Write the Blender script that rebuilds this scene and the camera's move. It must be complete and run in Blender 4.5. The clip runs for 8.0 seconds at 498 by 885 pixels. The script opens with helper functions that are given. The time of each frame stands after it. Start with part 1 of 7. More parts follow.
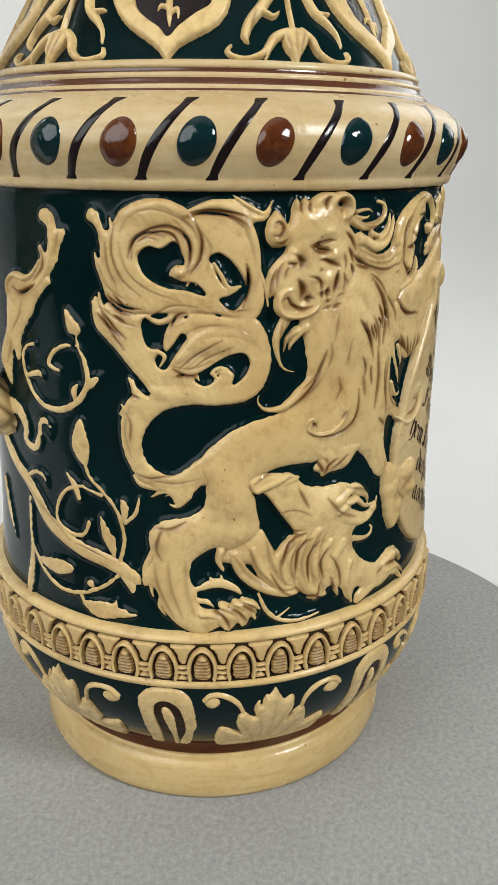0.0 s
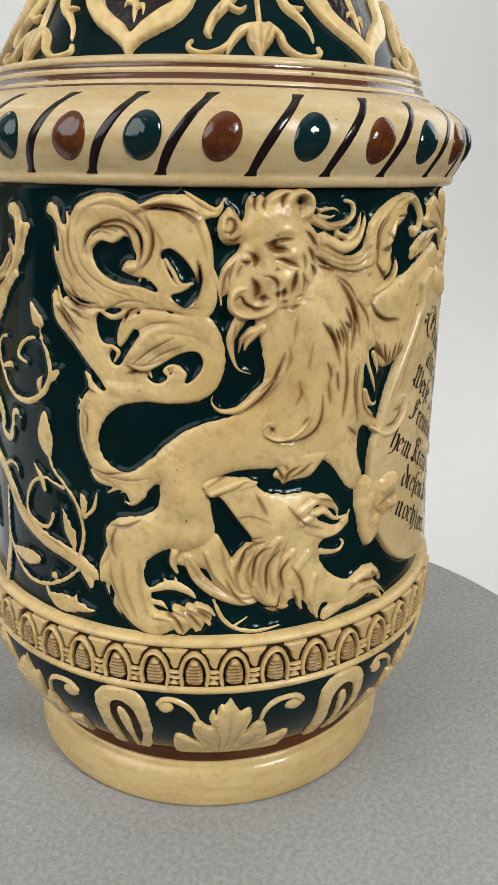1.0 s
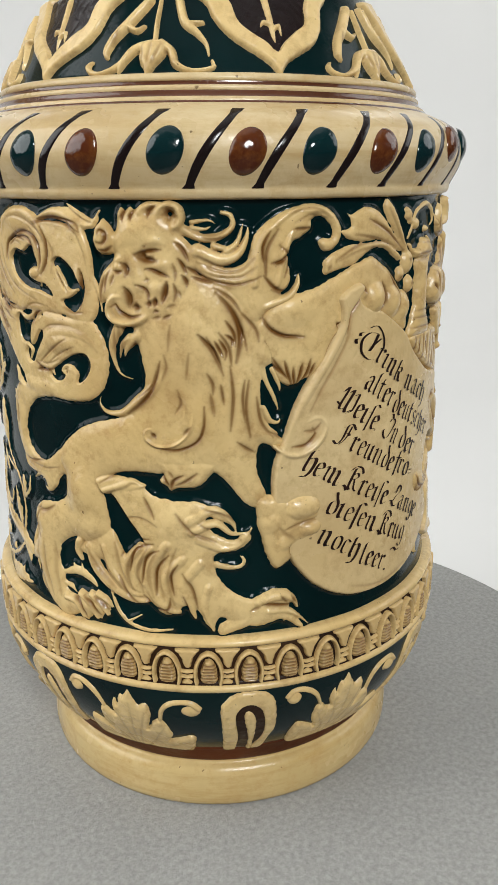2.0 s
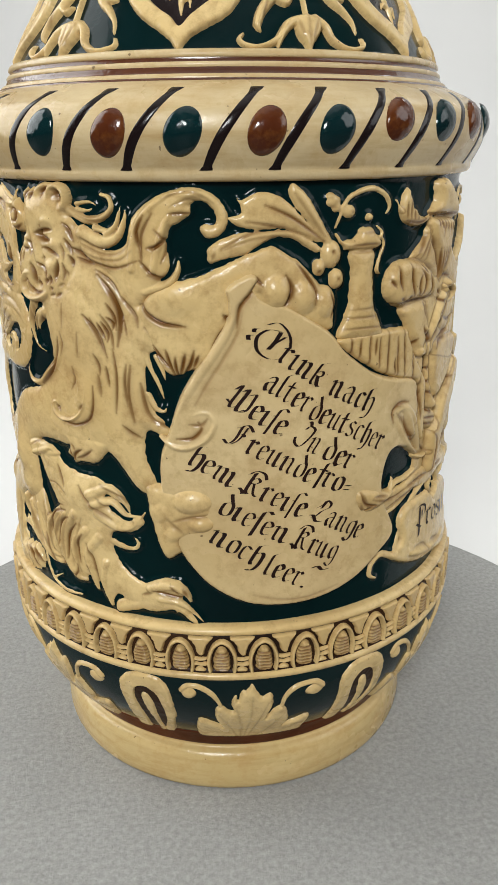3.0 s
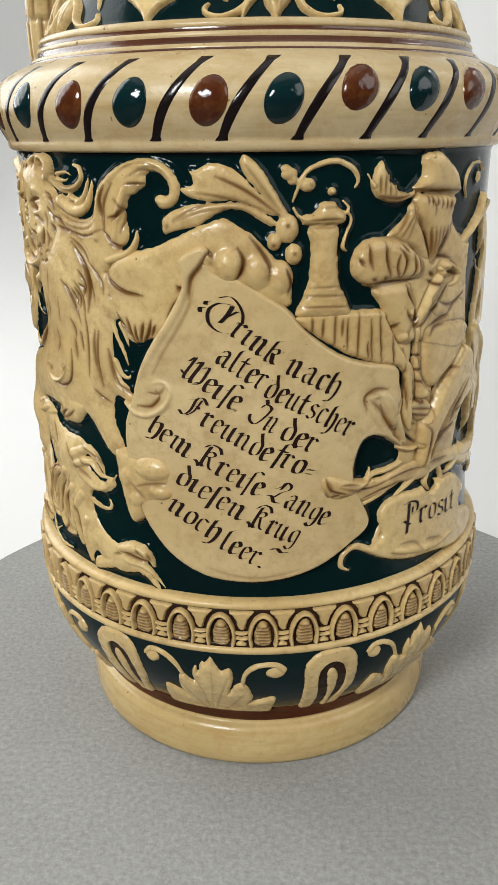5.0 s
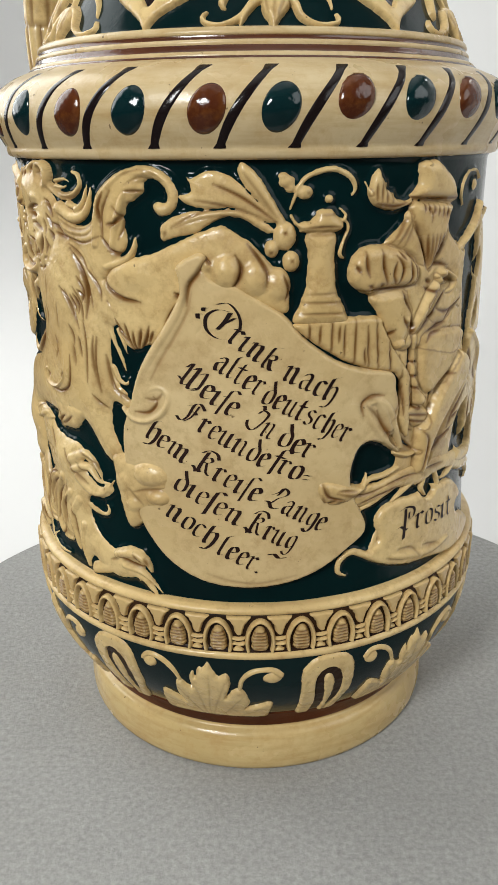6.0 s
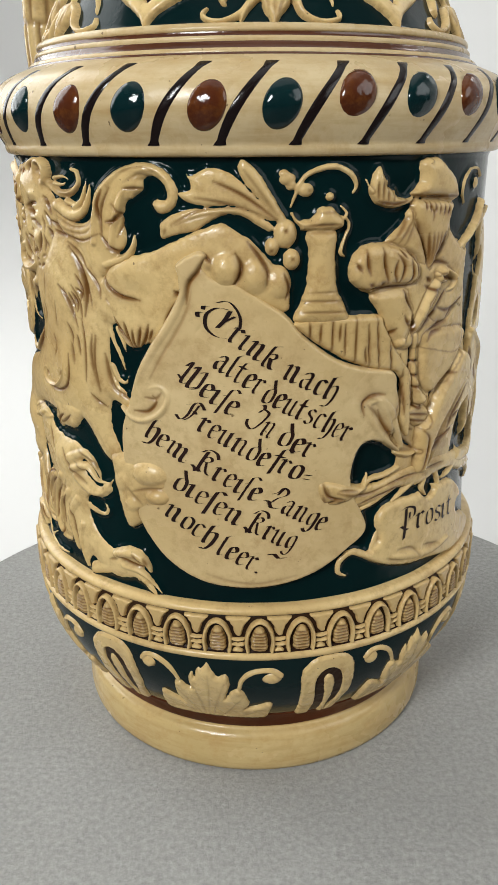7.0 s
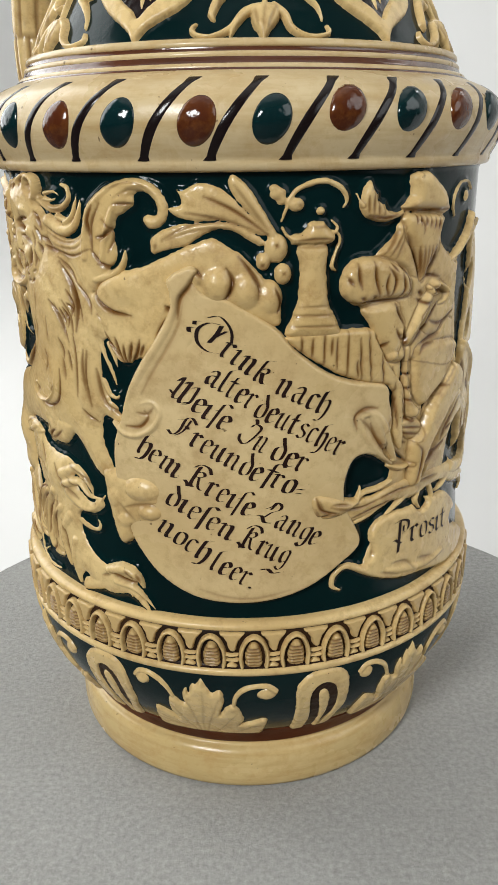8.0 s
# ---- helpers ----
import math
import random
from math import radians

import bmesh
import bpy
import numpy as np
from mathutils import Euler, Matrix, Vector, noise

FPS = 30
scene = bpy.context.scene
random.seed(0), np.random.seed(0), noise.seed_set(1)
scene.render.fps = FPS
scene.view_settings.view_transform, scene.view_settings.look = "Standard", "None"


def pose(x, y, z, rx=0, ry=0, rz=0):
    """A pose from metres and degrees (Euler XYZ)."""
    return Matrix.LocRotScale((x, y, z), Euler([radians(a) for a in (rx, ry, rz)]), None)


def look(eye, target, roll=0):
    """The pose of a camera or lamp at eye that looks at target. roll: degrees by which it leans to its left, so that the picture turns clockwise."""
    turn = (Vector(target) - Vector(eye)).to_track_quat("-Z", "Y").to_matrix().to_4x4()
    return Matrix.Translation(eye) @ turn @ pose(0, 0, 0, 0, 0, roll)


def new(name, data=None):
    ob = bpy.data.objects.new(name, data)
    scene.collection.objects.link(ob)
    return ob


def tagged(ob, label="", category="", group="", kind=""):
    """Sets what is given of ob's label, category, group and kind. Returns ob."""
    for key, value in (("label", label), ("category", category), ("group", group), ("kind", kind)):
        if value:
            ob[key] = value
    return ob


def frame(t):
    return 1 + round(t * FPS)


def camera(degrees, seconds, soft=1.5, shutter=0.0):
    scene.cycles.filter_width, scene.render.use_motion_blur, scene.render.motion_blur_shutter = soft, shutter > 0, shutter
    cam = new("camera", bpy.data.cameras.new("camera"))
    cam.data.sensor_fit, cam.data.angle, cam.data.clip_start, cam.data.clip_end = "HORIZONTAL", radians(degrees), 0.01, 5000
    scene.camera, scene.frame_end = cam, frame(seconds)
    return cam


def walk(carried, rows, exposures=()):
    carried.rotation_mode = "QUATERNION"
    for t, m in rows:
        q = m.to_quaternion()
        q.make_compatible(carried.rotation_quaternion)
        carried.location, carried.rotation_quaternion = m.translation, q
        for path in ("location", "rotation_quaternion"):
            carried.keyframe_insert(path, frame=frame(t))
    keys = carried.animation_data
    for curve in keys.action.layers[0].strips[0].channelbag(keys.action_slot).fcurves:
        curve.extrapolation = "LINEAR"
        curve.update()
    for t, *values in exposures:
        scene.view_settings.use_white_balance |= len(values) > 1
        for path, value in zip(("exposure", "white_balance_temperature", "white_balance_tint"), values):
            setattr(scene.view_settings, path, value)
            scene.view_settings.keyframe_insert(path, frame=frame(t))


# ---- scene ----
# a glazed relief beer stein on a grey felt-covered turntable before a white backdrop
cam = camera(34.00, 8.0, 1.5)
ROWS = [
    (0, -0.23182, -0.06345, 0.17485, 70.228, -0.300, -77.379),
    (0.5, -0.23098, -0.06641, 0.17297, 71.182, -1.120, -76.556),
    (1, -0.21728, -0.09910, 0.17124, 71.134, -0.769, -68.107),
    (1.5, -0.18490, -0.15264, 0.17367, 70.856, -0.165, -52.703),
    (1.7, -0.17042, -0.16999, 0.17171, 71.458, 0.114, -47.417),
    (2.8, -0.09468, -0.22042, 0.17443, 69.944, 0.414, -25.148),
    (3, -0.05634, -0.23306, 0.17482, 69.593, 0.436, -15.133),
    (3.5, -0.00370, -0.23979, 0.17247, 69.100, 0.582, -1.039),
    (4, 0.00196, -0.24032, 0.16996, 68.960, 0.616, 0.956),
    (4.5, 0.00352, -0.24064, 0.17043, 68.885, 0.678, 1.242),
    (6, 0.00351, -0.24148, 0.17182, 69.209, 0.511, 1.046),
    (6.5, 0.00343, -0.24083, 0.17125, 69.256, 0.408, 1.066),
    (7, 0.00306, -0.24048, 0.17115, 69.240, 0.409, 0.936),
    (7.5, 0.00419, -0.24024, 0.17148, 69.456, 0.484, 0.799),
    (8, 0.00343, -0.23916, 0.17227, 69.804, 0.669, 0.402),
]
walk(cam, [(t, pose(x, y, z, rx, ry, rz)) for t, x, y, z, rx, ry, rz in ROWS],
     exposures=((0.0, -0.55), (1.5, -0.55), (3.2, -0.49), (8.0, -0.49)))

# ---------------------------------------------------------------- light
MM = 0.001
world = bpy.data.worlds.new("world")
scene.world = world
world.use_nodes = True
world.node_tree.nodes["Background"].inputs[0].default_value = (1.0, 0.985, 0.97, 1)
world.node_tree.nodes["Background"].inputs[1].default_value = 0.15


def area_lamp(name, at, target, size, watts, colour=(0.965, 0.99, 0.985)):
    lamp = bpy.data.lights.new(name, "AREA")
    lamp.shape, lamp.size, lamp.energy, lamp.color = "DISK", size, watts, colour
    ob = new(name, lamp)
    ob.matrix_world = look(at, target)
    return ob


def around(theta, r, z):
    """A point at an angle round the stein's axis (0 towards -y, growing to the right), in metres."""
    a = radians(theta)
    return Vector((r * math.sin(a), -r * math.cos(a), z))


# highlights imply lamps; these angles and the third lamp are added for the orbit
for theta, watts, size in ((-116, 6.9, 0.75), (-26, 5.8, 0.18), (56, 2.0, 0.5)):
    area_lamp("standin_lamp", around(theta, 0.66, 0.47), (0, 0, 0.1), size, watts)
# added, unseen soft fill light above the stein
area_lamp("overhead_fill", (0, 0, 1.30), (0, 0, 0), 1.3, 2.6)
# added, unseen fill lights that brighten the backdrop
for theta in (112, 172):
    area_lamp("backdrop_fill", around(theta, 0.92, 1.0), around(theta, 1.28, 0.42), 0.3, 3.6)


# ---------------------------------------------------------------- materials
def material(name):
    m = bpy.data.materials.new(name)
    m.use_nodes = True
    return m, m.node_tree, m.node_tree.nodes["Principled BSDF"]


def node(tree, kind, **inputs):
    n = tree.nodes.new(kind)
    for key, value in inputs.items():
        n.inputs[key.replace("_", " ")].default_value = value
    return n


def noise_of(tree, scale, detail=4.0, rough=0.55):
    """Noise over the object's own coordinates, in metres."""
    co = tree.nodes.new("ShaderNodeTexCoord")
    n = node(tree, "ShaderNodeTexNoise", Scale=scale, Detail=detail, Roughness=rough)
    tree.links.new(co.outputs["Object"], n.inputs["Vector"])
    return n.outputs["Fac"]


def ramp(tree, fac, stops):
    r = tree.nodes.new("ShaderNodeValToRGB")
    while len(r.color_ramp.elements) < len(stops):
        r.color_ramp.elements.new(0.5)
    for e, (at, c) in zip(r.color_ramp.elements, stops):
        e.position, e.color = at, (*c, 1)
    tree.links.new(fac, r.inputs[0])
    return r.outputs[0]


def mixed(tree, fac, a, b, mode="MIX"):
    m = tree.nodes.new("ShaderNodeMix")
    m.data_type, m.blend_type = "RGBA", mode
    for sock, v in ((m.inputs[0], fac), (m.inputs[6], a), (m.inputs[7], b)):
        if isinstance(v, (int, float)):
            sock.default_value = v
        elif isinstance(v, tuple):
            sock.default_value = (*v, 1)
        else:
            tree.links.new(v, sock)
    return m.outputs[2]


def bump(tree, bsdf, height, strength, distance):
    b = node(tree, "ShaderNodeBump", Strength=strength, Distance=distance)
    tree.links.new(height, b.inputs["Height"])
    tree.links.new(b.outputs[0], bsdf.inputs["Normal"])


def glaze(name, colour, second, rough=0.16, stain=None, coat=0.3, speck=True, groove=None, wavy=0.25, gloss=0.5, streak=None):
    """Glazed stoneware: two tones of slip, fine pits, a little rough and a clear coat.
    stain: colour of the thin brown wash; groove: colour rubbed into carved lines and mixed into the hollows."""
    m, tree, bsdf = material(name)
    c = ramp(tree, noise_of(tree, 38.0, 5.0), [(0.32, second), (0.62, colour)])
    if stain:
        c = mixed(tree, ramp(tree, noise_of(tree, 75.0, 6.0, 0.65), [(0.47, (0, 0, 0)), (0.74, (0.6,) * 3)]), c, stain)
        c = mixed(tree, ramp(tree, noise_of(tree, 300.0, 6.0, 0.7), [(0.50, (0, 0, 0)), (0.80, (0.6,) * 3)]), c, stain)
        c = mixed(tree, ramp(tree, noise_of(tree, 22.0, 3.0, 0.5), [(0.50, (0, 0, 0)), (0.72, (0.35,) * 3)]), c, stain)
    if streak:
        co, flat = tree.nodes.new("ShaderNodeTexCoord"), tree.nodes.new("ShaderNodeMapping")
        flat.inputs["Scale"].default_value = (1.0, 1.0, 9.0)
        n = node(tree, "ShaderNodeTexNoise", Scale=42.0, Detail=6.0, Roughness=0.68)
        tree.links.new(co.outputs["Object"], flat.inputs["Vector"])
        tree.links.new(flat.outputs[0], n.inputs["Vector"])
        c = mixed(tree, ramp(tree, n.outputs["Fac"], [(0.46, (0, 0, 0)), (0.75, (0.75,) * 3)]), c, streak)
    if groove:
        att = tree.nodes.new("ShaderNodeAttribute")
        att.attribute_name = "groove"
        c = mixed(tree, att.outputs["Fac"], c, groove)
    if speck:
        dots = ramp(tree, noise_of(tree, 620.0, 2.0), [(0.735, (0, 0, 0)), (0.775, (0.75,) * 3)])
        c = mixed(tree, dots, c, (0.10, 0.055, 0.02))
    tree.links.new(c, bsdf.inputs["Base Color"])
    r = ramp(tree, noise_of(tree, 55.0, 4.0), [(0.3, (rough * 0.7,) * 3), (0.7, (rough * 1.5,) * 3)])
    tree.links.new(r, bsdf.inputs["Roughness"])
    bsdf.inputs["Specular IOR Level"].default_value = gloss
    bsdf.inputs["Coat Weight"].default_value, bsdf.inputs["Coat Roughness"].default_value = coat, 0.05
    bump(tree, bsdf, noise_of(tree, 260.0, 5.0, 0.6), wavy, 0.0008)
    return m


CREAM = (0.745, 0.550, 0.258)
cream = glaze("cream_glaze", CREAM, (0.62, 0.430, 0.180), 0.24, stain=(0.37, 0.21, 0.072), groove=(0.15, 0.062, 0.013), coat=0.10, gloss=0.36, wavy=0.38)
bone = glaze("bone_glaze", (0.70, 0.530, 0.276), (0.61, 0.440, 0.208), 0.26, stain=(0.44, 0.285, 0.12), groove=(0.20, 0.09, 0.022), coat=0.08, gloss=0.32, wavy=0.34)
honey = glaze("honey_glaze", (0.66, 0.495, 0.235), (0.57, 0.41, 0.175), 0.22, stain=(0.50, 0.31, 0.11), coat=0.1, gloss=0.36, wavy=0.28, streak=(0.46, 0.29, 0.10))
ivory = glaze("ivory_glaze", (0.635, 0.500, 0.290), (0.555, 0.42, 0.225), 0.26, stain=(0.48, 0.32, 0.14), coat=0.08, gloss=0.3, wavy=0.28, streak=(0.43, 0.28, 0.11), groove=(0.27, 0.13, 0.04))
teal = glaze("teal_glaze", (0.0022, 0.0138, 0.0145), (0.0014, 0.0090, 0.0098), 0.12, coat=0.0, speck=False, wavy=0.12, gloss=0.14)
red_brown = glaze("red_brown_glaze", (0.115, 0.028, 0.008), (0.060, 0.014, 0.005), 0.5, coat=0.0, speck=False, gloss=0.1)
russet = glaze("russet_glaze", (0.100, 0.024, 0.007), (0.042, 0.010, 0.004), 0.12, stain=(0.20, 0.07, 0.015), coat=0.1, speck=False)
umber = glaze("umber_glaze", (0.105, 0.036, 0.017), (0.065, 0.022, 0.010), 0.18, speck=False)
plum = glaze("plum_glaze", (0.013, 0.007, 0.007), (0.007, 0.004, 0.004), 0.22, coat=0.1, speck=False, gloss=0.3)
seal_brown = glaze("seal_brown_glaze", (0.030, 0.013, 0.006), (0.018, 0.008, 0.004), 0.35, coat=0.0, speck=False, gloss=0.15)
ink = glaze("black_brown_lettering", (0.024, 0.010, 0.007), (0.012, 0.006, 0.005), 0.4, coat=0.0, speck=False, gloss=0.2)


def felt_material():
    m, tree, bsdf = material("grey_felt")
    c = ramp(tree, noise_of(tree, 620.0, 5.0, 0.72), [(0.32, (0.245, 0.241, 0.228)), (0.68, (0.452, 0.447, 0.427))])
    c = mixed(tree, 0.3, c, ramp(tree, noise_of(tree, 45.0, 5.0), [(0.3, (0.303, 0.299, 0.285)), (0.7, (0.378, 0.373, 0.357))]))
    dots = ramp(tree, noise_of(tree, 330.0, 1.0), [(0.80, (0, 0, 0)), (0.83, (0.5,) * 3)])
    tree.links.new(mixed(tree, dots, c, (0.10, 0.095, 0.09)), bsdf.inputs["Base Color"])
    bsdf.inputs["Roughness"].default_value = 0.95
    bsdf.inputs["Specular IOR Level"].default_value = 0.15
    bump(tree, bsdf, noise_of(tree, 750.0, 6.0, 0.72), 0.55, 0.0008)
    return m


def plain(name, colour, rough, scale=20.0, vary=0.04):
    m, tree, bsdf = material(name)
    dim = tuple(v * (1 - vary) for v in colour)
    tree.links.new(ramp(tree, noise_of(tree, scale), [(0.3, dim), (0.7, colour)]), bsdf.inputs["Base Color"])
    bsdf.inputs["Roughness"].default_value = rough
    return m


felt = felt_material()
white_cloth = plain("white_backdrop_cloth", (0.80, 0.79, 0.775), 0.9, 6.0, 0.02)
grey_wall = plain("grey_wall_paint", (0.16, 0.155, 0.15), 0.8)
dark_wood = plain("dark_tabletop", (0.045, 0.04, 0.036), 0.6)
grey_plastic = plain("grey_plastic", (0.40, 0.39, 0.38), 0.5)


# ---------------------------------------------------------------- making meshes
def finish(ob, mat, smooth=True):
    ob.data.materials.append(mat)
    if smooth:
        ob.data.polygons.foreach_set("use_smooth", [True] * len(ob.data.polygons))
    return ob


def under(ob, parent, label=""):
    if parent:
        ob.parent = parent
    if label:
        ob["label"] = label
    return ob


def part(name, bm, mat, parent=None, label="", smooth=True):
    me = bpy.data.meshes.new(name)
    bm.to_mesh(me)
    bm.free()
    return under(finish(new(name, me), mat, smooth), parent, label)


def grid_part(name, xyz, mat, parent=None, label="", keep=None, wrap=False, groove=None):
    """A sheet of points xyz[row, column] as one mesh; keep: which points stay; wrap: the last column joins the first."""
    rows, cols = xyz.shape[:2]
    i = np.arange(rows * cols).reshape(rows, cols)
    right = np.roll(i, -1, 1) if wrap else i[:, 1:]
    left = i if wrap else i[:, :-1]
    quads = np.stack([left[:-1], right[:-1], right[1:], left[1:]], -1).reshape(-1, 4)
    pts = xyz.reshape(-1, 3)
    if keep is not None:
        quads = quads[keep.reshape(-1)[quads].any(1)]
        used = np.unique(quads)
        back = np.zeros(rows * cols, int)
        back[used] = np.arange(len(used))
        pts, quads = pts[used], back[quads]
    me = bpy.data.meshes.new(name)
    me.vertices.add(len(pts))
    me.vertices.foreach_set("co", pts.astype(np.float32).ravel())
    me.loops.add(quads.size)
    me.loops.foreach_set("vertex_index", quads.astype(np.int32).ravel())
    me.polygons.add(len(quads))
    me.polygons.foreach_set("loop_start", np.arange(0, quads.size, 4, dtype=np.int32))
    me.update(calc_edges=True)
    if groove is not None:
        g = groove.reshape(-1)
        g = g[used] if keep is not None else g
        me.attributes.new("groove", "FLOAT", "POINT").data.foreach_set("value", g.astype(np.float32))
    me.validate()
    return under(finish(new(name, me), mat), parent, label)


def smooth_line(pts, step=0.5, closed=False):
    """A Catmull-Rom curve through points of any dimension."""
    p = np.array(pts, float)
    n = len(p)
    out = []
    for k in range(n if closed else n - 1):
        if closed:
            a, b, c, d = p[(k - 1) % n], p[k], p[(k + 1) % n], p[(k + 2) % n]
        else:
            a, b, c, d = p[max(k - 1, 0)], p[k], p[k + 1], p[min(k + 2, n - 1)]
        m = max(2, int(np.hypot(*(c - b)[:2]) / step))
        t = np.linspace(0, 1, m, endpoint=False)[:, None]
        out.append(0.5 * (2 * b + (c - a) * t + (2 * a - 5 * b + 4 * c - d) * t ** 2 + (3 * b - a - 3 * c + d) * t ** 3))
    if not closed:
        out.append(p[-1:])
    return np.concatenate(out)


def turned(name, profile, mat, parent=None, label="", turns=256, step=0.6):
    """A part turned on the wheel: radius and height in millimetres, from the bottom up; corners doubled stay sharp."""
    p = smooth_line(profile, step)
    a = np.linspace(0, 2 * math.pi, turns, endpoint=False)
    r, z = p[:, 0][:, None], p[:, 1][:, None]
    xyz = np.stack([r * np.sin(a), -r * np.cos(a), z + 0 * a], -1) * MM
    return grid_part(name, xyz, mat, parent, label, wrap=True)


# ---------------------------------------------------------------- the setting
def sheet_round(name, profile, start, end, mat, label, category, segments=96, centre=(0, 0)):
    """A sheet standing round a centre between two angles: radius and height in metres."""
    prof = smooth_line(profile, 0.03)
    a = np.radians(np.linspace(start, end, segments))
    r, z = prof[:, 0][:, None], prof[:, 1][:, None]
    xyz = np.stack([centre[0] + r * np.sin(a), centre[1] - r * np.cos(a), z + 0 * a], -1)
    return tagged(grid_part(name, xyz, mat), label, category, kind="structure")


def build_setting():
    # unseen table, ceiling and wall close the room; dark ones keep reflections dark
    for name, z, mat, label in (("tabletop", -0.026, dark_wood, "unseen dark table under the turntable and backdrop, for dark reflections"), ("ceiling", 1.56, white_cloth, "unseen plain white ceiling")):
        bm = bmesh.new()
        bmesh.ops.create_cube(bm, size=1.0)
        bmesh.ops.scale(bm, verts=bm.verts, vec=(3.2, 3.2, 0.03))
        bmesh.ops.translate(bm, verts=bm.verts, vec=(0, 0, z - 0.015 if z < 0 else z + 0.015))
        tagged(part(name, bm, mat, smooth=False), label, name, kind="structure")
    sheet_round("backdrop", [(0.105, -0.0235), (0.35, -0.0235), (0.55, -0.022), (0.75, -0.008), (0.93, 0.04), (1.08, 0.13), (1.19, 0.28), (1.25, 0.48), (1.28, 0.8), (1.28, 1.5)], 82, 202, white_cloth,
                "seamless white paper backdrop curving up behind the turntable", "backdrop", centre=(-0.056, -0.082))
    sheet_round("wall", [(1.50, -0.026), (1.50, -0.026), (1.50, 0.8), (1.50, 1.56), (1.50, 1.56), (1.58, 1.56), (1.58, 1.56), (1.58, 0.8), (1.58, -0.026)], -180, 180, grey_wall, "unseen plain dim grey wall, for dark reflections", "wall", 128)


def build_turntable():
    base = new("turntable")
    base.location = TABLE_AT
    tagged(base, "round grey felt-topped display turntable on white cloth", "turntable")
    felt_top = turned("felt_top", [(122, -2.8), (131.2, -2.6), (131.8, -2.1), (132.0, -1.4), (132.0, -0.4), (132.0, 0.0), (132.0, 0.0), (128, 0.0), (90, 0.0), (40, 0.0), (0.2, 0.0)], felt, base, "grey felt disc", 192, 1.0)
    for face in felt_top.data.polygons:
        face.use_smooth = False
    turned("rim", [(118, -21.5), (118, -21.5), (118, -20.5), (118, -3.4), (118, -3.4), (122, -2.75)], grey_plastic, base, "grey plastic foot", 96, 3.0)


TABLE_AT = (0.0038, -0.0008, 0)
build_setting()
build_turntable()


# ---------------------------------------------------------------- the stein
BOWL_R, BOWL_Z = (55.3, 56.5, 58.6, 61.7, 64.1, 66.0, 67.3, 67.7), (19.8, 20.9, 23.1, 27.8, 32.2, 37.0, 42.3, 47.4)
COLLAR_R, COLLAR_Z = (66.0, 67.0, 68.2, 68.8, 68.5, 67.5, 65.7, 63.3, 60.8), (169.2, 171.0, 173.6, 176.2, 178.8, 181.2, 183.0, 184.5, 185.6)
R0 = 63.4          # radius of the teal ground of the drum in millimetres; it spreads a little towards the band
stein = tagged(new("beer_stein"), "antique glazed stoneware beer stein with cream relief figures on teal", "beer stein")


def drum_point(u, z, h):
    """A point h millimetres proud of the drum, at u millimetres along its girth (at 64 mm) and height z."""
    a = u / 64.0
    r = R0 + 1.7 * np.clip((92 - z) / 30, 0, 1) ** 1.5 + h
    return np.stack([r * np.sin(a), -r * np.cos(a), z], -1) * MM


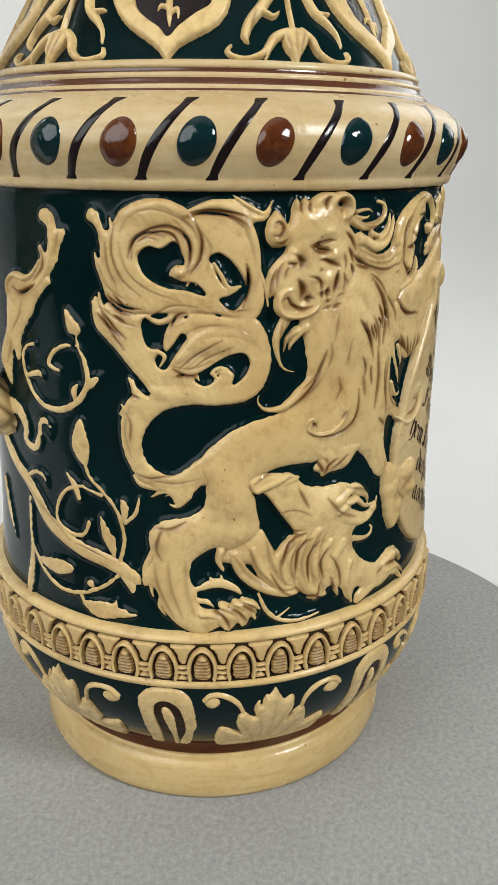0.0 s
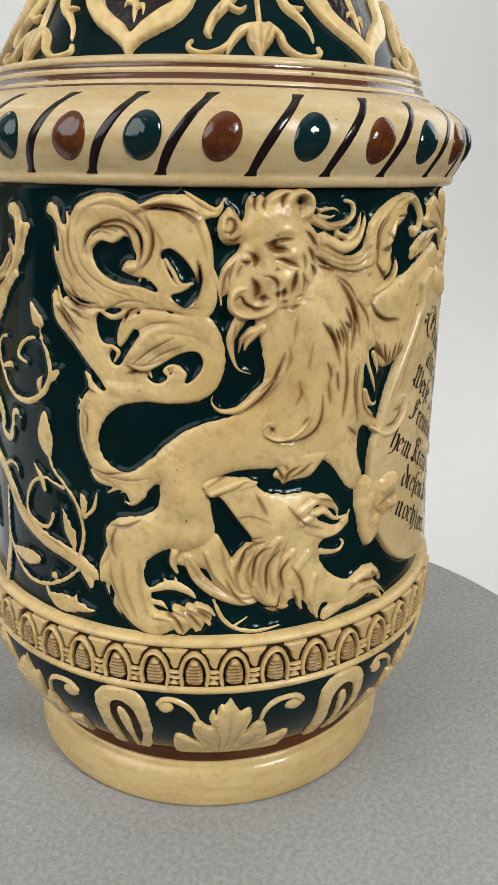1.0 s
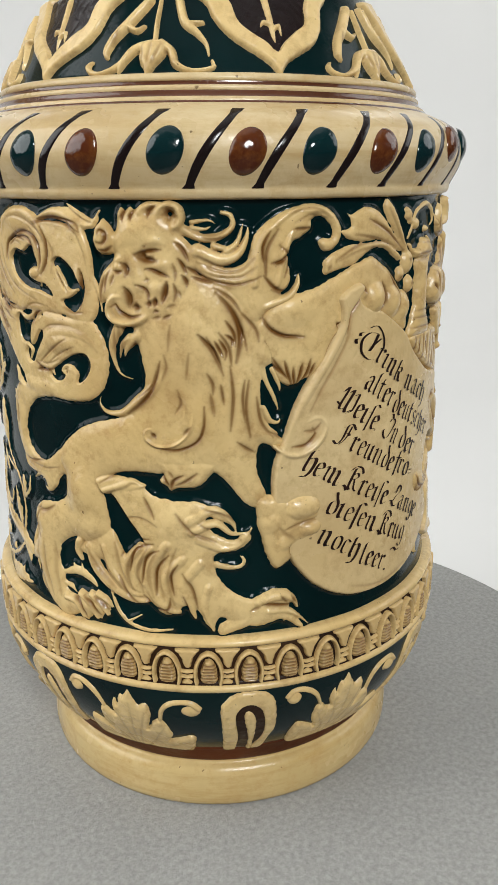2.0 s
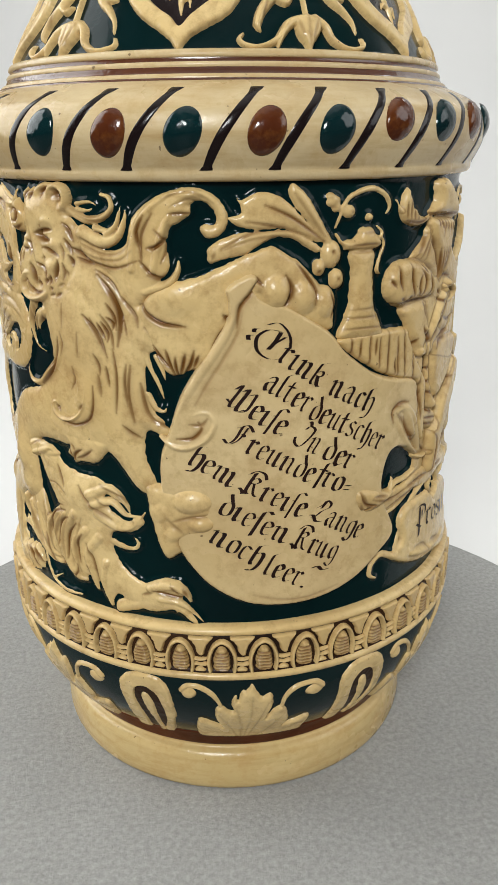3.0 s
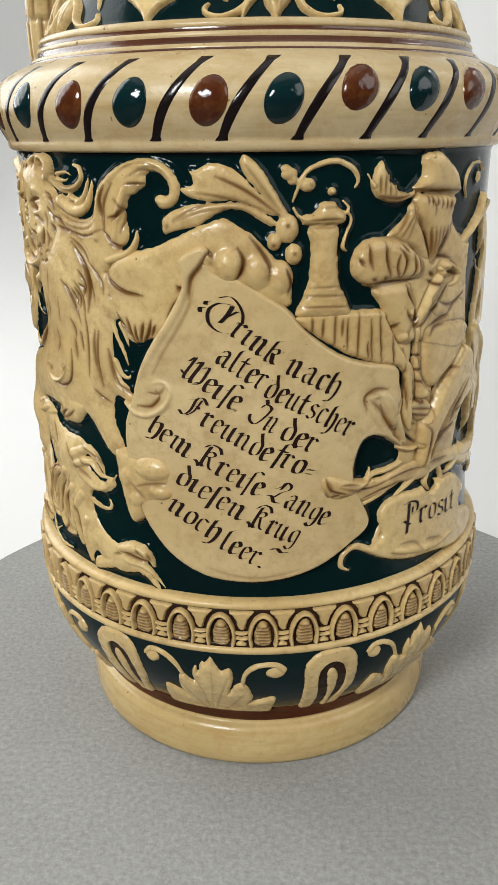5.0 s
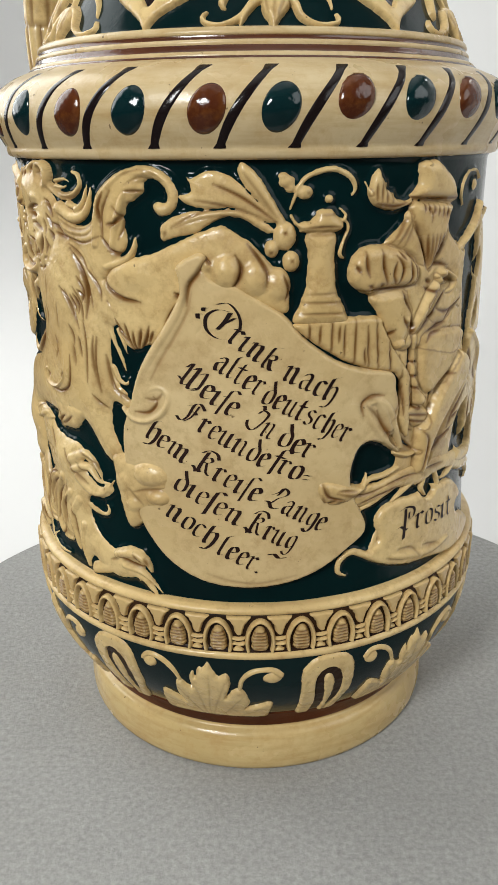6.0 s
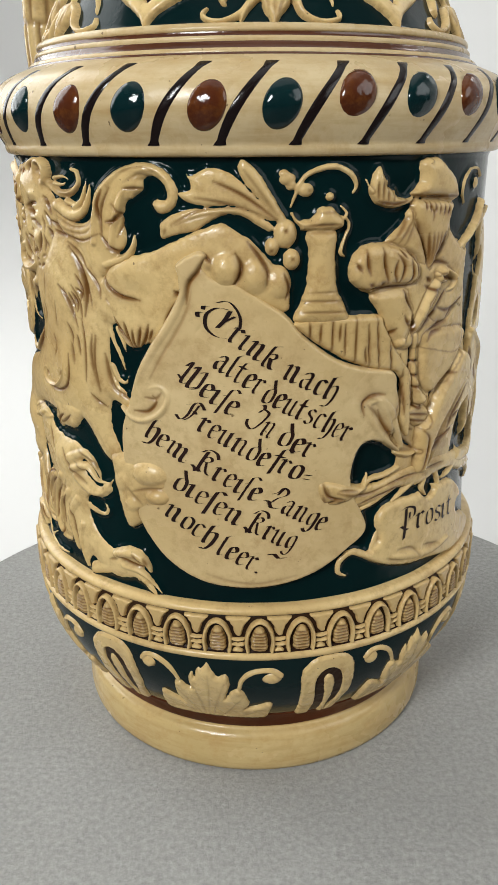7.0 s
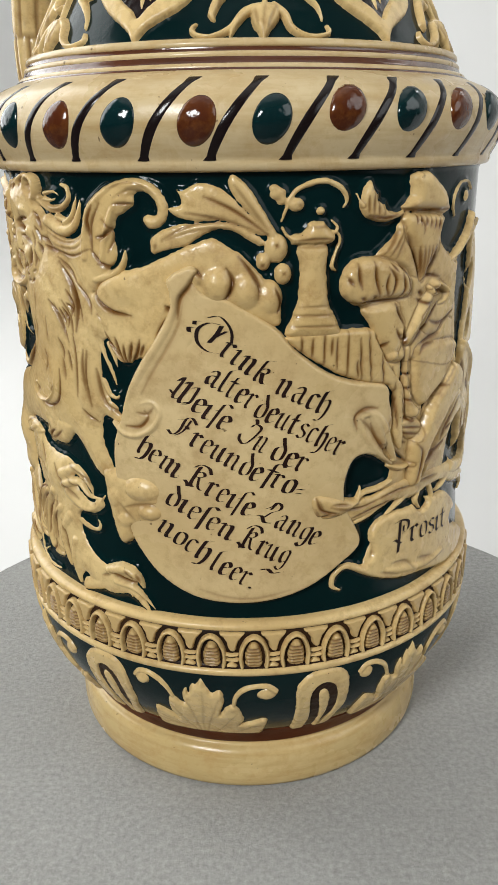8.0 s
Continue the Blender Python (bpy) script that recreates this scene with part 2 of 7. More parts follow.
def build_turned_parts():
    turned("foot", [(30.9, 0.3), (51.7, 0.0), (54.6, 0.2), (55.7, 1.5), (56.0, 5.2), (55.6, 9.6), (55.0, 11.5), (54.1, 12.5), (53.2, 12.9), (52.8, 13.5), (53.0, 14.2), (53.5, 14.7)],
                  honey, stein, "plain honey-ivory glazed foot ring")
    turned("foot_line", [(53.0, 14.1), (53.9, 14.9), (55.0, 16.9), (56.1, 19.0), (57.1, 20.7), (57.9, 21.9), (57.8, 22.2)], red_brown, stein, "red-brown glazed line above the foot")
    turned("bowl", [(r, z) for r, z in zip(BOWL_R, BOWL_Z)] + [(67.6, 48.6)], teal, stein, "teal bowl under the band")
    turned("band", [(66.8, 46.8), (68.0, 46.9), (68.6, 47.5), (68.7, 48.3), (68.2, 48.9), (67.6, 49.3), (67.2, 49.8), (67.1, 54.7), (67.1, 59.3), (67.4, 59.7), (67.9, 60.0), (68.1, 60.6), (67.8, 61.3), (67.0, 61.8), (65.8, 62.0), (64.2, 62.1)],
                  cream, stein, "cream moulded band")
    turned("groove_line", [(67.12, 58.7), (67.18, 59.3), (67.5, 59.7), (67.85, 59.95)], seal_brown, stein, "brown slip left in the groove of the band")
    turned("groove_line", [(68.0, 49.1), (67.65, 49.35), (67.25, 49.85), (67.15, 50.3)], seal_brown, stein, "brown slip left in the groove of the band")
    turned("collar", [(61.5, 166.9), (64.6, 166.7), (65.7, 167.3), (66.0, 168.4), (66.0, 169.2), (67.0, 171.0), (68.2, 173.6), (68.8, 176.2), (68.5, 178.8), (67.5, 181.2), (65.7, 183.0), (63.3, 184.5), (60.8, 185.6), (58.6, 186.4)],
           ivory, stein, "bulging ivory collar")
    turned("ring", [(59.1, 186.0), (58.7, 186.7), (58.1, 186.7)], umber, stein, "thin brown line")
    turned("ring", [(58.3, 186.6), (58.2, 187.2), (57.7, 187.6), (57.2, 187.6)], ivory, stein, "ivory bead line")
    turned("ring", [(57.6, 187.4), (57.1, 187.9), (56.7, 188.7), (56.4, 189.1)], umber, stein, "brown band")
    turned("ring", [(56.6, 188.9), (56.7, 189.4), (56.4, 189.9), (55.9, 190.0)], ivory, stein, "ivory bead line")
    turned("ring", [(56.2, 189.8), (55.8, 190.3), (55.7, 190.9)], umber, stein, "thin brown line")
    turned("ring", [(55.6, 190.7), (56.1, 191.1), (55.9, 191.9), (55.3, 192.4), (54.5, 192.5)], ivory, stein, "ivory bead line")
    turned("neck", [(54.2, 192.1), (53.6, 192.9), (50.4, 198.8), (45.9, 206.9), (40.4, 216.9), (37.2, 227.4), (36.6, 235.4), (37.4, 239.4), (36.6, 240.6), (35.2, 239.6), (34.4, 233.4), (35.5, 225.4), (49.5, 195.7), (56.0, 168.8), (58.0, 62.8), (46.1, 21.2), (2.0, 12.6)],
           teal, stein, "teal tapering neck")


build_turned_parts()


def neck_point(u, z, h):
    a, r = u / 52.0, 53.6 - (z - 192.9) * 0.55 + h
    return np.stack([r * np.sin(a), -r * np.cos(a), z + 0.4 * h], -1) * MM


def bowl_point(u, z, h):
    a, r = u / 64.0, np.interp(z, BOWL_Z, BOWL_R) + h
    return np.stack([r * np.sin(a), -r * np.cos(a), z - 0.4 * h], -1) * MM


LAID = np.zeros((560, 2010), bool)      # where clay lies on the drum, in 0.2 mm cells of height and girth


def softened(H, passes):
    """A height field rubbed smooth with a wet finger, the more passes the smoother."""
    for _ in range(passes):
        P = np.pad(H, 1, mode="edge")
        H = (P[:-2, 1:-1] + P[2:, 1:-1] + P[1:-1, :-2] + P[1:-1, 2:]) / 8 + P[1:-1, 1:-1] / 2
    return H


class Relief:
    """Clay modelled on a curved wall: forms are laid on, cut and scored in millimetres, then turned into one sheet."""

    def __init__(self, onto=drum_point):
        self.lump, self.seam = 0.035, False
        self.rag, self.floor, self.onto, self.jobs, self.lo, self.hi = 0.09, -1e9, onto, [], np.array([1e9, 1e9]), np.array([-1e9, -1e9])

    def reach(self, line, pad):
        self.lo, self.hi = np.minimum(self.lo, line[:, :2].min(0) - pad), np.maximum(self.hi, line[:, :2].max(0) + pad)

    def fill(self, pts, h, w):
        line = smooth_line(pts, 0.8, True)
        self.reach(line, 1.0)
        self.jobs.append(("fill", line, h, w))

    def cut(self, pts):
        self.jobs.append(("cut", smooth_line(pts, 0.6, True), 0, 0))

    def stroke(self, pts, h):
        line = smooth_line(pts, 0.5)
        self.reach(line, line[:, 2].max() + 0.8)
        self.jobs.append(("stroke", line, h, 0))

    def groove(self, pts, w, depth):
        self.jobs.append(("groove", smooth_line(pts, 0.6), depth, w))

    def comb(self, first, last, count, w, depth):
        """Scored hair: count lines that pass over from one guide line into another."""
        a, b = np.array(first, float), np.array(last, float)
        for k in range(count):
            f = k / max(count - 1, 1)
            line = a + (b - a) * f
            wobble = 0.25 * math.sin(5.1 * k + line[0, 0])
            self.groove(line + wobble, w * (0.8 + 0.35 * math.sin(2.3 * k) ** 2), depth * (0.75 + 0.35 * math.cos(3.7 * k) ** 2))

    def dome(self, u, z, a, b, h, turn=0):
        self.reach(np.array([[u, z]]), max(a, b) + 0.8)
        self.jobs.append(("dome", (u, z, a, b, turn), h, 0))

    def swell(self, u, z, a, b, h, turn=0):
        self.jobs.append(("swell", (u, z, a, b, turn), h, 0))

    def ease(self, u, z, a, b, passes):
        self.jobs.append(("ease", (u, z, a, b, 0), passes, 0))

    @staticmethod
    def nearest(U, Z, line, closed):
        """Distance to a line, and the place along it as index; for closed lines signed, inside positive."""
        best, where = np.full(U.shape, 1e9), np.zeros(U.shape)
        inside = np.zeros(U.shape, bool)
        last = len(line) if closed else len(line) - 1
        for k in range(last):
            (ax, ay), (bx, by) = line[k, :2], line[(k + 1) % len(line), :2]
            dx, dy = bx - ax, by - ay
            t = np.clip(((U - ax) * dx + (Z - ay) * dy) / (dx * dx + dy * dy + 1e-12), 0, 1)
            d = (U - ax - t * dx) ** 2 + (Z - ay - t * dy) ** 2
            closer = d < best
            best = np.where(closer, d, best)
            where = np.where(closer, k + t, where)
            if closed and ay != by:
                inside ^= ((ay > Z) != (by > Z)) & (U < dx * (Z - ay) / dy + ax)
        best = np.sqrt(best)
        return (np.where(inside, best, -best) if closed else best), where

    @staticmethod
    def trench(old, G, box, away):
        """The line cut round a form that lies on other clay, with brown slip rubbed in; away: millimetres outside its edge."""
        line = np.where((away > -0.15) & (old > 0.6), np.exp(-((away - 0.08) / 0.24) ** 2), 0)
        G[box] = np.maximum(G[box], 0.6 * line)
        return np.where(line > 0, np.maximum(old - 0.45 * line, 0.2), old)

    def build(self, name, mat, parent, label="", res=0.3, blur=1):
        n = np.ceil((self.hi - self.lo) / res).astype(int) + 1
        u, z = self.lo[0] + res * np.arange(n[0]), self.lo[1] + res * np.arange(n[1])
        U, Z = np.meshgrid(u, z)
        H = np.full(U.shape, -0.7)
        G = np.zeros(U.shape)
        for kind, form, h, w in self.jobs:
            if kind in ("dome", "swell", "ease"):
                cu, cz, a, b, turn = form
                lo, hi = np.array([cu, cz]) - max(a, b) * 1.3 - 1, np.array([cu, cz]) + max(a, b) * 1.3 + 1
            else:
                pad = 1.0 + (form[:, 2].max() if kind == "stroke" else 2.5 * w if kind == "groove" else 0)
                lo, hi = form[:, :2].min(0) - pad, form[:, :2].max(0) + pad
            i0, i1 = np.searchsorted(u, (lo[0], hi[0]))
            j0, j1 = np.searchsorted(z, (lo[1], hi[1]))
            if i1 <= i0 or j1 <= j0:
                continue
            box = (slice(j0, j1), slice(i0, i1))
            X, Y, old = U[box], Z[box], H[box]
            if kind == "ease":
                near = np.hypot((X - form[0]) / form[2], (Y - form[1]) / form[3])
                H[box] = old + (np.where(old > 0.3, softened(old, h), old) - old) * np.clip((1 - near) * 4, 0, 1)
            elif kind == "fill":
                d, _ = self.nearest(X, Y, form, True)
                d = d + self.rag * np.sin(1.9 * X + 1.3 * np.sin(0.8 * Y)) * np.sin(2.3 * Y + 1.1 * np.sin(0.9 * X)) + 0.3 * self.rag * np.sin(4.3 * X + Y) * np.sin(3.9 * Y - X)
                old = self.trench(old, G, box, -d) if self.seam else old
                H[box] = np.maximum(old, np.where(d > 0, 0.35 * np.minimum(d, 0.6) + (h - 0.2) * (1 - (1 - np.clip(d / w, 0, 1)) ** 2.6) ** 0.6, np.maximum(d * 3, -0.7)))
            elif kind == "cut":
                d, _ = self.nearest(X, Y, form, True)
                H[box] = np.minimum(old, np.where(d > 0, np.maximum(-d * 3, -0.7), -d * 4))
            elif kind == "stroke":
                d, at = self.nearest(X, Y, form, False)
                half = np.interp(at, np.arange(len(form)), form[:, 2])
                tall = h * np.clip(half / form[:, 2].max(), 0, 1) ** 0.5
                q = d / np.maximum(half, 0.05)
                old = self.trench(old, G, box, d - half) if self.seam else old
                H[box] = np.maximum(old, np.where(q < 1, tall * np.maximum(1 - np.minimum(q, 1) ** 2.4, 0) ** 0.6, np.maximum((half - d) * 3, -0.7)))
            elif kind == "groove":
                d, at = self.nearest(X, Y, form, False)
                fade = np.sin(np.pi * np.clip(at / (len(form) - 1), 0.06, 0.94)) ** 0.6
                g = np.exp(-(d / (0.60 * w * fade)) ** 2) * fade
                H[box] = np.where(old > 0.3, np.maximum(old - h * g, 0.15), old)
                wash = np.minimum(0.85 * np.exp(-(d / (0.75 * w * fade + 0.12)) ** 2) + 0.34 * np.exp(-(d / (2.4 * w * fade + 0.25)) ** 2), 1) * fade ** 0.4 * min(1.0, h * 1.4)
                G[box] = np.maximum(G[box], wash)
            else:
                c, s = math.cos(radians(turn)), math.sin(radians(turn))
                q = np.hypot(((X - cu) * c + (Y - cz) * s) / a, ((Y - cz) * c - (X - cu) * s) / b)
                if kind == "dome":
                    H[box] = np.maximum(old, np.where(q < 1, h * (1 - np.minimum(q, 1) ** 2) ** 0.62, np.maximum((1 - q) * min(a, b) * 3, -0.7)))
                else:
                    H[box] = np.where(old > 0.2, old + h * np.clip(1 - q * q / 1.6, 0, 1) ** 2 * np.clip(old, 0, 1), old)
        # the modeller's hand: low lumps and tool marks
        H = H + np.where(H > 0.3, self.lump * np.sin(1.7 * U + 2.1 * np.sin(0.7 * Z)) * np.sin(1.5 * Z + 1.7 * np.sin(0.9 * U)) + 0.5 * self.lump * np.sin(4.1 * U + 1.3 * np.sin(2.3 * Z)) * np.sin(3.7 * Z + np.sin(2.9 * U)), 0)
        H = np.where(Z < self.floor, -0.7, H)
        for _ in range(blur):
            H = np.where(H > 0.0, softened(H, 1), H)
        # brown wash is also mixed in where the height lies below its smoothed surroundings
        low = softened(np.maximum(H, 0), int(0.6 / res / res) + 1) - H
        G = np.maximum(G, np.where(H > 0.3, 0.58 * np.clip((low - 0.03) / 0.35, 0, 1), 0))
        if self.onto is drum_point:
            on = H > 0.05
            for du in (0, res / 2):
                LAID[np.clip(((Z[on] - 60) / 0.2).astype(int), 0, 559), np.clip(((U[on] + du + 201) / 0.2).astype(int), 0, 2009)] = True
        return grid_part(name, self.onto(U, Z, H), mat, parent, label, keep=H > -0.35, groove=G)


# ---------------------------------------------------------------- the relief figures on the drum
def build_lion_tail():
    fig = Relief()
    fig.fill([(-110.9, 160.8), (-109.9, 163.1), (-107.6, 162.5), (-106.2, 158.9), (-104.9, 159.5), (-102.7, 162.8), (-98.5, 165.0), (-94.4, 165.5), (-90.9, 163.9), (-86.8, 163.5), (-81.5, 165.3), (-78.3, 165.3), (-75.0, 163.3), (-72.3, 162.3), (-70.9, 164.2), (-69.9, 163.0), (-71.3, 160.6), (-74.8, 159.6), (-73.6, 155.2), (-72.0, 149.2), (-71.5, 142.6), (-75.0, 138.9), (-82.4, 140.9), (-92.2, 140.8), (-98.5, 140.6), (-102.9, 140.4), (-105.6, 140.2), (-107.3, 145.1), (-108.7, 149.9), (-109.3, 153.4), (-108.0, 152.9), (-108.2, 157.7), (-109.2, 159.6)], 1.3, 2.0)
    fig.fill([(-105.5, 142.7), (-98.4, 141.2), (-88.5, 141.9), (-79.9, 140.8), (-74.3, 141.1), (-70.9, 136.9), (-69.5, 130.4), (-71.1, 124.6), (-75.0, 121.1), (-80.8, 120.1), (-89.0, 120.1), (-94.8, 118.2), (-98.5, 113.9), (-99.5, 109.0), (-97.0, 104.9), (-92.3, 103.5), (-86.7, 107.5), (-82.1, 110.2), (-80.3, 101.0), (-86.8, 100.3), (-88.2, 97.4), (-91.9, 95.2), (-93.5, 97.7), (-97.7, 99.5), (-101.7, 102.4), (-104.6, 108.5), (-105.0, 115.1), (-103.6, 120.2), (-101.9, 122.4), (-102.3, 125.5), (-100.9, 126.1), (-100.0, 123.6), (-97.3, 122.7), (-101.9, 128.4), (-105.4, 132.6), (-110.0, 137.4), (-110.6, 142.9), (-109.1, 144.7), (-108.2, 142.0), (-106.9, 143.3)], 1.3, 2.0)
    fig.cut([(-98.9, 153.2), (-96.6, 155.2), (-93.8, 154.8), (-90.9, 156.3), (-89.5, 154.0), (-89.0, 151.9), (-91.3, 151.0), (-92.1, 149.4), (-89.4, 148.0), (-86.5, 147.6), (-84.5, 145.3), (-88.5, 146.3), (-93.4, 147.0), (-97.3, 149.3)])
    fig.cut([(-83.4, 153.1), (-81.3, 154.0), (-78.2, 151.6), (-76.0, 147.8), (-76.5, 143.8), (-78.6, 142.1), (-81.3, 144.2), (-79.3, 144.9), (-77.1, 146.3), (-77.9, 147.3), (-79.8, 146.9), (-81.5, 149.0), (-82.5, 151.4)])
    fig.cut([(-98.6, 138.9), (-95.8, 140.7), (-92.3, 141.1), (-88.4, 140.7), (-92.1, 138.6), (-93.7, 135.3), (-93.4, 132.5), (-91.5, 134.3), (-89.7, 136.7), (-88.7, 135.6), (-90.3, 132.1), (-93.0, 129.1), (-94.8, 128.8), (-95.8, 130.6), (-94.7, 133.0), (-97.5, 133.9)])
    fig.cut([(-87.0, 127.0), (-83.5, 129.3), (-79.6, 131.6), (-76.1, 132.1), (-74.8, 129.8), (-76.3, 126.8), (-78.5, 125.3), (-78.1, 127.7), (-81.0, 128.8), (-82.0, 127.0), (-84.1, 125.2), (-86.1, 125.5)])
    fig.groove([(-102.4, 158.4), (-100.6, 161.3), (-96.2, 163.0), (-90.4, 161.6), (-85.8, 157.6), (-86.4, 151.8), (-88.9, 149.3)], 0.34, 0.28)
    fig.groove([(-100.6, 152.6), (-99.5, 156.8), (-96.2, 158.3), (-92.9, 157.8)], 0.34, 0.28)
    fig.groove([(-103.0, 156.1), (-101.5, 150.2), (-96.9, 146.2), (-89.7, 143.9)], 0.34, 0.28)
    fig.groove([(-89.2, 162.7), (-84.5, 162.4), (-78.6, 161.2), (-75.0, 159.3)], 0.33, 0.28)
    fig.groove([(-86.3, 159.9), (-83.2, 155.3), (-84.1, 150.6)], 0.33, 0.28)
    fig.groove([(-76.0, 151.7), (-75.2, 146.9), (-76.3, 143.3)], 0.34, 0.28)
    fig.groove([(-108.1, 151.1), (-105.9, 146.4), (-101.5, 143.5)], 0.35, 0.28)
    fig.groove([(-107.9, 145.0), (-104.8, 142.1), (-100.3, 142.0)], 0.36, 0.28)
    fig.groove([(-98.5, 138.7), (-92.1, 142.7), (-86.1, 142.7)], 0.36, 0.28)
    fig.groove([(-89.8, 135.8), (-86.1, 138.2), (-80.0, 138.4), (-75.0, 136.4), (-72.4, 133.1)], 0.36, 0.28)
    fig.groove([(-92.6, 129.5), (-87.5, 128.9), (-83.2, 130.8)], 0.37, 0.28)
    fig.groove([(-107.6, 142.0), (-103.7, 139.1), (-99.2, 138.1)], 0.36, 0.28)
    fig.groove([(-102.0, 119.7), (-103.4, 114.1), (-102.3, 107.3)], 0.39, 0.28)
    fig.groove([(-98.8, 101.9), (-92.1, 101.2), (-86.8, 102.5)], 0.41, 0.28)
    fig.groove([(-91.5, 161.6), (-88.1, 157.6), (-87.6, 153.5)], 0.33, 0.28)
    fig.groove([(-99.0, 156.2), (-96.3, 157.2), (-94.1, 156.5)], 0.34, 0.28)
    fig.groove([(-100.9, 153.2), (-99.5, 156.8), (-96.2, 158.3), (-92.7, 157.5)], 0.41, 0.75)
    fig.groove([(-105.8, 144.2), (-104.1, 141.6), (-101.3, 140.5)], 0.43, 0.75)
    fig.groove([(-104.7, 145.0), (-102.2, 142.3), (-99.7, 141.7)], 0.43, 0.75)
    fig.groove([(-90.2, 159.6), (-87.6, 156.4), (-87.7, 151.5)], 0.40, 0.75)
    fig.groove([(-75.7, 151.9), (-75.0, 147.5), (-76.3, 142.7)], 0.41, 0.75)
    fig.groove([(-88.9, 161.7), (-84.5, 162.3), (-79.2, 161.8), (-75.0, 159.9)], 0.40, 0.75)
    fig.groove([(-91.8, 128.9), (-88.8, 127.3), (-86.0, 127.8)], 0.45, 0.75)
    fig.groove([(-108.8, 140.5), (-106.2, 137.6), (-103.6, 135.5)], 0.44, 0.75)
    fig.swell(-76.2, 148.1, 1.70, 4.65, 0.6, 0.0)
    fig.swell(-96.3, 162.1, 7.19, 2.42, 0.5, 0.0)
    fig.swell(-82.5, 134.7, 6.73, 2.67, 0.7, 0.0)
    fig.swell(-92.7, 123.0, 8.84, 1.77, 0.4, 0.0)
    fig.swell(-101.6, 112.9, 1.89, 6.59, 0.4, 0.0)
    fig.stroke([(-91.9, 149.5, 0.46), (-90.9, 150.7, 0.69), (-88.3, 150.6, 0.92), (-86.4, 152.7, 1.02), (-86.7, 156.4, 0.90)], 1.6)
    fig.stroke([(-82.5, 152.0, 0.46), (-80.9, 149.4, 0.58), (-79.3, 146.8, 0.58), (-76.9, 147.0, 0.47)], 1.4)
    fig.stroke([(-80.7, 128.9, 0.50), (-82.1, 127.7, 0.37), (-82.6, 126.3, 0.25)], 1.1)
    fig.groove([(-89.0, 161.2), (-84.5, 162.4), (-79.8, 161.9), (-76.5, 159.6)], 0.39, 0.70)
    fig.groove([(-75.5, 151.7), (-75.0, 147.5), (-76.3, 143.3)], 0.46, 0.70)
    fig.groove([(-106.0, 144.2), (-102.9, 142.2), (-98.4, 142.0)], 0.42, 0.60)
    fig.stroke([(-108.5, 145.0, 0.48), (-107.9, 142.0, 0.72), (-105.5, 139.6, 0.97)], 1.2)
    fig.stroke([(-110.3, 143.0, 0.48), (-109.4, 139.9, 0.73), (-107.1, 137.3, 0.98)], 1.2)
    fig.stroke([(-109.0, 153.7, 0.35), (-108.4, 150.5, 0.58), (-106.4, 146.9, 0.82)], 1.2)
    fig.stroke([(-105.0, 161.1, 0.33), (-104.6, 158.9, 0.56), (-104.5, 156.0, 0.57)], 1.2)
    fig.stroke([(-102.2, 126.1, 0.50), (-101.0, 123.8, 0.76), (-99.3, 121.9, 1.02)], 1.2)
    fig.stroke([(-104.6, 117.5, 0.65), (-103.1, 119.3, 0.78), (-101.2, 119.7, 1.03)], 1.2)
    fig.stroke([(-104.3, 119.8, 0.39), (-103.4, 118.5, 0.65)], 1.2)
    fig.stroke([(-97.8, 140.6, 0.60), (-94.7, 139.2, 0.84), (-90.9, 140.6, 0.95), (-87.3, 142.1, 0.94)], 1.2)
    fig.stroke([(-93.7, 133.3, 0.37), (-93.3, 135.8, 0.60), (-92.0, 138.4, 0.72), (-89.5, 140.1, 0.59)], 1.2)
    fig.stroke([(-97.3, 131.5, 0.62), (-95.6, 132.7, 0.73), (-93.7, 131.5, 0.61), (-94.8, 129.3, 0.37)], 1.2)
    fig.stroke([(-92.6, 128.1, 0.74), (-87.5, 127.8, 0.74), (-86.1, 126.2, 0.37)], 1.2)
    fig.stroke([(-83.2, 128.0, 0.37), (-81.8, 128.9, 0.62), (-80.1, 128.7, 0.62), (-78.5, 127.2, 0.50)], 1.2)
    fig.stroke([(-82.1, 126.7, 0.37), (-83.1, 127.8, 0.62), (-82.3, 128.9, 0.50)], 1.2)
    fig.stroke([(-78.6, 166.1, 0.33), (-75.0, 163.7, 0.66), (-71.8, 162.3, 0.55), (-70.1, 164.4, 0.33)], 1.2)
    fig.stroke([(-73.2, 151.7, 0.58), (-71.3, 146.8, 0.47), (-70.7, 142.5, 0.36)], 1.2)
    fig.stroke([(-88.4, 147.2, 0.35), (-87.1, 149.4, 0.58), (-85.6, 150.6, 0.69)], 1.2)
    fig.stroke([(-86.5, 147.4, 0.35), (-85.9, 149.4, 0.58), (-84.4, 150.6, 0.57)], 1.2)
    fig.stroke([(-92.2, 140.8, 0.71), (-88.5, 143.3, 1.06), (-82.3, 143.9, 1.06)], 1.2)
    fig.stroke([(-102.0, 102.4, 0.55), (-100.2, 100.4, 0.96), (-96.1, 99.8, 1.09)], 1.2)
    fig.stroke([(-97.8, 97.4, 0.41), (-94.7, 99.1, 0.82), (-92.1, 98.0, 0.82)], 1.2)
    fig.stroke([(-91.9, 95.2, 0.42), (-89.5, 98.2, 0.96), (-87.0, 101.0, 1.09)], 1.2)
    fig.stroke([(-92.6, 128.8, 0.74), (-89.3, 132.1, 1.71), (-85.6, 136.0, 1.93), (-80.0, 137.1, 1.93), (-75.0, 135.8, 1.46), (-72.1, 132.5, 0.99)], 1.8)
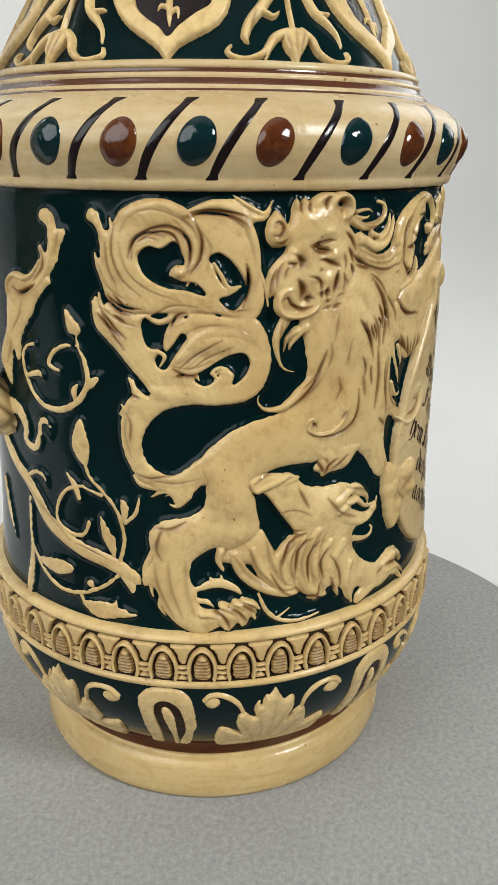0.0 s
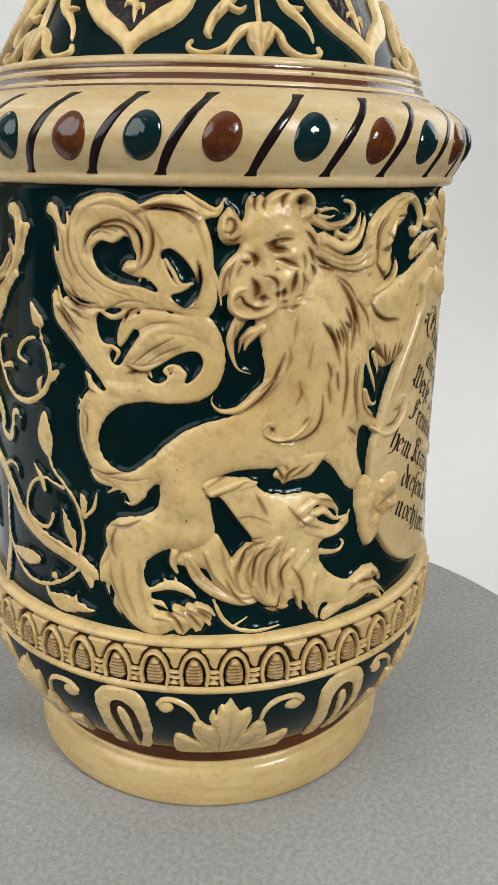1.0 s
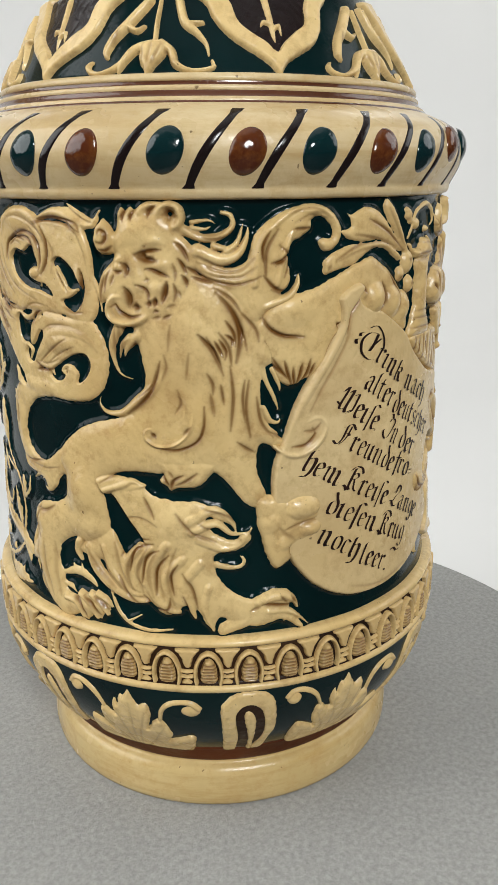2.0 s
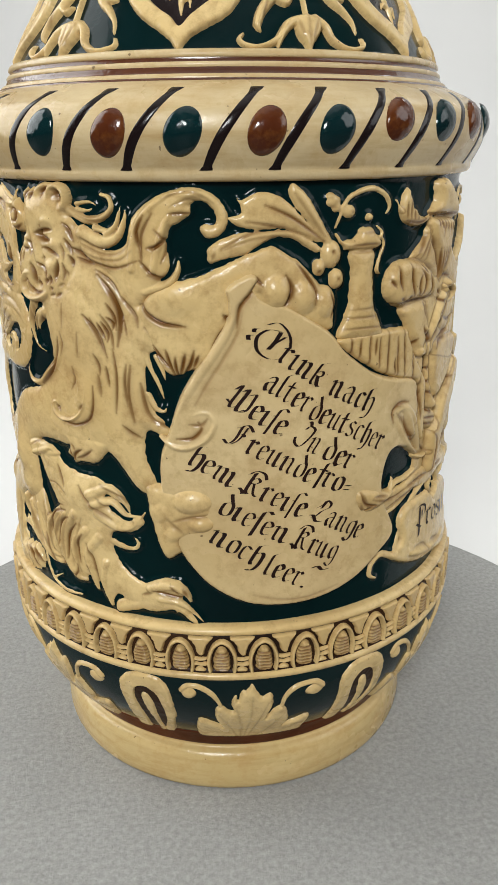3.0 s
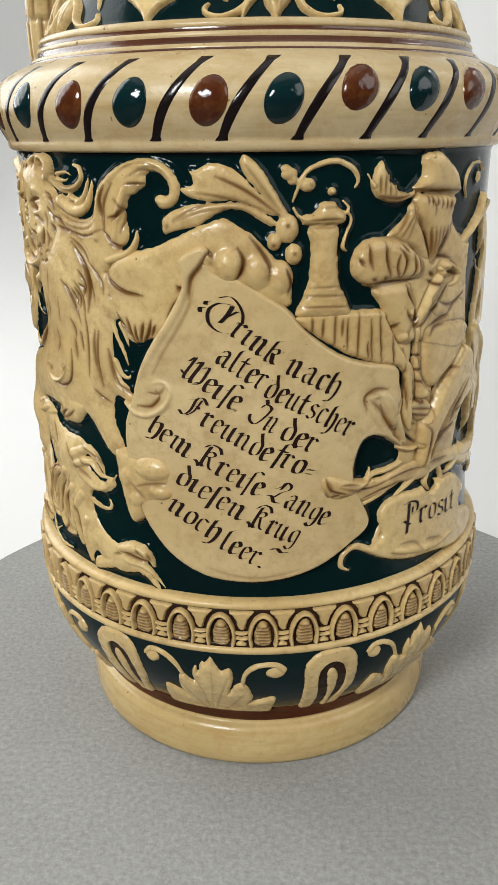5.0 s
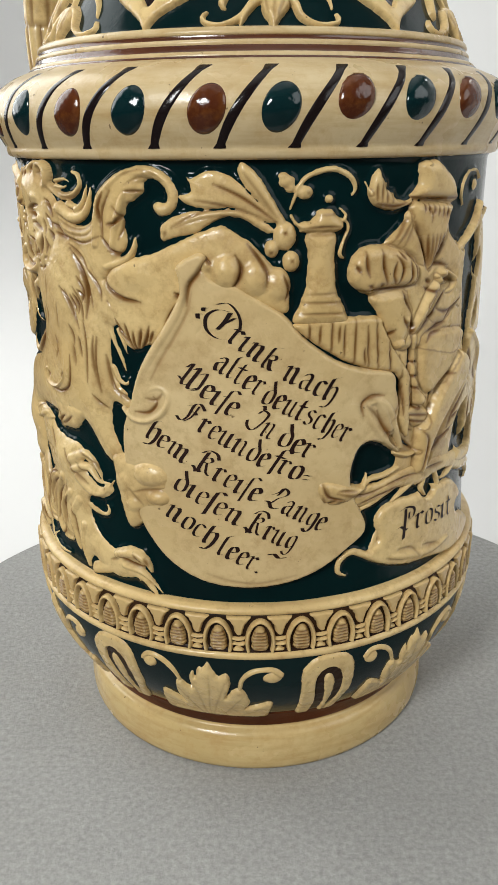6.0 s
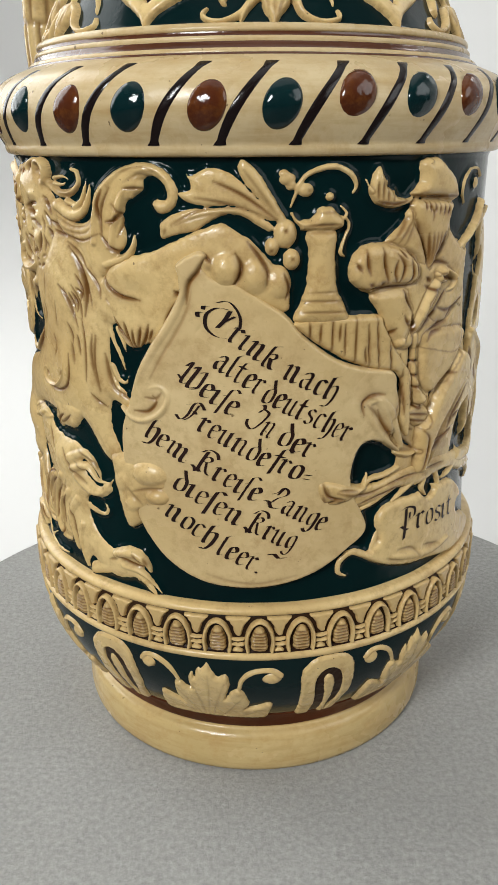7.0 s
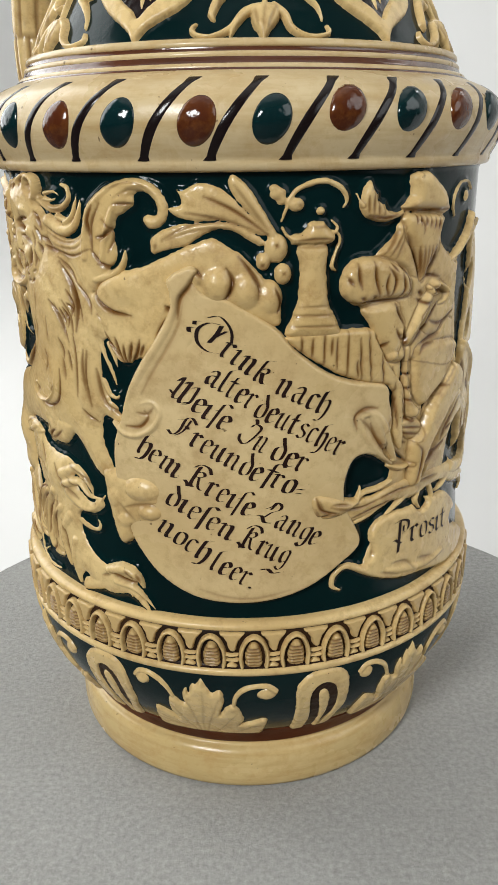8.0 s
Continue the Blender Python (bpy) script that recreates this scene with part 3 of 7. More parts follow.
    fig.stroke([(-101.9, 159.6, 0.89), (-98.7, 162.8, 1.43), (-93.2, 163.9, 1.42), (-88.0, 161.6, 1.32), (-85.5, 157.6, 1.00), (-85.8, 152.4, 0.57)], 1.8)
    fig.stroke([(-88.0, 162.4, 0.66), (-82.2, 164.0, 1.31), (-77.4, 162.4, 1.32), (-74.3, 157.5, 1.24), (-73.1, 150.5, 0.92), (-74.3, 143.3, 0.47)], 1.8)
    fig.dome(-90.0, 150.1, 1.90, 1.70, 2.3, 0.0)
    fig.groove([(-107.9, 145.4), (-104.7, 142.2), (-99.9, 140.8)], 0.40, 0.70)
    fig.groove([(-106.2, 144.7), (-103.2, 142.5), (-99.6, 142.0)], 0.40, 0.80)
    fig.groove([(-107.5, 141.0), (-104.6, 137.2), (-102.3, 135.3)], 0.40, 0.80)
    fig.groove([(-108.2, 142.1), (-106.0, 137.0), (-102.9, 132.8)], 0.35, 0.60)
    fig.groove([(-104.8, 140.4), (-102.1, 138.6)], 0.40, 0.80)
    fig.groove([(-100.2, 152.9), (-99.7, 156.3), (-96.5, 158.7), (-92.0, 159.6), (-88.8, 157.8), (-87.5, 154.5), (-88.1, 150.8)], 0.40, 0.70)
    fig.groove([(-98.4, 156.4), (-95.2, 158.3), (-91.3, 158.0), (-89.7, 154.9), (-90.0, 151.5)], 0.35, 0.70)
    fig.groove([(-86.4, 160.8), (-85.0, 156.8), (-85.6, 152.7), (-87.5, 149.9)], 0.40, 0.70)
    fig.groove([(-106.1, 156.0), (-105.7, 150.6), (-103.9, 146.8)], 0.30, 0.40)
    fig.groove([(-103.9, 159.9), (-104.7, 153.8), (-102.8, 148.5), (-98.6, 144.8)], 0.30, 0.45)
    fig.groove([(-87.3, 162.5), (-82.0, 162.9), (-76.2, 161.8), (-75.1, 160.0)], 0.40, 0.70)
    fig.groove([(-75.2, 151.1), (-75.6, 146.5), (-76.9, 143.4)], 0.60, 0.90)
    fig.groove([(-80.9, 142.9), (-78.6, 141.8), (-75.6, 142.0)], 0.35, 0.50)
    fig.groove([(-90.8, 128.5), (-86.6, 132.0), (-81.0, 135.5)], 0.30, 0.50)
    fig.groove([(-88.3, 128.2), (-84.2, 131.3), (-78.7, 133.9)], 0.26, 0.35)
    fig.groove([(-92.1, 138.1), (-90.8, 140.6), (-88.6, 141.5)], 0.40, 0.80)
    fig.groove([(-103.1, 117.9), (-101.9, 115.4), (-102.3, 111.0)], 0.35, 0.50)
    fig.groove([(-102.1, 122.4), (-99.8, 121.8)], 0.40, 0.60)
    fig.groove([(-100.9, 103.1), (-97.6, 102.2), (-92.6, 103.3)], 0.35, 0.50)
    fig.groove([(-91.3, 127.0), (-89.0, 127.6)], 0.60, 0.80)
    return fig.build("lion_tail", cream, stein, "curling plumed lion tail in cream relief", 0.19, 2)


def build_lion():
    fig = Relief()
    fig.fill([(-85.4, 108.9), (-78.6, 114.6), (-72.1, 117.0), (-67.1, 118.5), (-63.2, 122.3), (-61.3, 126.8), (-61.9, 132.0), (-62.9, 136.9), (-63.8, 140.7), (-60.4, 143.7), (-54.4, 146.7), (-50.6, 152.6), (-45.8, 151.4), (-41.2, 148.6), (-37.3, 145.2), (-33.8, 141.2), (-30.5, 136.0), (-31.0, 130.7), (-33.2, 129.9), (-34.2, 124.5), (-33.2, 117.7), (-28.3, 112.1), (-30.8, 110.3), (-34.5, 111.3), (-35.0, 105.2), (-32.7, 98.0), (-34.9, 95.1), (-38.6, 96.8), (-42.1, 101.5), (-45.5, 104.7), (-49.5, 104.9), (-51.5, 103.9), (-54.7, 104.0), (-62.3, 104.2), (-67.6, 103.7), (-72.3, 102.3), (-74.3, 100.7), (-72.8, 96.3), (-71.6, 91.3), (-72.8, 86.7), (-78.5, 83.7), (-83.0, 84.2), (-87.8, 81.2), (-90.5, 78.1), (-94.8, 79.4), (-98.3, 82.4), (-99.2, 87.6), (-95.7, 91.5), (-89.5, 92.9), (-85.8, 95.4), (-85.2, 100.4), (-87.1, 104.4)], 2.0, 7.0)
    fig.fill([(-98.0, 86.4), (-87.5, 86.6), (-88.8, 77.9), (-87.1, 72.7), (-86.1, 68.9), (-82.2, 68.4), (-76.9, 70.3), (-73.4, 68.5), (-72.5, 66.4), (-74.2, 65.4), (-75.6, 62.9), (-77.1, 64.2), (-79.9, 61.7), (-81.3, 63.4), (-85.7, 61.3), (-89.8, 62.1), (-93.6, 64.9), (-96.3, 68.5), (-97.8, 73.2), (-100.8, 73.6), (-100.8, 77.6), (-98.4, 81.0)], 1.8, 4.5)
    fig.fill([(-72.7, 101.4), (-68.2, 103.4), (-65.8, 102.5), (-62.9, 101.4), (-59.9, 99.0), (-54.8, 97.9), (-49.5, 97.8), (-44.4, 95.3), (-40.3, 91.9), (-41.6, 91.2), (-47.1, 93.3), (-46.0, 89.9), (-41.3, 88.6), (-38.0, 89.9), (-36.5, 87.5), (-39.9, 84.5), (-44.3, 83.6), (-45.5, 79.9), (-42.6, 75.2), (-36.8, 72.0), (-32.2, 72.4), (-29.8, 70.7), (-29.6, 65.8), (-34.3, 63.8), (-39.7, 64.6), (-44.7, 66.7), (-45.9, 63.8), (-48.5, 65.2), (-49.6, 67.8), (-52.3, 70.3), (-55.0, 68.2), (-57.8, 67.0), (-61.1, 68.9), (-63.1, 71.0), (-67.1, 70.7), (-70.5, 72.4), (-72.7, 76.8), (-75.1, 79.6), (-80.6, 80.3), (-83.1, 82.2), (-78.4, 85.2), (-72.3, 89.0), (-69.3, 90.0)], 1.7, 5.0)
    fig.cut([(-72.9, 97.3), (-70.9, 97.7), (-67.0, 92.2), (-63.4, 86.5), (-65.9, 83.8), (-67.3, 81.8), (-70.1, 86.5), (-72.2, 91.8)])
    fig.cut([(-45.8, 83.2), (-41.7, 84.3), (-38.0, 81.4), (-39.2, 80.1), (-35.7, 78.7), (-31.7, 75.5), (-28.3, 73.1), (-31.6, 72.0), (-37.1, 71.8), (-42.0, 74.6), (-44.6, 78.5)])
    fig.cut([(-47.7, 92.9), (-43.8, 92.3), (-39.9, 89.4), (-41.2, 87.7), (-45.2, 89.3)])
    fig.fill([(-45.0, 65.4), (-39.4, 68.0), (-35.1, 71.5), (-31.1, 73.4), (-27.8, 73.3), (-26.3, 70.4), (-27.5, 67.6), (-25.9, 65.6), (-23.8, 63.1), (-23.7, 60.9), (-26.0, 62.6), (-28.7, 64.6), (-31.7, 64.9), (-35.8, 64.7), (-39.8, 63.3), (-44.9, 62.0)], 1.6, 3.0)
    fig.stroke([(-87.4, 73.5, 0.91), (-82.6, 75.2, 1.49), (-78.5, 73.8, 1.19), (-76.3, 71.6, 0.45)], 1.1)
    fig.stroke([(-84.4, 77.4, 0.30), (-83.5, 75.4, 0.90), (-82.7, 74.6, 0.90)], 1.1)
    fig.stroke([(-81.6, 77.7, 0.30), (-81.1, 75.2, 0.89)], 1.1)
    fig.stroke([(-88.5, 70.7, 0.92), (-85.2, 70.3, 0.91), (-83.2, 68.8, 0.46)], 1.1)
    fig.stroke([(-45.5, 81.2, 1.15), (-42.3, 80.3, 0.87), (-39.5, 80.5, 0.73), (-38.6, 82.1, 0.73), (-39.6, 83.3, 0.43)], 1.1)
    fig.stroke([(-78.5, 83.0, 1.30), (-76.3, 77.9, 1.61), (-71.8, 73.8, 1.62), (-66.0, 71.2, 1.33), (-61.7, 70.8, 0.44)], 2.3)
    fig.stroke([(-73.8, 84.0, 1.29), (-71.5, 77.7, 1.60), (-66.8, 73.1, 1.32), (-62.4, 72.4, 0.44)], 2.3)
    fig.stroke([(-64.1, 84.8, 1.56), (-67.7, 80.1, 1.58), (-66.5, 75.1, 1.31), (-62.8, 72.9, 0.44)], 2.3)
    fig.stroke([(-61.2, 85.4, 1.13), (-64.7, 80.8, 1.15), (-63.5, 76.0, 1.02), (-60.0, 73.3, 0.44)], 2.3)
    fig.stroke([(-57.2, 86.4, 1.97), (-61.5, 80.9, 1.86), (-61.3, 74.5, 1.90), (-57.6, 69.6, 1.63), (-54.5, 68.4, 0.60)], 2.3)
    fig.stroke([(-53.6, 82.9, 1.71), (-57.9, 77.6, 1.74), (-56.6, 72.7, 1.32), (-53.4, 70.3, 0.44)], 2.3)
    fig.stroke([(-49.5, 81.8, 2.01), (-53.3, 76.0, 1.75), (-51.8, 70.4, 1.19), (-50.7, 66.9, 0.45)], 2.3)
    fig.stroke([(-47.5, 75.5, 1.46), (-48.4, 70.0, 1.19), (-46.3, 63.6, 0.46)], 2.3)
    fig.stroke([(-49.6, 88.2, 1.83), (-44.1, 85.6, 1.28), (-39.6, 86.5, 0.86), (-36.6, 90.3, 0.28)], 2.3)
    fig.stroke([(-51.5, 93.1, 1.93), (-45.7, 95.5, 1.24), (-41.7, 92.5, 0.84), (-40.4, 89.3, 0.28)], 2.3)
    fig.stroke([(-50.9, 90.1, 1.67), (-45.5, 92.0, 1.12), (-41.6, 89.2, 0.71), (-38.2, 89.3, 0.28)], 2.3)
    fig.stroke([(-72.7, 99.2, 1.09), (-67.6, 101.2, 1.21), (-65.3, 102.2, 0.80), (-63.2, 101.4, 0.40)], 2.3)
    fig.stroke([(-81.5, 84.0, 1.16), (-82.1, 81.3, 0.88), (-81.0, 78.7, 0.44)], 2.3)
    fig.stroke([(-97.7, 83.3, 1.06), (-100.2, 78.3, 0.78), (-100.3, 74.1, 0.31)], 1.3)
    fig.stroke([(-96.6, 78.1, 1.07), (-98.5, 74.0, 0.78), (-98.0, 70.5, 0.32)], 1.3)
    fig.stroke([(-95.5, 72.0, 1.09), (-96.6, 68.7, 0.63), (-95.0, 66.0, 0.32)], 1.3)
    fig.stroke([(-91.1, 98.1, 0.85), (-92.8, 98.6, 0.57), (-94.6, 97.7, 0.29)], 1.3)
    fig.stroke([(-89.2, 98.0, 1.27), (-91.7, 95.4, 0.86), (-93.7, 95.8, 0.29)], 1.3)
    fig.fill([(-74.9, 102.3), (-69.6, 103.3), (-65.3, 102.5), (-61.8, 101.2), (-66.4, 98.5), (-69.9, 98.6), (-72.3, 97.7), (-74.4, 99.0)], 1.7, 2.0)
    fig.stroke([(-66.0, 140.4, 1.66), (-68.5, 135.5, 1.20), (-68.3, 131.5, 0.73), (-66.9, 128.4, 0.49), (-64.0, 127.2, 0.25)], 1.7)
    fig.stroke([(-62.0, 137.5, 1.67), (-64.8, 134.6, 0.84), (-65.6, 132.6, 0.36)], 2.0)
    fig.stroke([(-64.0, 136.9, 1.20), (-66.2, 135.0, 0.72), (-66.9, 131.8, 0.24)], 1.9)
    fig.stroke([(-55.7, 129.5, 1.72), (-58.5, 125.6, 1.86), (-62.3, 122.2, 1.76), (-66.9, 119.1, 1.02), (-71.0, 118.9, 0.64), (-72.8, 121.0, 0.38), (-72.2, 123.1, 0.25)], 2.2)
    fig.stroke([(-51.3, 160.7, 1.21), (-47.2, 158.9, 1.11), (-43.3, 159.2, 1.00), (-40.6, 161.1, 0.78), (-40.9, 163.4, 0.66), (-42.8, 164.1, 0.55)], 1.7)
    fig.stroke([(-49.4, 162.1, 0.66), (-45.7, 162.5, 0.44), (-44.1, 161.6, 0.22)], 1.3)
    fig.stroke([(-49.4, 160.9, 0.66), (-46.3, 160.7, 0.44), (-45.0, 161.4, 0.22)], 1.3)
    fig.stroke([(-48.2, 156.1, 1.80), (-43.3, 154.2, 1.59), (-39.4, 155.4, 1.14), (-37.5, 158.9, 0.68), (-37.2, 161.5, 0.22)], 2.2)
    fig.stroke([(-42.0, 156.0, 0.90), (-39.7, 157.7, 0.68), (-38.7, 160.6, 0.34)], 1.8)
    fig.stroke([(-44.6, 157.2, 0.90), (-41.4, 156.5, 0.68), (-39.3, 158.3, 0.56), (-38.3, 161.8, 0.22)], 1.8)
    fig.fill([(-49.6, 156.1), (-43.3, 153.1), (-38.1, 153.6), (-36.3, 158.9), (-33.2, 162.2), (-28.6, 164.7), (-22.9, 165.9), (-17.9, 164.4), (-14.8, 160.6), (-15.4, 157.1), (-17.7, 155.2), (-20.0, 155.3), (-21.2, 157.3), (-19.9, 158.5), (-17.9, 158.4), (-18.0, 160.8), (-20.4, 162.8), (-22.6, 162.1), (-22.4, 160.5), (-25.4, 158.2), (-27.1, 157.5), (-27.9, 153.9), (-27.4, 149.4), (-29.6, 145.9), (-32.5, 143.0), (-36.5, 139.5), (-41.9, 147.2), (-47.5, 149.1)], 1.9, 3.5)
    fig.stroke([(-36.0, 148.8, 1.41), (-35.2, 154.7, 1.38), (-32.8, 160.0, 1.25), (-28.1, 163.7, 0.90), (-24.4, 164.9, 0.45)], 2.5)
    fig.stroke([(-31.1, 148.6, 1.18), (-29.6, 154.6, 1.16), (-27.8, 159.3, 0.92), (-26.0, 161.0, 0.46)], 2.5)
    fig.swell(-22.9, 164.7, 4.59, 1.14, 0.5, 0.0)
    fig.groove([(-49.5, 152.2), (-44.4, 149.7), (-39.4, 148.9), (-34.6, 150.6)], 0.36, 0.60)
    fig.groove([(-31.3, 152.7), (-28.2, 155.5)], 0.37, 0.60)
    fig.groove([(-33.5, 149.9), (-33.3, 155.9), (-30.8, 160.5)], 0.38, 0.60)
    fig.groove([(-32.3, 147.6), (-29.6, 146.7), (-27.3, 147.8)], 0.38, 0.60)
    fig.groove([(-27.3, 160.4), (-22.6, 160.5)], 0.37, 0.60)
    fig.groove([(-48.5, 138.2), (-45.4, 134.3), (-43.0, 128.8)], 0.38, 0.60)
    fig.groove([(-43.9, 138.5), (-41.8, 135.1), (-41.2, 130.9)], 0.38, 0.60)
    fig.groove([(-41.2, 142.1), (-38.7, 138.0), (-37.8, 134.5)], 0.38, 0.60)
    fig.groove([(-44.8, 148.3), (-41.1, 145.8), (-38.9, 142.6)], 0.37, 0.60)
    fig.groove([(-39.3, 143.1), (-35.8, 139.1), (-35.1, 136.3)], 0.38, 0.60)
    fig.groove([(-41.5, 130.9), (-40.9, 123.7), (-41.6, 115.7)], 0.40, 0.60)
    fig.groove([(-37.4, 127.4), (-38.1, 120.8), (-37.1, 113.9)], 0.40, 0.60)
    fig.groove([(-34.5, 141.2), (-32.3, 137.4), (-26.0, 136.6)], 0.39, 0.60)
    fig.groove([(-33.7, 136.2), (-29.2, 133.4)], 0.39, 0.60)
    fig.groove([(-29.3, 134.6), (-26.1, 130.3), (-27.4, 126.4)], 0.40, 0.60)
    fig.groove([(-24.6, 134.1), (-24.1, 130.1), (-26.2, 126.5)], 0.41, 0.60)
    fig.groove([(-30.7, 130.7), (-29.0, 126.6)], 0.40, 0.60)
    fig.groove([(-56.9, 132.0), (-58.7, 126.6), (-62.2, 123.5)], 0.39, 0.60)
    fig.groove([(-63.1, 131.9), (-62.4, 127.4)], 0.39, 0.60)
    fig.groove([(-67.0, 124.1), (-63.2, 126.5)], 0.40, 0.60)
    fig.groove([(-33.1, 114.8), (-26.9, 112.3), (-22.0, 113.2)], 0.42, 0.60)
    fig.groove([(-35.5, 123.2), (-34.3, 117.0), (-31.6, 113.3)], 0.41, 0.60)
    fig.stroke([(-34.1, 130.0, 0.88), (-33.2, 126.8, 0.76), (-31.3, 122.8, 0.65), (-30.3, 119.8, 0.39)], 1.1)
    fig.stroke([(-31.8, 129.5, 0.76), (-30.2, 126.0, 0.64), (-29.8, 124.0, 0.26)], 1.1)
    fig.stroke([(-33.9, 120.4, 0.91), (-32.1, 117.2, 0.79), (-30.2, 116.7, 0.53), (-29.7, 118.2, 0.26)], 1.3)
    fig.comb([(-28.8, 163.4), (-22.9, 164.7), (-18.1, 162.5)], [(-26.9, 161.8), (-22.8, 163.3), (-19.5, 161.1)], 2, 0.41, 0.30)
    fig.comb([(-67.8, 138.7), (-68.0, 134.3), (-67.4, 130.6)], [(-65.4, 139.4), (-66.2, 135.6), (-66.5, 131.8)], 3, 0.43, 0.40)
    fig.comb([(-48.2, 154.9), (-43.3, 152.5), (-39.4, 153.0), (-36.8, 155.9)], [(-48.8, 152.6), (-43.8, 150.8), (-38.7, 150.7), (-35.4, 152.9)], 3, 0.41, 0.40)
    fig.comb([(-49.4, 159.8), (-45.8, 158.4), (-42.1, 158.9), (-40.1, 160.9)], [(-50.4, 161.3), (-46.4, 159.8), (-43.1, 160.0), (-41.1, 161.6)], 2, 0.40, 0.40)
    fig.comb([(-64.1, 85.9), (-66.9, 79.7), (-65.9, 74.3)], [(-54.9, 85.8), (-57.0, 78.3), (-55.7, 70.6)], 5, 0.51, 0.40)
    fig.comb([(-78.5, 83.0), (-75.4, 78.0), (-70.4, 73.7)], [(-70.8, 85.4), (-69.4, 78.8), (-65.7, 73.4)], 3, 0.52, 0.40)
    fig.comb([(-97.5, 80.2), (-96.3, 73.4), (-93.0, 66.3)], [(-90.2, 81.3), (-90.0, 73.6), (-88.2, 66.8)], 3, 0.55, 0.30)
    fig.comb([(-31.5, 136.0), (-29.1, 130.6), (-28.7, 125.2)], [(-23.0, 135.2), (-24.1, 130.1), (-26.7, 126.0)], 5, 0.45, 0.50)
    fig.groove([(-95.3, 90.1), (-96.8, 84.3), (-95.6, 81.6)], 0.44, 0.55)
    fig.groove([(-54.8, 94.8), (-50.9, 90.1), (-45.5, 87.5)], 0.41, 0.55)
    fig.groove([(-62.5, 98.4), (-60.0, 93.3)], 0.41, 0.55)
    fig.groove([(-97.2, 89.5), (-93.1, 89.6), (-89.6, 91.6)], 0.45, 0.55)
    fig.groove([(-73.6, 101.1), (-68.8, 103.7), (-63.7, 104.3), (-58.3, 104.1)], 0.41, 0.55)
    fig.groove([(-67.9, 93.0), (-64.1, 87.4), (-61.5, 86.0)], 0.41, 0.55)
    fig.swell(-78.4, 97.8, 6.48, 8.55, 0.9, 0.0)
    fig.swell(-38.9, 120.9, 2.94, 12.83, 0.6, 0.0)
    fig.swell(-94.1, 77.3, 3.66, 9.16, 0.4, 0.0)
    fig.swell(-79.2, 66.7, 5.36, 2.43, 0.6, 0.0)
    fig.swell(-95.1, 87.1, 2.95, 2.97, 0.5, 0.0)
    fig.swell(-54.8, 92.5, 7.72, 4.15, 0.5, 0.0)
    fig.stroke([(-25.7, 150.5, 0.40), (-26.2, 148.0, 0.87), (-28.5, 145.6, 1.11), (-33.4, 144.0, 1.27)], 2.0)
    fig.groove([(-28.3, 155.0), (-30.3, 153.5), (-32.2, 153.3)], 0.50, 1.00)
    fig.groove([(-30.4, 157.1), (-27.9, 154.1), (-29.3, 150.2)], 0.35, 0.60)
    fig.groove([(-34.0, 150.7), (-31.2, 147.7), (-28.4, 147.1)], 0.40, 0.80)
    fig.groove([(-32.6, 160.1), (-34.2, 156.9), (-33.8, 153.1)], 0.40, 0.80)
    fig.fill([(-61.1, 108.9), (-44.2, 108.3), (-46.3, 104.2), (-49.1, 101.4), (-52.1, 100.9), (-54.7, 100.7), (-55.9, 99.9), (-56.8, 101.2), (-58.2, 101.9), (-58.7, 103.2), (-57.8, 104.7)], 1.9, 3.0)
    fig.groove([(-57.8, 104.8), (-56.0, 101.6)], 0.40, 0.70)
    fig.groove([(-52.7, 104.6), (-55.0, 103.2), (-55.7, 100.9)], 0.40, 0.70)
    fig.groove([(-49.5, 105.1), (-52.1, 103.1), (-54.4, 102.1)], 0.40, 0.60)
    fig.groove([(-56.0, 105.4), (-55.0, 103.9)], 0.30, 0.50)
    fig.stroke([(-86.1, 67.3, 1.13), (-82.8, 66.9, 1.13), (-80.6, 63.0, 0.57)], 2.4)
    fig.stroke([(-81.5, 69.5, 1.01), (-78.4, 67.9, 1.13), (-76.5, 63.6, 0.50)], 2.5)
    fig.stroke([(-78.3, 70.1, 0.94), (-75.5, 68.4, 0.94), (-73.4, 65.3, 0.50)], 2.3)
    fig.stroke([(-76.4, 70.6, 0.75), (-73.7, 69.4, 0.75), (-72.2, 67.6, 0.38)], 2.0)
    fig.groove([(-83.5, 68.3), (-80.8, 66.5), (-79.6, 63.4)], 0.35, 0.80)
    fig.groove([(-79.9, 69.5), (-77.3, 67.6), (-75.4, 65.0)], 0.35, 0.80)
    fig.groove([(-76.7, 69.9), (-74.4, 68.0), (-73.1, 66.8)], 0.30, 0.70)
    fig.stroke([(-35.5, 70.8, 1.38), (-31.2, 72.1, 1.64), (-27.0, 70.8, 1.13), (-25.4, 68.0, 0.50)], 2.6)
    fig.stroke([(-33.1, 68.2, 1.13), (-28.6, 67.8, 1.01), (-25.5, 65.8, 0.57), (-22.4, 62.5, 0.25)], 2.2)
    fig.stroke([(-29.8, 67.0, 0.50), (-28.8, 65.3, 0.38), (-29.2, 64.2, 0.20)], 1.6)
    fig.groove([(-34.4, 70.3), (-29.9, 69.5), (-26.5, 69.0)], 0.40, 0.80)
    fig.groove([(-30.0, 72.3), (-28.3, 69.9)], 0.35, 0.60)
    fig.groove([(-27.1, 71.5), (-26.0, 69.7)], 0.35, 0.60)
    fig.groove([(-37.4, 68.8), (-35.1, 69.5)], 0.35, 0.50)
    fig.ease(-79.2, 67.6, 6.9, 6.1, 4)
    fig.ease(-29.9, 68.7, 7.5, 6.1, 3)
    fig.swell(-79.2, 98.2, 5.66, 6.06, 0.7, 0.0)
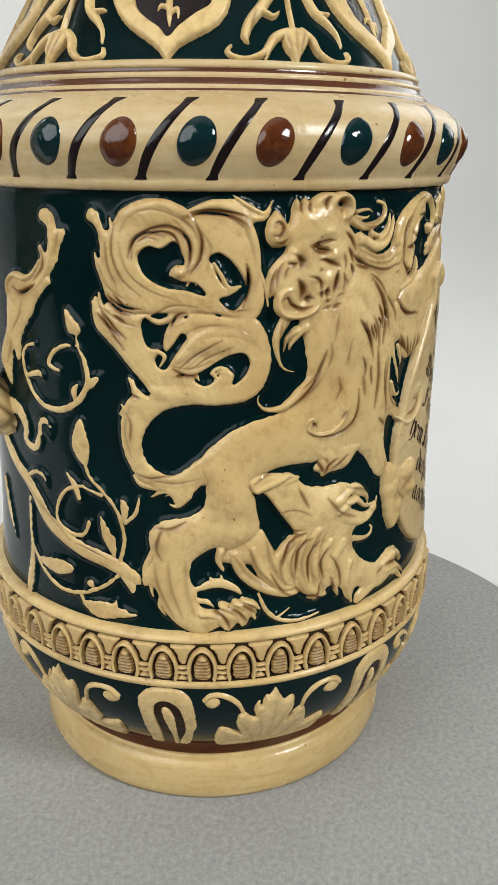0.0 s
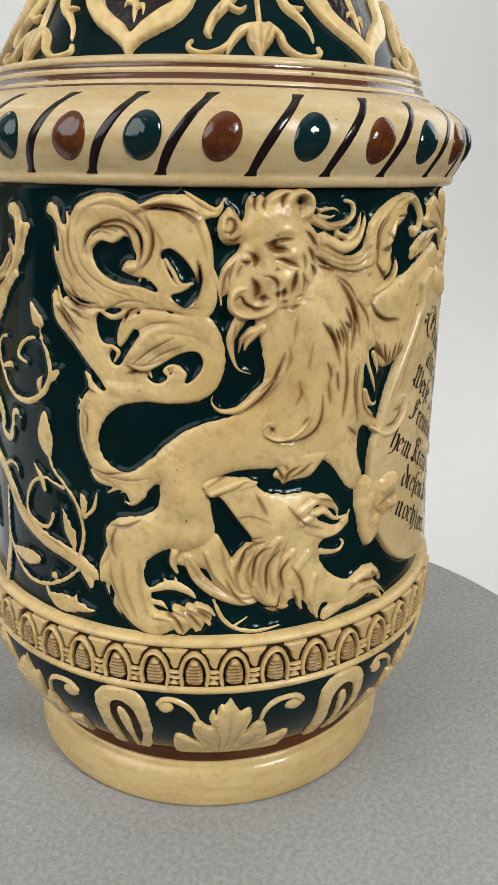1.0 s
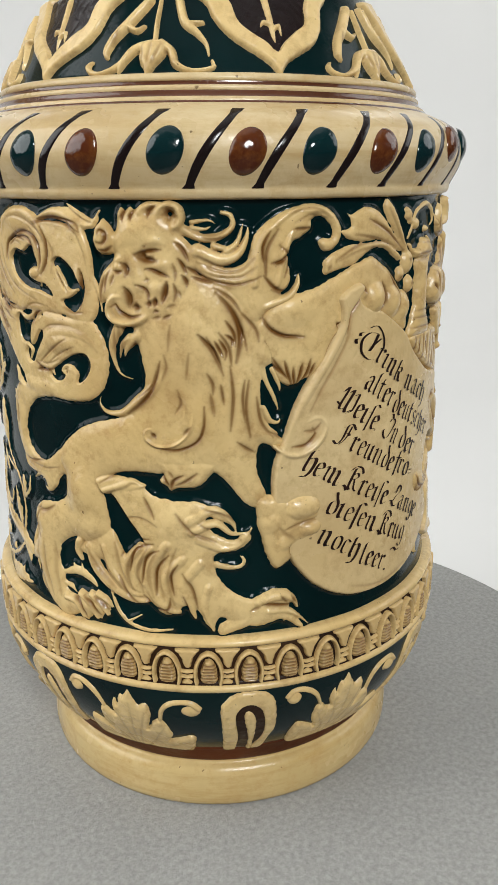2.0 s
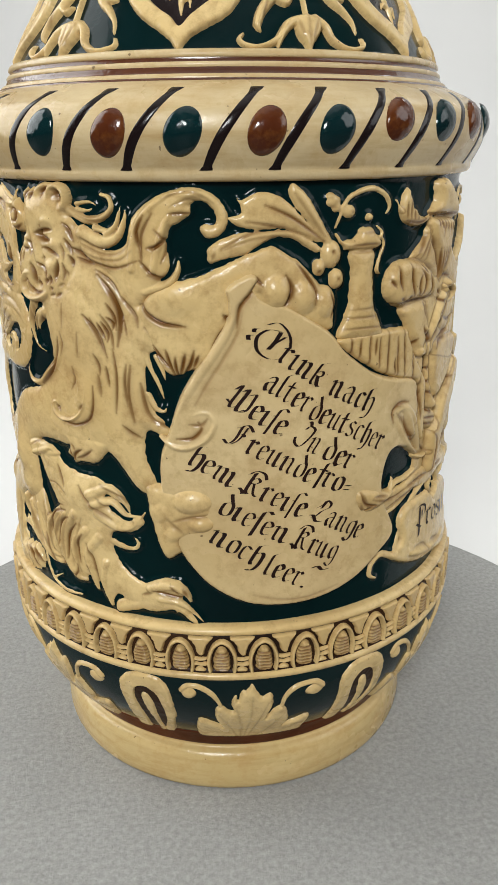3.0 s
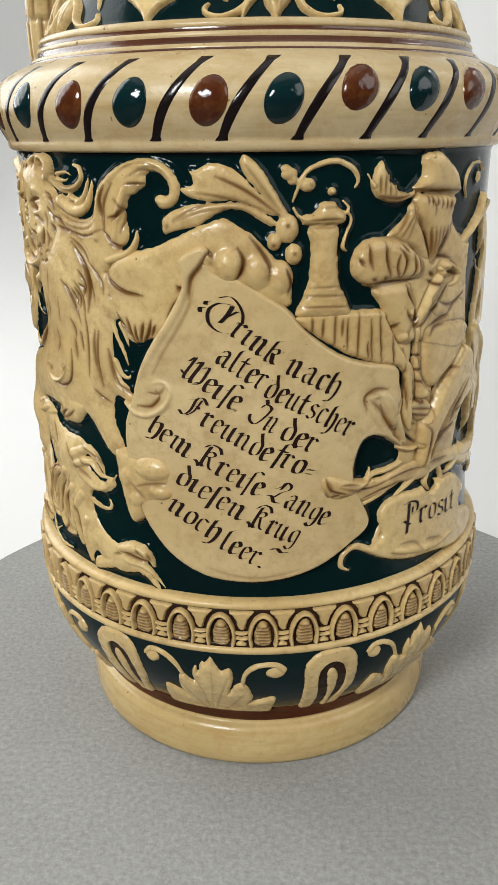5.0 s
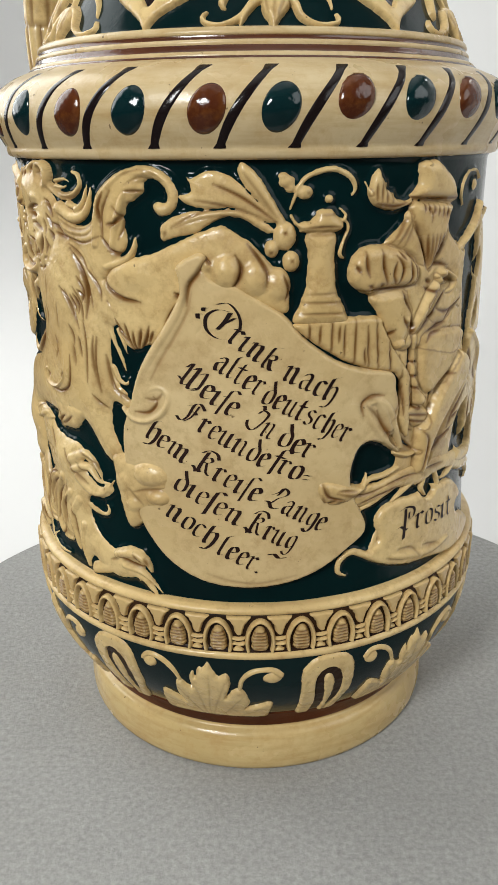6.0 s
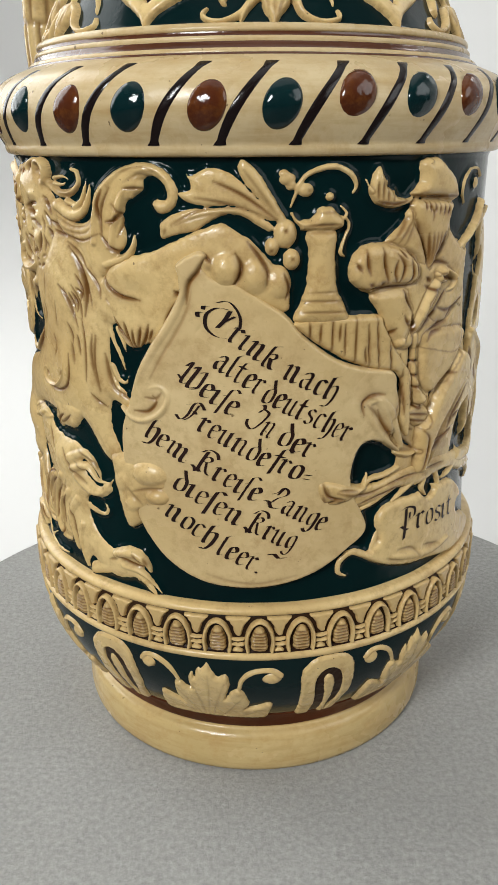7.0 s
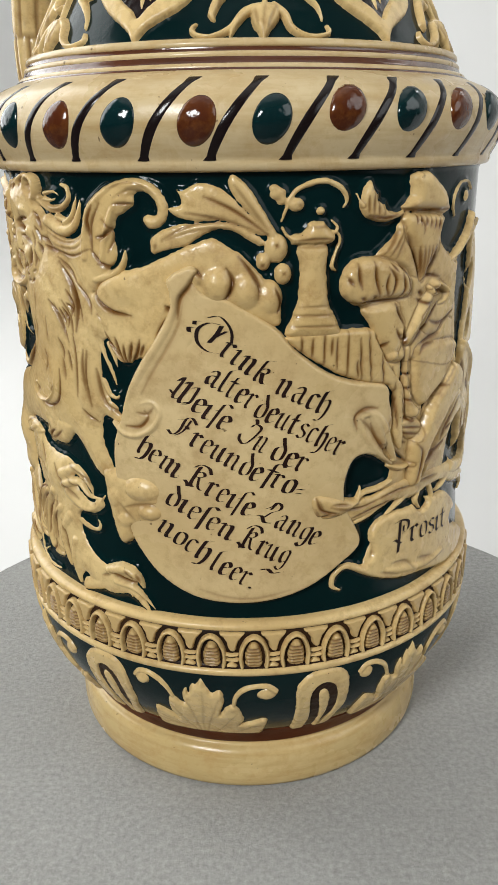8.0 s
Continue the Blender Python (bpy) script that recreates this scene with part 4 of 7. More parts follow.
    fig.swell(-78.2, 88.5, 5.66, 4.04, 0.7, 0.0)
    fig.swell(-56.1, 89.9, 6.92, 4.71, 0.5, 0.0)
    fig.fill([(-66.2, 161.1), (-65.9, 163.5), (-64.7, 165.8), (-63.8, 164.9), (-62.6, 165.7), (-61.7, 164.9), (-60.5, 165.6), (-58.8, 166.3), (-56.6, 166.5), (-53.9, 166.0), (-51.9, 164.9), (-50.9, 163.4), (-51.2, 161.5), (-51.7, 160.0), (-49.4, 157.7), (-48.3, 155.4), (-48.4, 152.3), (-49.0, 149.5), (-50.3, 146.4), (-51.7, 144.0), (-53.7, 142.0), (-56.1, 140.8), (-59.6, 139.8), (-63.6, 139.6), (-67.1, 140.5), (-68.9, 142.2), (-69.4, 144.6), (-71.0, 143.8), (-71.8, 145.8), (-71.3, 149.0), (-70.0, 151.8), (-67.9, 153.6), (-66.9, 155.7), (-67.4, 158.0)], 2.3, 5.0)
    fig.fill([(-71.7, 158.1), (-71.2, 160.8), (-70.1, 162.2), (-69.0, 163.0), (-67.4, 161.5), (-66.5, 159.6), (-66.3, 157.3), (-66.8, 155.5), (-68.5, 154.9), (-70.6, 155.5)], 2.7, 1.8)
    fig.swell(-61.2, 160.2, 6.71, 3.92, 0.8, 0.0)
    fig.stroke([(-63.7, 162.2, 0.41), (-64.7, 163.7, 0.89), (-64.6, 165.4, 0.24)], 2.5)
    fig.stroke([(-61.9, 162.6, 0.41), (-62.5, 163.9, 0.98), (-62.5, 165.5, 0.24)], 2.5)
    fig.stroke([(-57.7, 163.0, 0.41), (-60.3, 164.1, 1.22), (-58.4, 165.6, 1.06), (-55.8, 166.1, 0.41)], 2.6)
    fig.stroke([(-56.5, 163.4, 0.73), (-55.9, 165.0, 0.89), (-54.0, 165.8, 0.98), (-52.1, 165.0, 0.98), (-51.5, 163.2, 0.98), (-52.1, 161.5, 0.89), (-53.6, 160.8, 0.57)], 3.0)
    fig.swell(-54.0, 163.3, 1.87, 1.83, -1.0, 0.0)
    fig.stroke([(-60.7, 156.1, 0.57), (-58.9, 157.8, 1.22), (-57.0, 158.5, 1.38), (-54.6, 157.4, 0.65)], 3.2)
    fig.stroke([(-63.3, 157.7, 1.55), (-62.5, 154.2, 1.87), (-61.4, 151.5, 2.20), (-60.6, 148.5, 2.20)], 2.9)
    fig.dome(-55.6, 153.3, 2.68, 2.35, 2.9, 0.0)
    fig.dome(-57.1, 148.2, 3.01, 2.87, 2.9, 0.0)
    fig.dome(-65.8, 152.7, 1.55, 1.31, 2.8, 0.0)
    fig.stroke([(-67.1, 153.6, 0.33), (-65.7, 154.3, 0.65), (-63.9, 153.7, 0.33)], 2.7)
    fig.swell(-62.7, 143.6, 2.60, 1.57, -0.9, 0.0)
    fig.swell(-63.7, 152.7, 0.89, 1.74, -0.6, 0.0)
    fig.ease(-60.6, 152.7, 13.4, 17.4, 14)
    fig.stroke([(-64.9, 145.9, 0.57), (-66.8, 146.1, 0.81), (-68.4, 144.6, 0.89), (-68.5, 142.2, 0.98), (-67.1, 140.7, 0.98), (-64.4, 140.2, 0.98), (-61.2, 140.9, 0.89), (-59.3, 142.3, 0.57), (-58.7, 143.7, 0.28)], 3.1)
    fig.ease(-64.3, 143.2, 6.5, 4.8, 5)
    fig.dome(-57.9, 155.5, 0.98, 0.52, 2.7, 0.0)
    fig.groove([(-55.1, 163.7), (-54.0, 164.0), (-52.9, 163.4)], 1.10, 0.70)
    fig.groove([(-54.6, 162.9), (-53.4, 162.7)], 0.80, 0.50)
    fig.groove([(-69.7, 159.7), (-69.3, 160.5), (-68.2, 160.0), (-68.0, 158.7), (-68.9, 157.6), (-70.1, 157.9)], 0.45, 0.80)
    fig.groove([(-69.7, 156.3), (-68.2, 156.1), (-66.9, 157.1)], 0.35, 0.70)
    fig.groove([(-63.6, 165.2), (-64.1, 163.4), (-63.9, 162.4)], 0.40, 0.80)
    fig.groove([(-61.5, 164.9), (-62.2, 163.4), (-62.0, 162.6)], 0.40, 0.80)
    fig.groove([(-56.8, 165.5), (-58.1, 164.6), (-58.3, 163.2)], 0.50, 1.00)
    fig.groove([(-61.6, 155.4), (-59.9, 155.9), (-57.8, 156.3), (-55.9, 156.4)], 0.50, 0.90)
    fig.groove([(-61.4, 155.3), (-59.5, 154.4), (-56.9, 154.1)], 1.00, 1.40)
    fig.groove([(-60.7, 155.4), (-59.0, 155.3)], 1.00, 1.20)
    fig.groove([(-59.5, 157.3), (-59.1, 156.9)], 0.40, 0.50)
    fig.groove([(-59.4, 152.3), (-57.9, 152.2), (-56.3, 151.5), (-54.3, 150.7)], 0.50, 1.10)
    fig.groove([(-59.4, 150.0), (-58.7, 150.2)], 0.50, 0.50)
    fig.groove([(-61.6, 148.9), (-59.9, 148.4), (-58.9, 147.2), (-58.9, 145.4)], 0.36, 0.90)
    fig.groove([(-54.8, 149.6), (-55.1, 147.6), (-55.8, 145.2)], 0.75, 1.30)
    fig.groove([(-57.3, 146.1), (-57.6, 144.3)], 0.75, 1.20)
    fig.groove([(-58.6, 145.5), (-58.9, 144.2)], 0.60, 1.10)
    fig.groove([(-64.3, 148.2), (-63.2, 146.2), (-63.5, 144.0)], 1.00, 1.20)
    fig.groove([(-62.7, 144.0), (-60.9, 144.0)], 0.90, 0.80)
    fig.groove([(-64.8, 153.5), (-63.5, 152.3), (-64.0, 150.7)], 0.80, 0.90)
    fig.groove([(-66.6, 151.9), (-65.6, 151.5), (-64.6, 151.9)], 0.40, 0.70)
    fig.groove([(-67.8, 143.9), (-66.6, 144.4), (-65.8, 143.0), (-63.3, 141.7), (-60.9, 142.3)], 0.45, 1.10)
    fig.groove([(-57.8, 143.1), (-56.8, 143.4)], 0.50, 0.60)
    fig.groove([(-55.9, 141.6), (-54.1, 142.5)], 0.45, 0.60)
    fig.groove([(-58.0, 141.6), (-56.4, 142.0)], 0.40, 0.50)
    fig.groove([(-54.9, 144.0), (-53.3, 144.7)], 0.40, 0.40)
    fig.groove([(-52.8, 158.0), (-51.3, 156.6), (-50.1, 154.2)], 0.50, 1.00)
    fig.groove([(-52.2, 154.6), (-51.2, 153.1), (-50.5, 151.3)], 0.45, 0.90)
    fig.groove([(-51.5, 151.1), (-50.6, 149.9), (-50.5, 148.7)], 0.45, 0.80)
    fig.groove([(-53.3, 149.2), (-52.8, 147.2), (-53.3, 145.6)], 0.40, 0.60)
    fig.groove([(-52.5, 148.0), (-51.9, 146.4)], 0.35, 0.50)
    fig.groove([(-53.4, 153.5), (-52.8, 151.5), (-53.0, 150.0)], 0.35, 0.50)
    fig.groove([(-50.9, 153.0), (-48.6, 151.6), (-45.2, 149.6)], 0.42, 0.90)
    fig.groove([(-49.4, 150.7), (-47.0, 149.9), (-44.6, 149.4)], 0.40, 0.80)
    fig.groove([(-69.2, 150.6), (-70.1, 147.8), (-70.6, 145.0)], 0.35, 0.60)
    fig.groove([(-67.8, 151.8), (-68.9, 149.5), (-69.1, 147.1)], 0.35, 0.60)
    fig.groove([(-66.6, 151.1), (-67.5, 148.7)], 0.30, 0.50)
    fig.swell(-50.8, 137.4, 10.63, 11.98, 0.9, 0.0)
    fig.swell(-48.8, 117.3, 6.16, 7.19, 0.6, 0.0)
    fig.groove([(-48.3, 138.2), (-46.6, 136.4), (-44.9, 134.3), (-43.4, 130.4)], 0.45, 0.90)
    fig.groove([(-43.8, 136.9), (-42.3, 134.2), (-42.6, 132.5)], 0.40, 0.80)
    fig.groove([(-44.8, 136.6), (-43.0, 133.0)], 0.36, 0.80)
    fig.groove([(-42.4, 138.0), (-40.9, 136.7), (-41.2, 135.2)], 0.40, 0.80)
    fig.groove([(-39.8, 141.1), (-38.8, 138.6), (-39.1, 136.1)], 0.42, 0.80)
    fig.groove([(-46.6, 129.2), (-45.4, 126.8), (-45.4, 124.4)], 0.34, 0.60)
    fig.groove([(-43.6, 126.5), (-43.0, 122.1)], 0.32, 0.60)
    fig.groove([(-38.3, 127.5), (-38.8, 123.3), (-38.3, 117.7)], 0.34, 0.60)
    fig.groove([(-45.9, 124.4), (-45.2, 119.5)], 0.50, 0.50)
    fig.groove([(-47.4, 121.5), (-47.6, 116.6), (-49.3, 113.0), (-53.4, 111.0), (-57.4, 111.2), (-60.4, 112.5)], 0.36, 0.70)
    fig.groove([(-57.8, 129.6), (-59.1, 125.3), (-61.7, 122.0), (-65.2, 119.2)], 0.60, 0.90)
    fig.groove([(-56.0, 133.5), (-55.5, 130.6), (-56.6, 127.7)], 0.30, 0.40)
    fig.groove([(-50.5, 116.7), (-52.1, 115.0)], 0.50, 0.50)
    fig.groove([(-59.7, 114.9), (-58.7, 113.8)], 0.50, 0.90)
    fig.groove([(-40.1, 112.9), (-37.9, 111.1), (-36.0, 109.9)], 0.34, 0.60)
    fig.groove([(-62.5, 136.3), (-63.4, 134.0), (-64.3, 132.9)], 0.50, 0.70)
    fig.groove([(-53.3, 125.3), (-52.6, 122.3), (-53.9, 119.9)], 0.30, 0.50)
    fig.groove([(-54.3, 140.3), (-55.0, 134.6)], 0.25, 0.35)
    fig.groove([(-50.5, 134.0), (-51.2, 128.2)], 0.25, 0.35)
    fig.stroke([(-50.5, 123.4, 0.28), (-49.8, 119.2, 0.45), (-51.2, 115.0, 0.50), (-54.5, 112.2, 0.50), (-58.4, 111.8, 0.50), (-60.9, 113.3, 0.45), (-61.1, 115.2, 0.39), (-59.7, 115.8, 0.34), (-58.7, 114.4, 0.22)], 2.9)
    fig.stroke([(-54.4, 125.3, 0.22), (-52.1, 122.9, 0.34), (-51.7, 119.5, 0.39), (-53.3, 117.1, 0.22)], 2.7)
    fig.groove([(-44.4, 147.3), (-41.5, 143.9), (-39.7, 140.4), (-39.3, 136.3), (-40.1, 131.7)], 0.80, 0.80)
    fig.groove([(-46.6, 137.6), (-45.4, 134.9), (-44.3, 132.0)], 0.35, 0.60)
    fig.groove([(-42.4, 141.1), (-40.6, 138.2), (-40.3, 135.3)], 0.40, 0.70)
    fig.groove([(-63.3, 72.6), (-60.5, 69.3), (-57.3, 69.4), (-56.6, 72.6)], 0.35, 0.80)
    fig.groove([(-59.2, 70.0), (-55.5, 67.5), (-52.5, 68.9), (-53.4, 73.0)], 0.35, 0.80)
    fig.groove([(-68.8, 82.5), (-66.8, 86.4), (-61.6, 87.7)], 0.35, 0.70)
    fig.groove([(-66.7, 78.8), (-65.0, 84.6), (-60.6, 86.5)], 0.35, 0.80)
    fig.groove([(-63.5, 76.2), (-62.4, 82.6), (-59.1, 85.1)], 0.35, 0.70)
    fig.groove([(-59.9, 73.4), (-59.7, 79.9), (-56.9, 83.7)], 0.40, 0.80)
    fig.groove([(-55.7, 73.4), (-56.4, 78.3), (-54.6, 81.6)], 0.35, 0.70)
    fig.groove([(-50.1, 69.9), (-51.2, 75.0), (-53.6, 79.1)], 0.35, 0.60)
    fig.groove([(-69.6, 77.2), (-66.9, 72.3), (-64.3, 70.3)], 0.35, 0.60)
    fig.groove([(-48.6, 96.2), (-42.4, 93.9), (-37.4, 89.6)], 0.30, 0.50)
    fig.groove([(-49.6, 92.4), (-44.7, 89.7), (-39.4, 87.7)], 0.30, 0.50)
    fig.groove([(-67.6, 92.7), (-63.6, 93.0), (-59.4, 91.3)], 0.30, 0.35)
    return fig.build("lion", cream, stein, "cream lion rampant with shaggy mane in high relief", 0.19, 3)


def build_tail_tuft():
    fig = Relief()
    fig.stroke([(-72.4, 71.7, 0.60), (-70.4, 66.8, 0.76), (-66.9, 63.8, 0.76), (-61.9, 62.8, 0.76), (-56.5, 63.5, 0.46)], 0.9)
    fig.stroke([(-67.9, 64.4, 0.61), (-64.4, 66.6, 0.30)], 0.9)
    return fig.build("grass_curl", cream, stein, "small cream curl under the lion", 0.20)


def build_lion_foreleg():
    fig = Relief()
    fig.fill([(-34.2, 141.9), (-31.5, 144.6), (-26.9, 146.3), (-21.8, 147.5), (-16.4, 149.8), (-10.0, 152.5), (-5.7, 153.7), (-2.3, 152.0), (0.6, 150.2), (4.0, 146.7), (7.8, 142.1), (9.0, 138.3), (8.2, 134.5), (2.8, 135.9), (-3.2, 137.1), (-10.4, 139.5), (-14.3, 136.9), (-18.6, 129.1), (-24.1, 126.1), (-28.1, 125.0), (-31.2, 128.1), (-34.0, 134.3), (-36.5, 139.2)], 1.8, 3.0)
    fig.swell(-13.8, 154.0, 6.72, 3.59, 0.6, 0.0)
    fig.swell(-26.3, 142.6, 5.04, 3.59, 0.7, 0.0)
    fig.dome(-4.9, 143.9, 3.92, 4.67, 3.4, 0.0)
    fig.dome(1.2, 142.5, 3.92, 4.79, 3.3, 0.0)
    fig.dome(6.1, 140.8, 3.13, 4.31, 2.9, 0.0)
    fig.dome(-8.8, 145.4, 2.13, 2.16, 2.6, 0.0)
    fig.ease(-2.1, 142.8, 14.6, 10.8, 9)
    fig.groove([(-2.8, 147.4), (-1.6, 145.0), (-2.1, 142.5), (-3.5, 140.3)], 0.50, 1.00)
    fig.groove([(-0.3, 149.8), (2.0, 146.9), (3.9, 143.7), (3.8, 140.8)], 0.42, 1.00)
    fig.groove([(7.4, 143.1), (8.5, 139.9), (7.8, 137.6)], 0.36, 0.80)
    fig.groove([(-9.6, 147.4), (-7.9, 145.4)], 0.45, 0.90)
    fig.groove([(-3.6, 140.3), (-1.3, 138.4), (0.6, 138.2)], 0.40, 0.70)
    fig.groove([(-34.4, 142.0), (-32.7, 139.1), (-29.4, 137.2), (-24.6, 136.6)], 0.60, 1.10)
    fig.groove([(-36.6, 134.7), (-32.5, 133.1)], 0.35, 0.60)
    fig.groove([(-33.3, 132.1), (-30.0, 128.8), (-28.7, 127.7)], 0.40, 0.80)
    fig.groove([(-15.4, 137.0), (-17.2, 134.6), (-18.8, 131.9)], 0.50, 0.90)
    fig.groove([(-16.2, 139.2), (-15.1, 138.0)], 0.70, 0.90)
    fig.groove([(-31.9, 132.2), (-30.1, 129.4), (-27.9, 126.7)], 0.40, 0.80)
    fig.groove([(-29.1, 131.3), (-28.3, 128.4), (-27.1, 125.2)], 0.40, 0.90)
    fig.groove([(-27.0, 129.7), (-26.9, 127.4), (-26.4, 125.1)], 0.36, 0.80)
    fig.groove([(-24.8, 130.5), (-25.3, 128.1), (-26.1, 125.3)], 0.42, 0.90)
    fig.groove([(-22.8, 131.3), (-23.6, 128.3), (-25.4, 125.4)], 0.40, 0.90)
    fig.groove([(-21.8, 130.2), (-23.0, 127.4)], 0.35, 0.70)
    fig.groove([(-28.1, 125.5), (-25.5, 125.1), (-23.0, 127.1)], 0.50, 0.90)
    return fig.build("lion_foreleg", cream, stein, "cream lion foreleg reaching over the shield", 0.22)


def build_shield():
    fig = Relief()
    fig.lump, fig.rag = 0.012, 0.04
    fig.fill([(-14.9, 144.5), (-11.6, 147.5), (-10.0, 146.1), (-8.1, 142.8), (-2.5, 141.1), (4.5, 136.8), (8.4, 133.9), (11.8, 129.7), (16.3, 126.0), (21.0, 123.0), (26.6, 121.0), (35.0, 119.0), (36.3, 114.5), (37.4, 110.1), (36.1, 104.6), (33.9, 101.0), (29.1, 102.2), (26.1, 100.7), (24.5, 94.8), (25.5, 89.0), (29.0, 79.8), (23.1, 74.5), (15.7, 70.0), (7.4, 67.4), (-2.0, 66.6), (-11.6, 67.9), (-19.8, 72.1), (-25.5, 78.2), (-28.7, 83.8), (-31.2, 90.9), (-32.0, 99.6), (-31.7, 105.8), (-30.0, 110.7), (-28.1, 115.9), (-25.7, 120.9), (-22.2, 126.9), (-19.0, 131.9), (-15.9, 136.7), (-14.5, 140.8)], 2.3, 1.3)
    fig.stroke([(-13.7, 142.9, 0.98), (-13.8, 139.6, 1.46), (-15.5, 135.5, 1.59), (-18.5, 130.5, 1.59), (-22.0, 125.4, 1.59), (-25.2, 120.0, 1.46), (-27.6, 114.5, 1.10)], 2.8)
    fig.stroke([(-31.3, 110.9, 0.61), (-28.3, 108.9, 0.98), (-24.7, 108.6, 1.10), (-20.6, 110.9, 1.10), (-18.7, 114.6, 0.98), (-20.4, 117.1, 0.85), (-23.4, 116.3, 0.73), (-24.4, 113.9, 0.49)], 3.0)
    fig.groove([(-27.2, 110.7), (-23.7, 110.9), (-21.5, 113.4), (-22.3, 114.9)], 0.40, 0.80)
    fig.groove([(-12.1, 140.9), (-13.5, 135.1), (-16.5, 129.5), (-19.9, 124.2), (-22.9, 118.9)], 0.35, 0.35)
    fig.stroke([(25.3, 110.7, 0.79), (26.2, 113.3, 0.91), (29.1, 113.5, 1.05), (32.1, 110.1, 1.34), (34.0, 105.0, 1.37)], 3.2)
    fig.groove([(-10.3, 70.6), (-4.2, 68.7), (2.5, 68.3), (10.5, 70.2)], 0.44, 0.25)
    fig.groove([(-10.4, 132.3), (-11.5, 130.7)], 0.24, 0.10)
    fig.groove([(-24.3, 114.3), (-21.7, 114.1), (-20.2, 115.8)], 0.39, 0.50)
    fig.groove([(27.5, 111.8), (30.6, 108.5), (32.0, 105.4)], 0.39, 0.50)
    fig.groove([(36.6, 116.6), (36.6, 111.0), (33.9, 106.6)], 0.40, 0.40)
    fig.stroke([(27.8, 111.2, 0.62), (29.4, 107.1, 1.16), (32.9, 102.5, 1.16), (37.5, 98.5, 0.70)], 2.9)
    fig.stroke([(30.5, 109.6, 0.39), (28.7, 110.3, 0.70), (28.2, 112.2, 1.01), (30.9, 112.5, 1.32), (33.8, 109.8, 1.47), (35.9, 104.9, 1.32), (38.6, 99.2, 0.78)], 3.2)
    fig.groove([(30.2, 110.3), (32.3, 106.0), (36.6, 100.1)], 0.45, 0.90)
    fig.groove([(26.6, 109.6), (26.1, 112.7), (28.6, 114.1), (32.0, 113.8)], 0.50, 0.70)
    fig.fill([(-16.2, 144.7), (-14.4, 146.5), (-12.5, 147.5), (-10.3, 148.3), (-8.6, 146.9), (-10.3, 144.0), (-12.5, 141.2), (-13.4, 137.6), (-15.9, 134.2), (-15.4, 138.9), (-15.6, 142.8)], 3.2, 1.2)
    fig.groove([(-8.8, 146.6), (-10.8, 143.5), (-12.8, 140.8), (-13.4, 136.6)], 0.40, 0.70)
    return fig.build("shield", bone, stein, "smooth cream shield with scrolled corners bearing verse", 0.22, 4)


def build_lion_paw():
    fig = Relief()
    fig.fill([(-35.6, 98.5), (-28.3, 98.4), (-21.5, 98.6), (-18.4, 95.6), (-19.1, 90.8), (-18.7, 88.2), (-22.3, 85.7), (-25.7, 84.7), (-25.8, 82.5), (-29.4, 79.3), (-31.5, 79.3), (-33.3, 83.2), (-34.6, 88.2), (-35.4, 92.6)], 2.7, 4.0)
    fig.dome(-24.5, 94.8, 6.19, 4.05, 4.0, 0.0)
    fig.dome(-22.6, 89.3, 4.21, 2.84, 3.8, 0.0)
    fig.dome(-29.3, 86.3, 3.52, 3.78, 3.2, 0.0)
    fig.dome(-31.6, 91.9, 3.96, 5.17, 3.2, 0.0)
    fig.groove([(-29.2, 89.7), (-24.1, 91.2), (-19.2, 91.7)], 0.43, 0.45)
    fig.groove([(-27.5, 85.5), (-27.4, 82.9)], 0.44, 0.40)
    fig.groove([(-30.4, 90.7), (-29.2, 89.1), (-26.5, 86.9)], 0.43, 0.35)
    return fig.build("lion_paw", cream, stein, "rounded cream lion paw gripping the shield", 0.28)


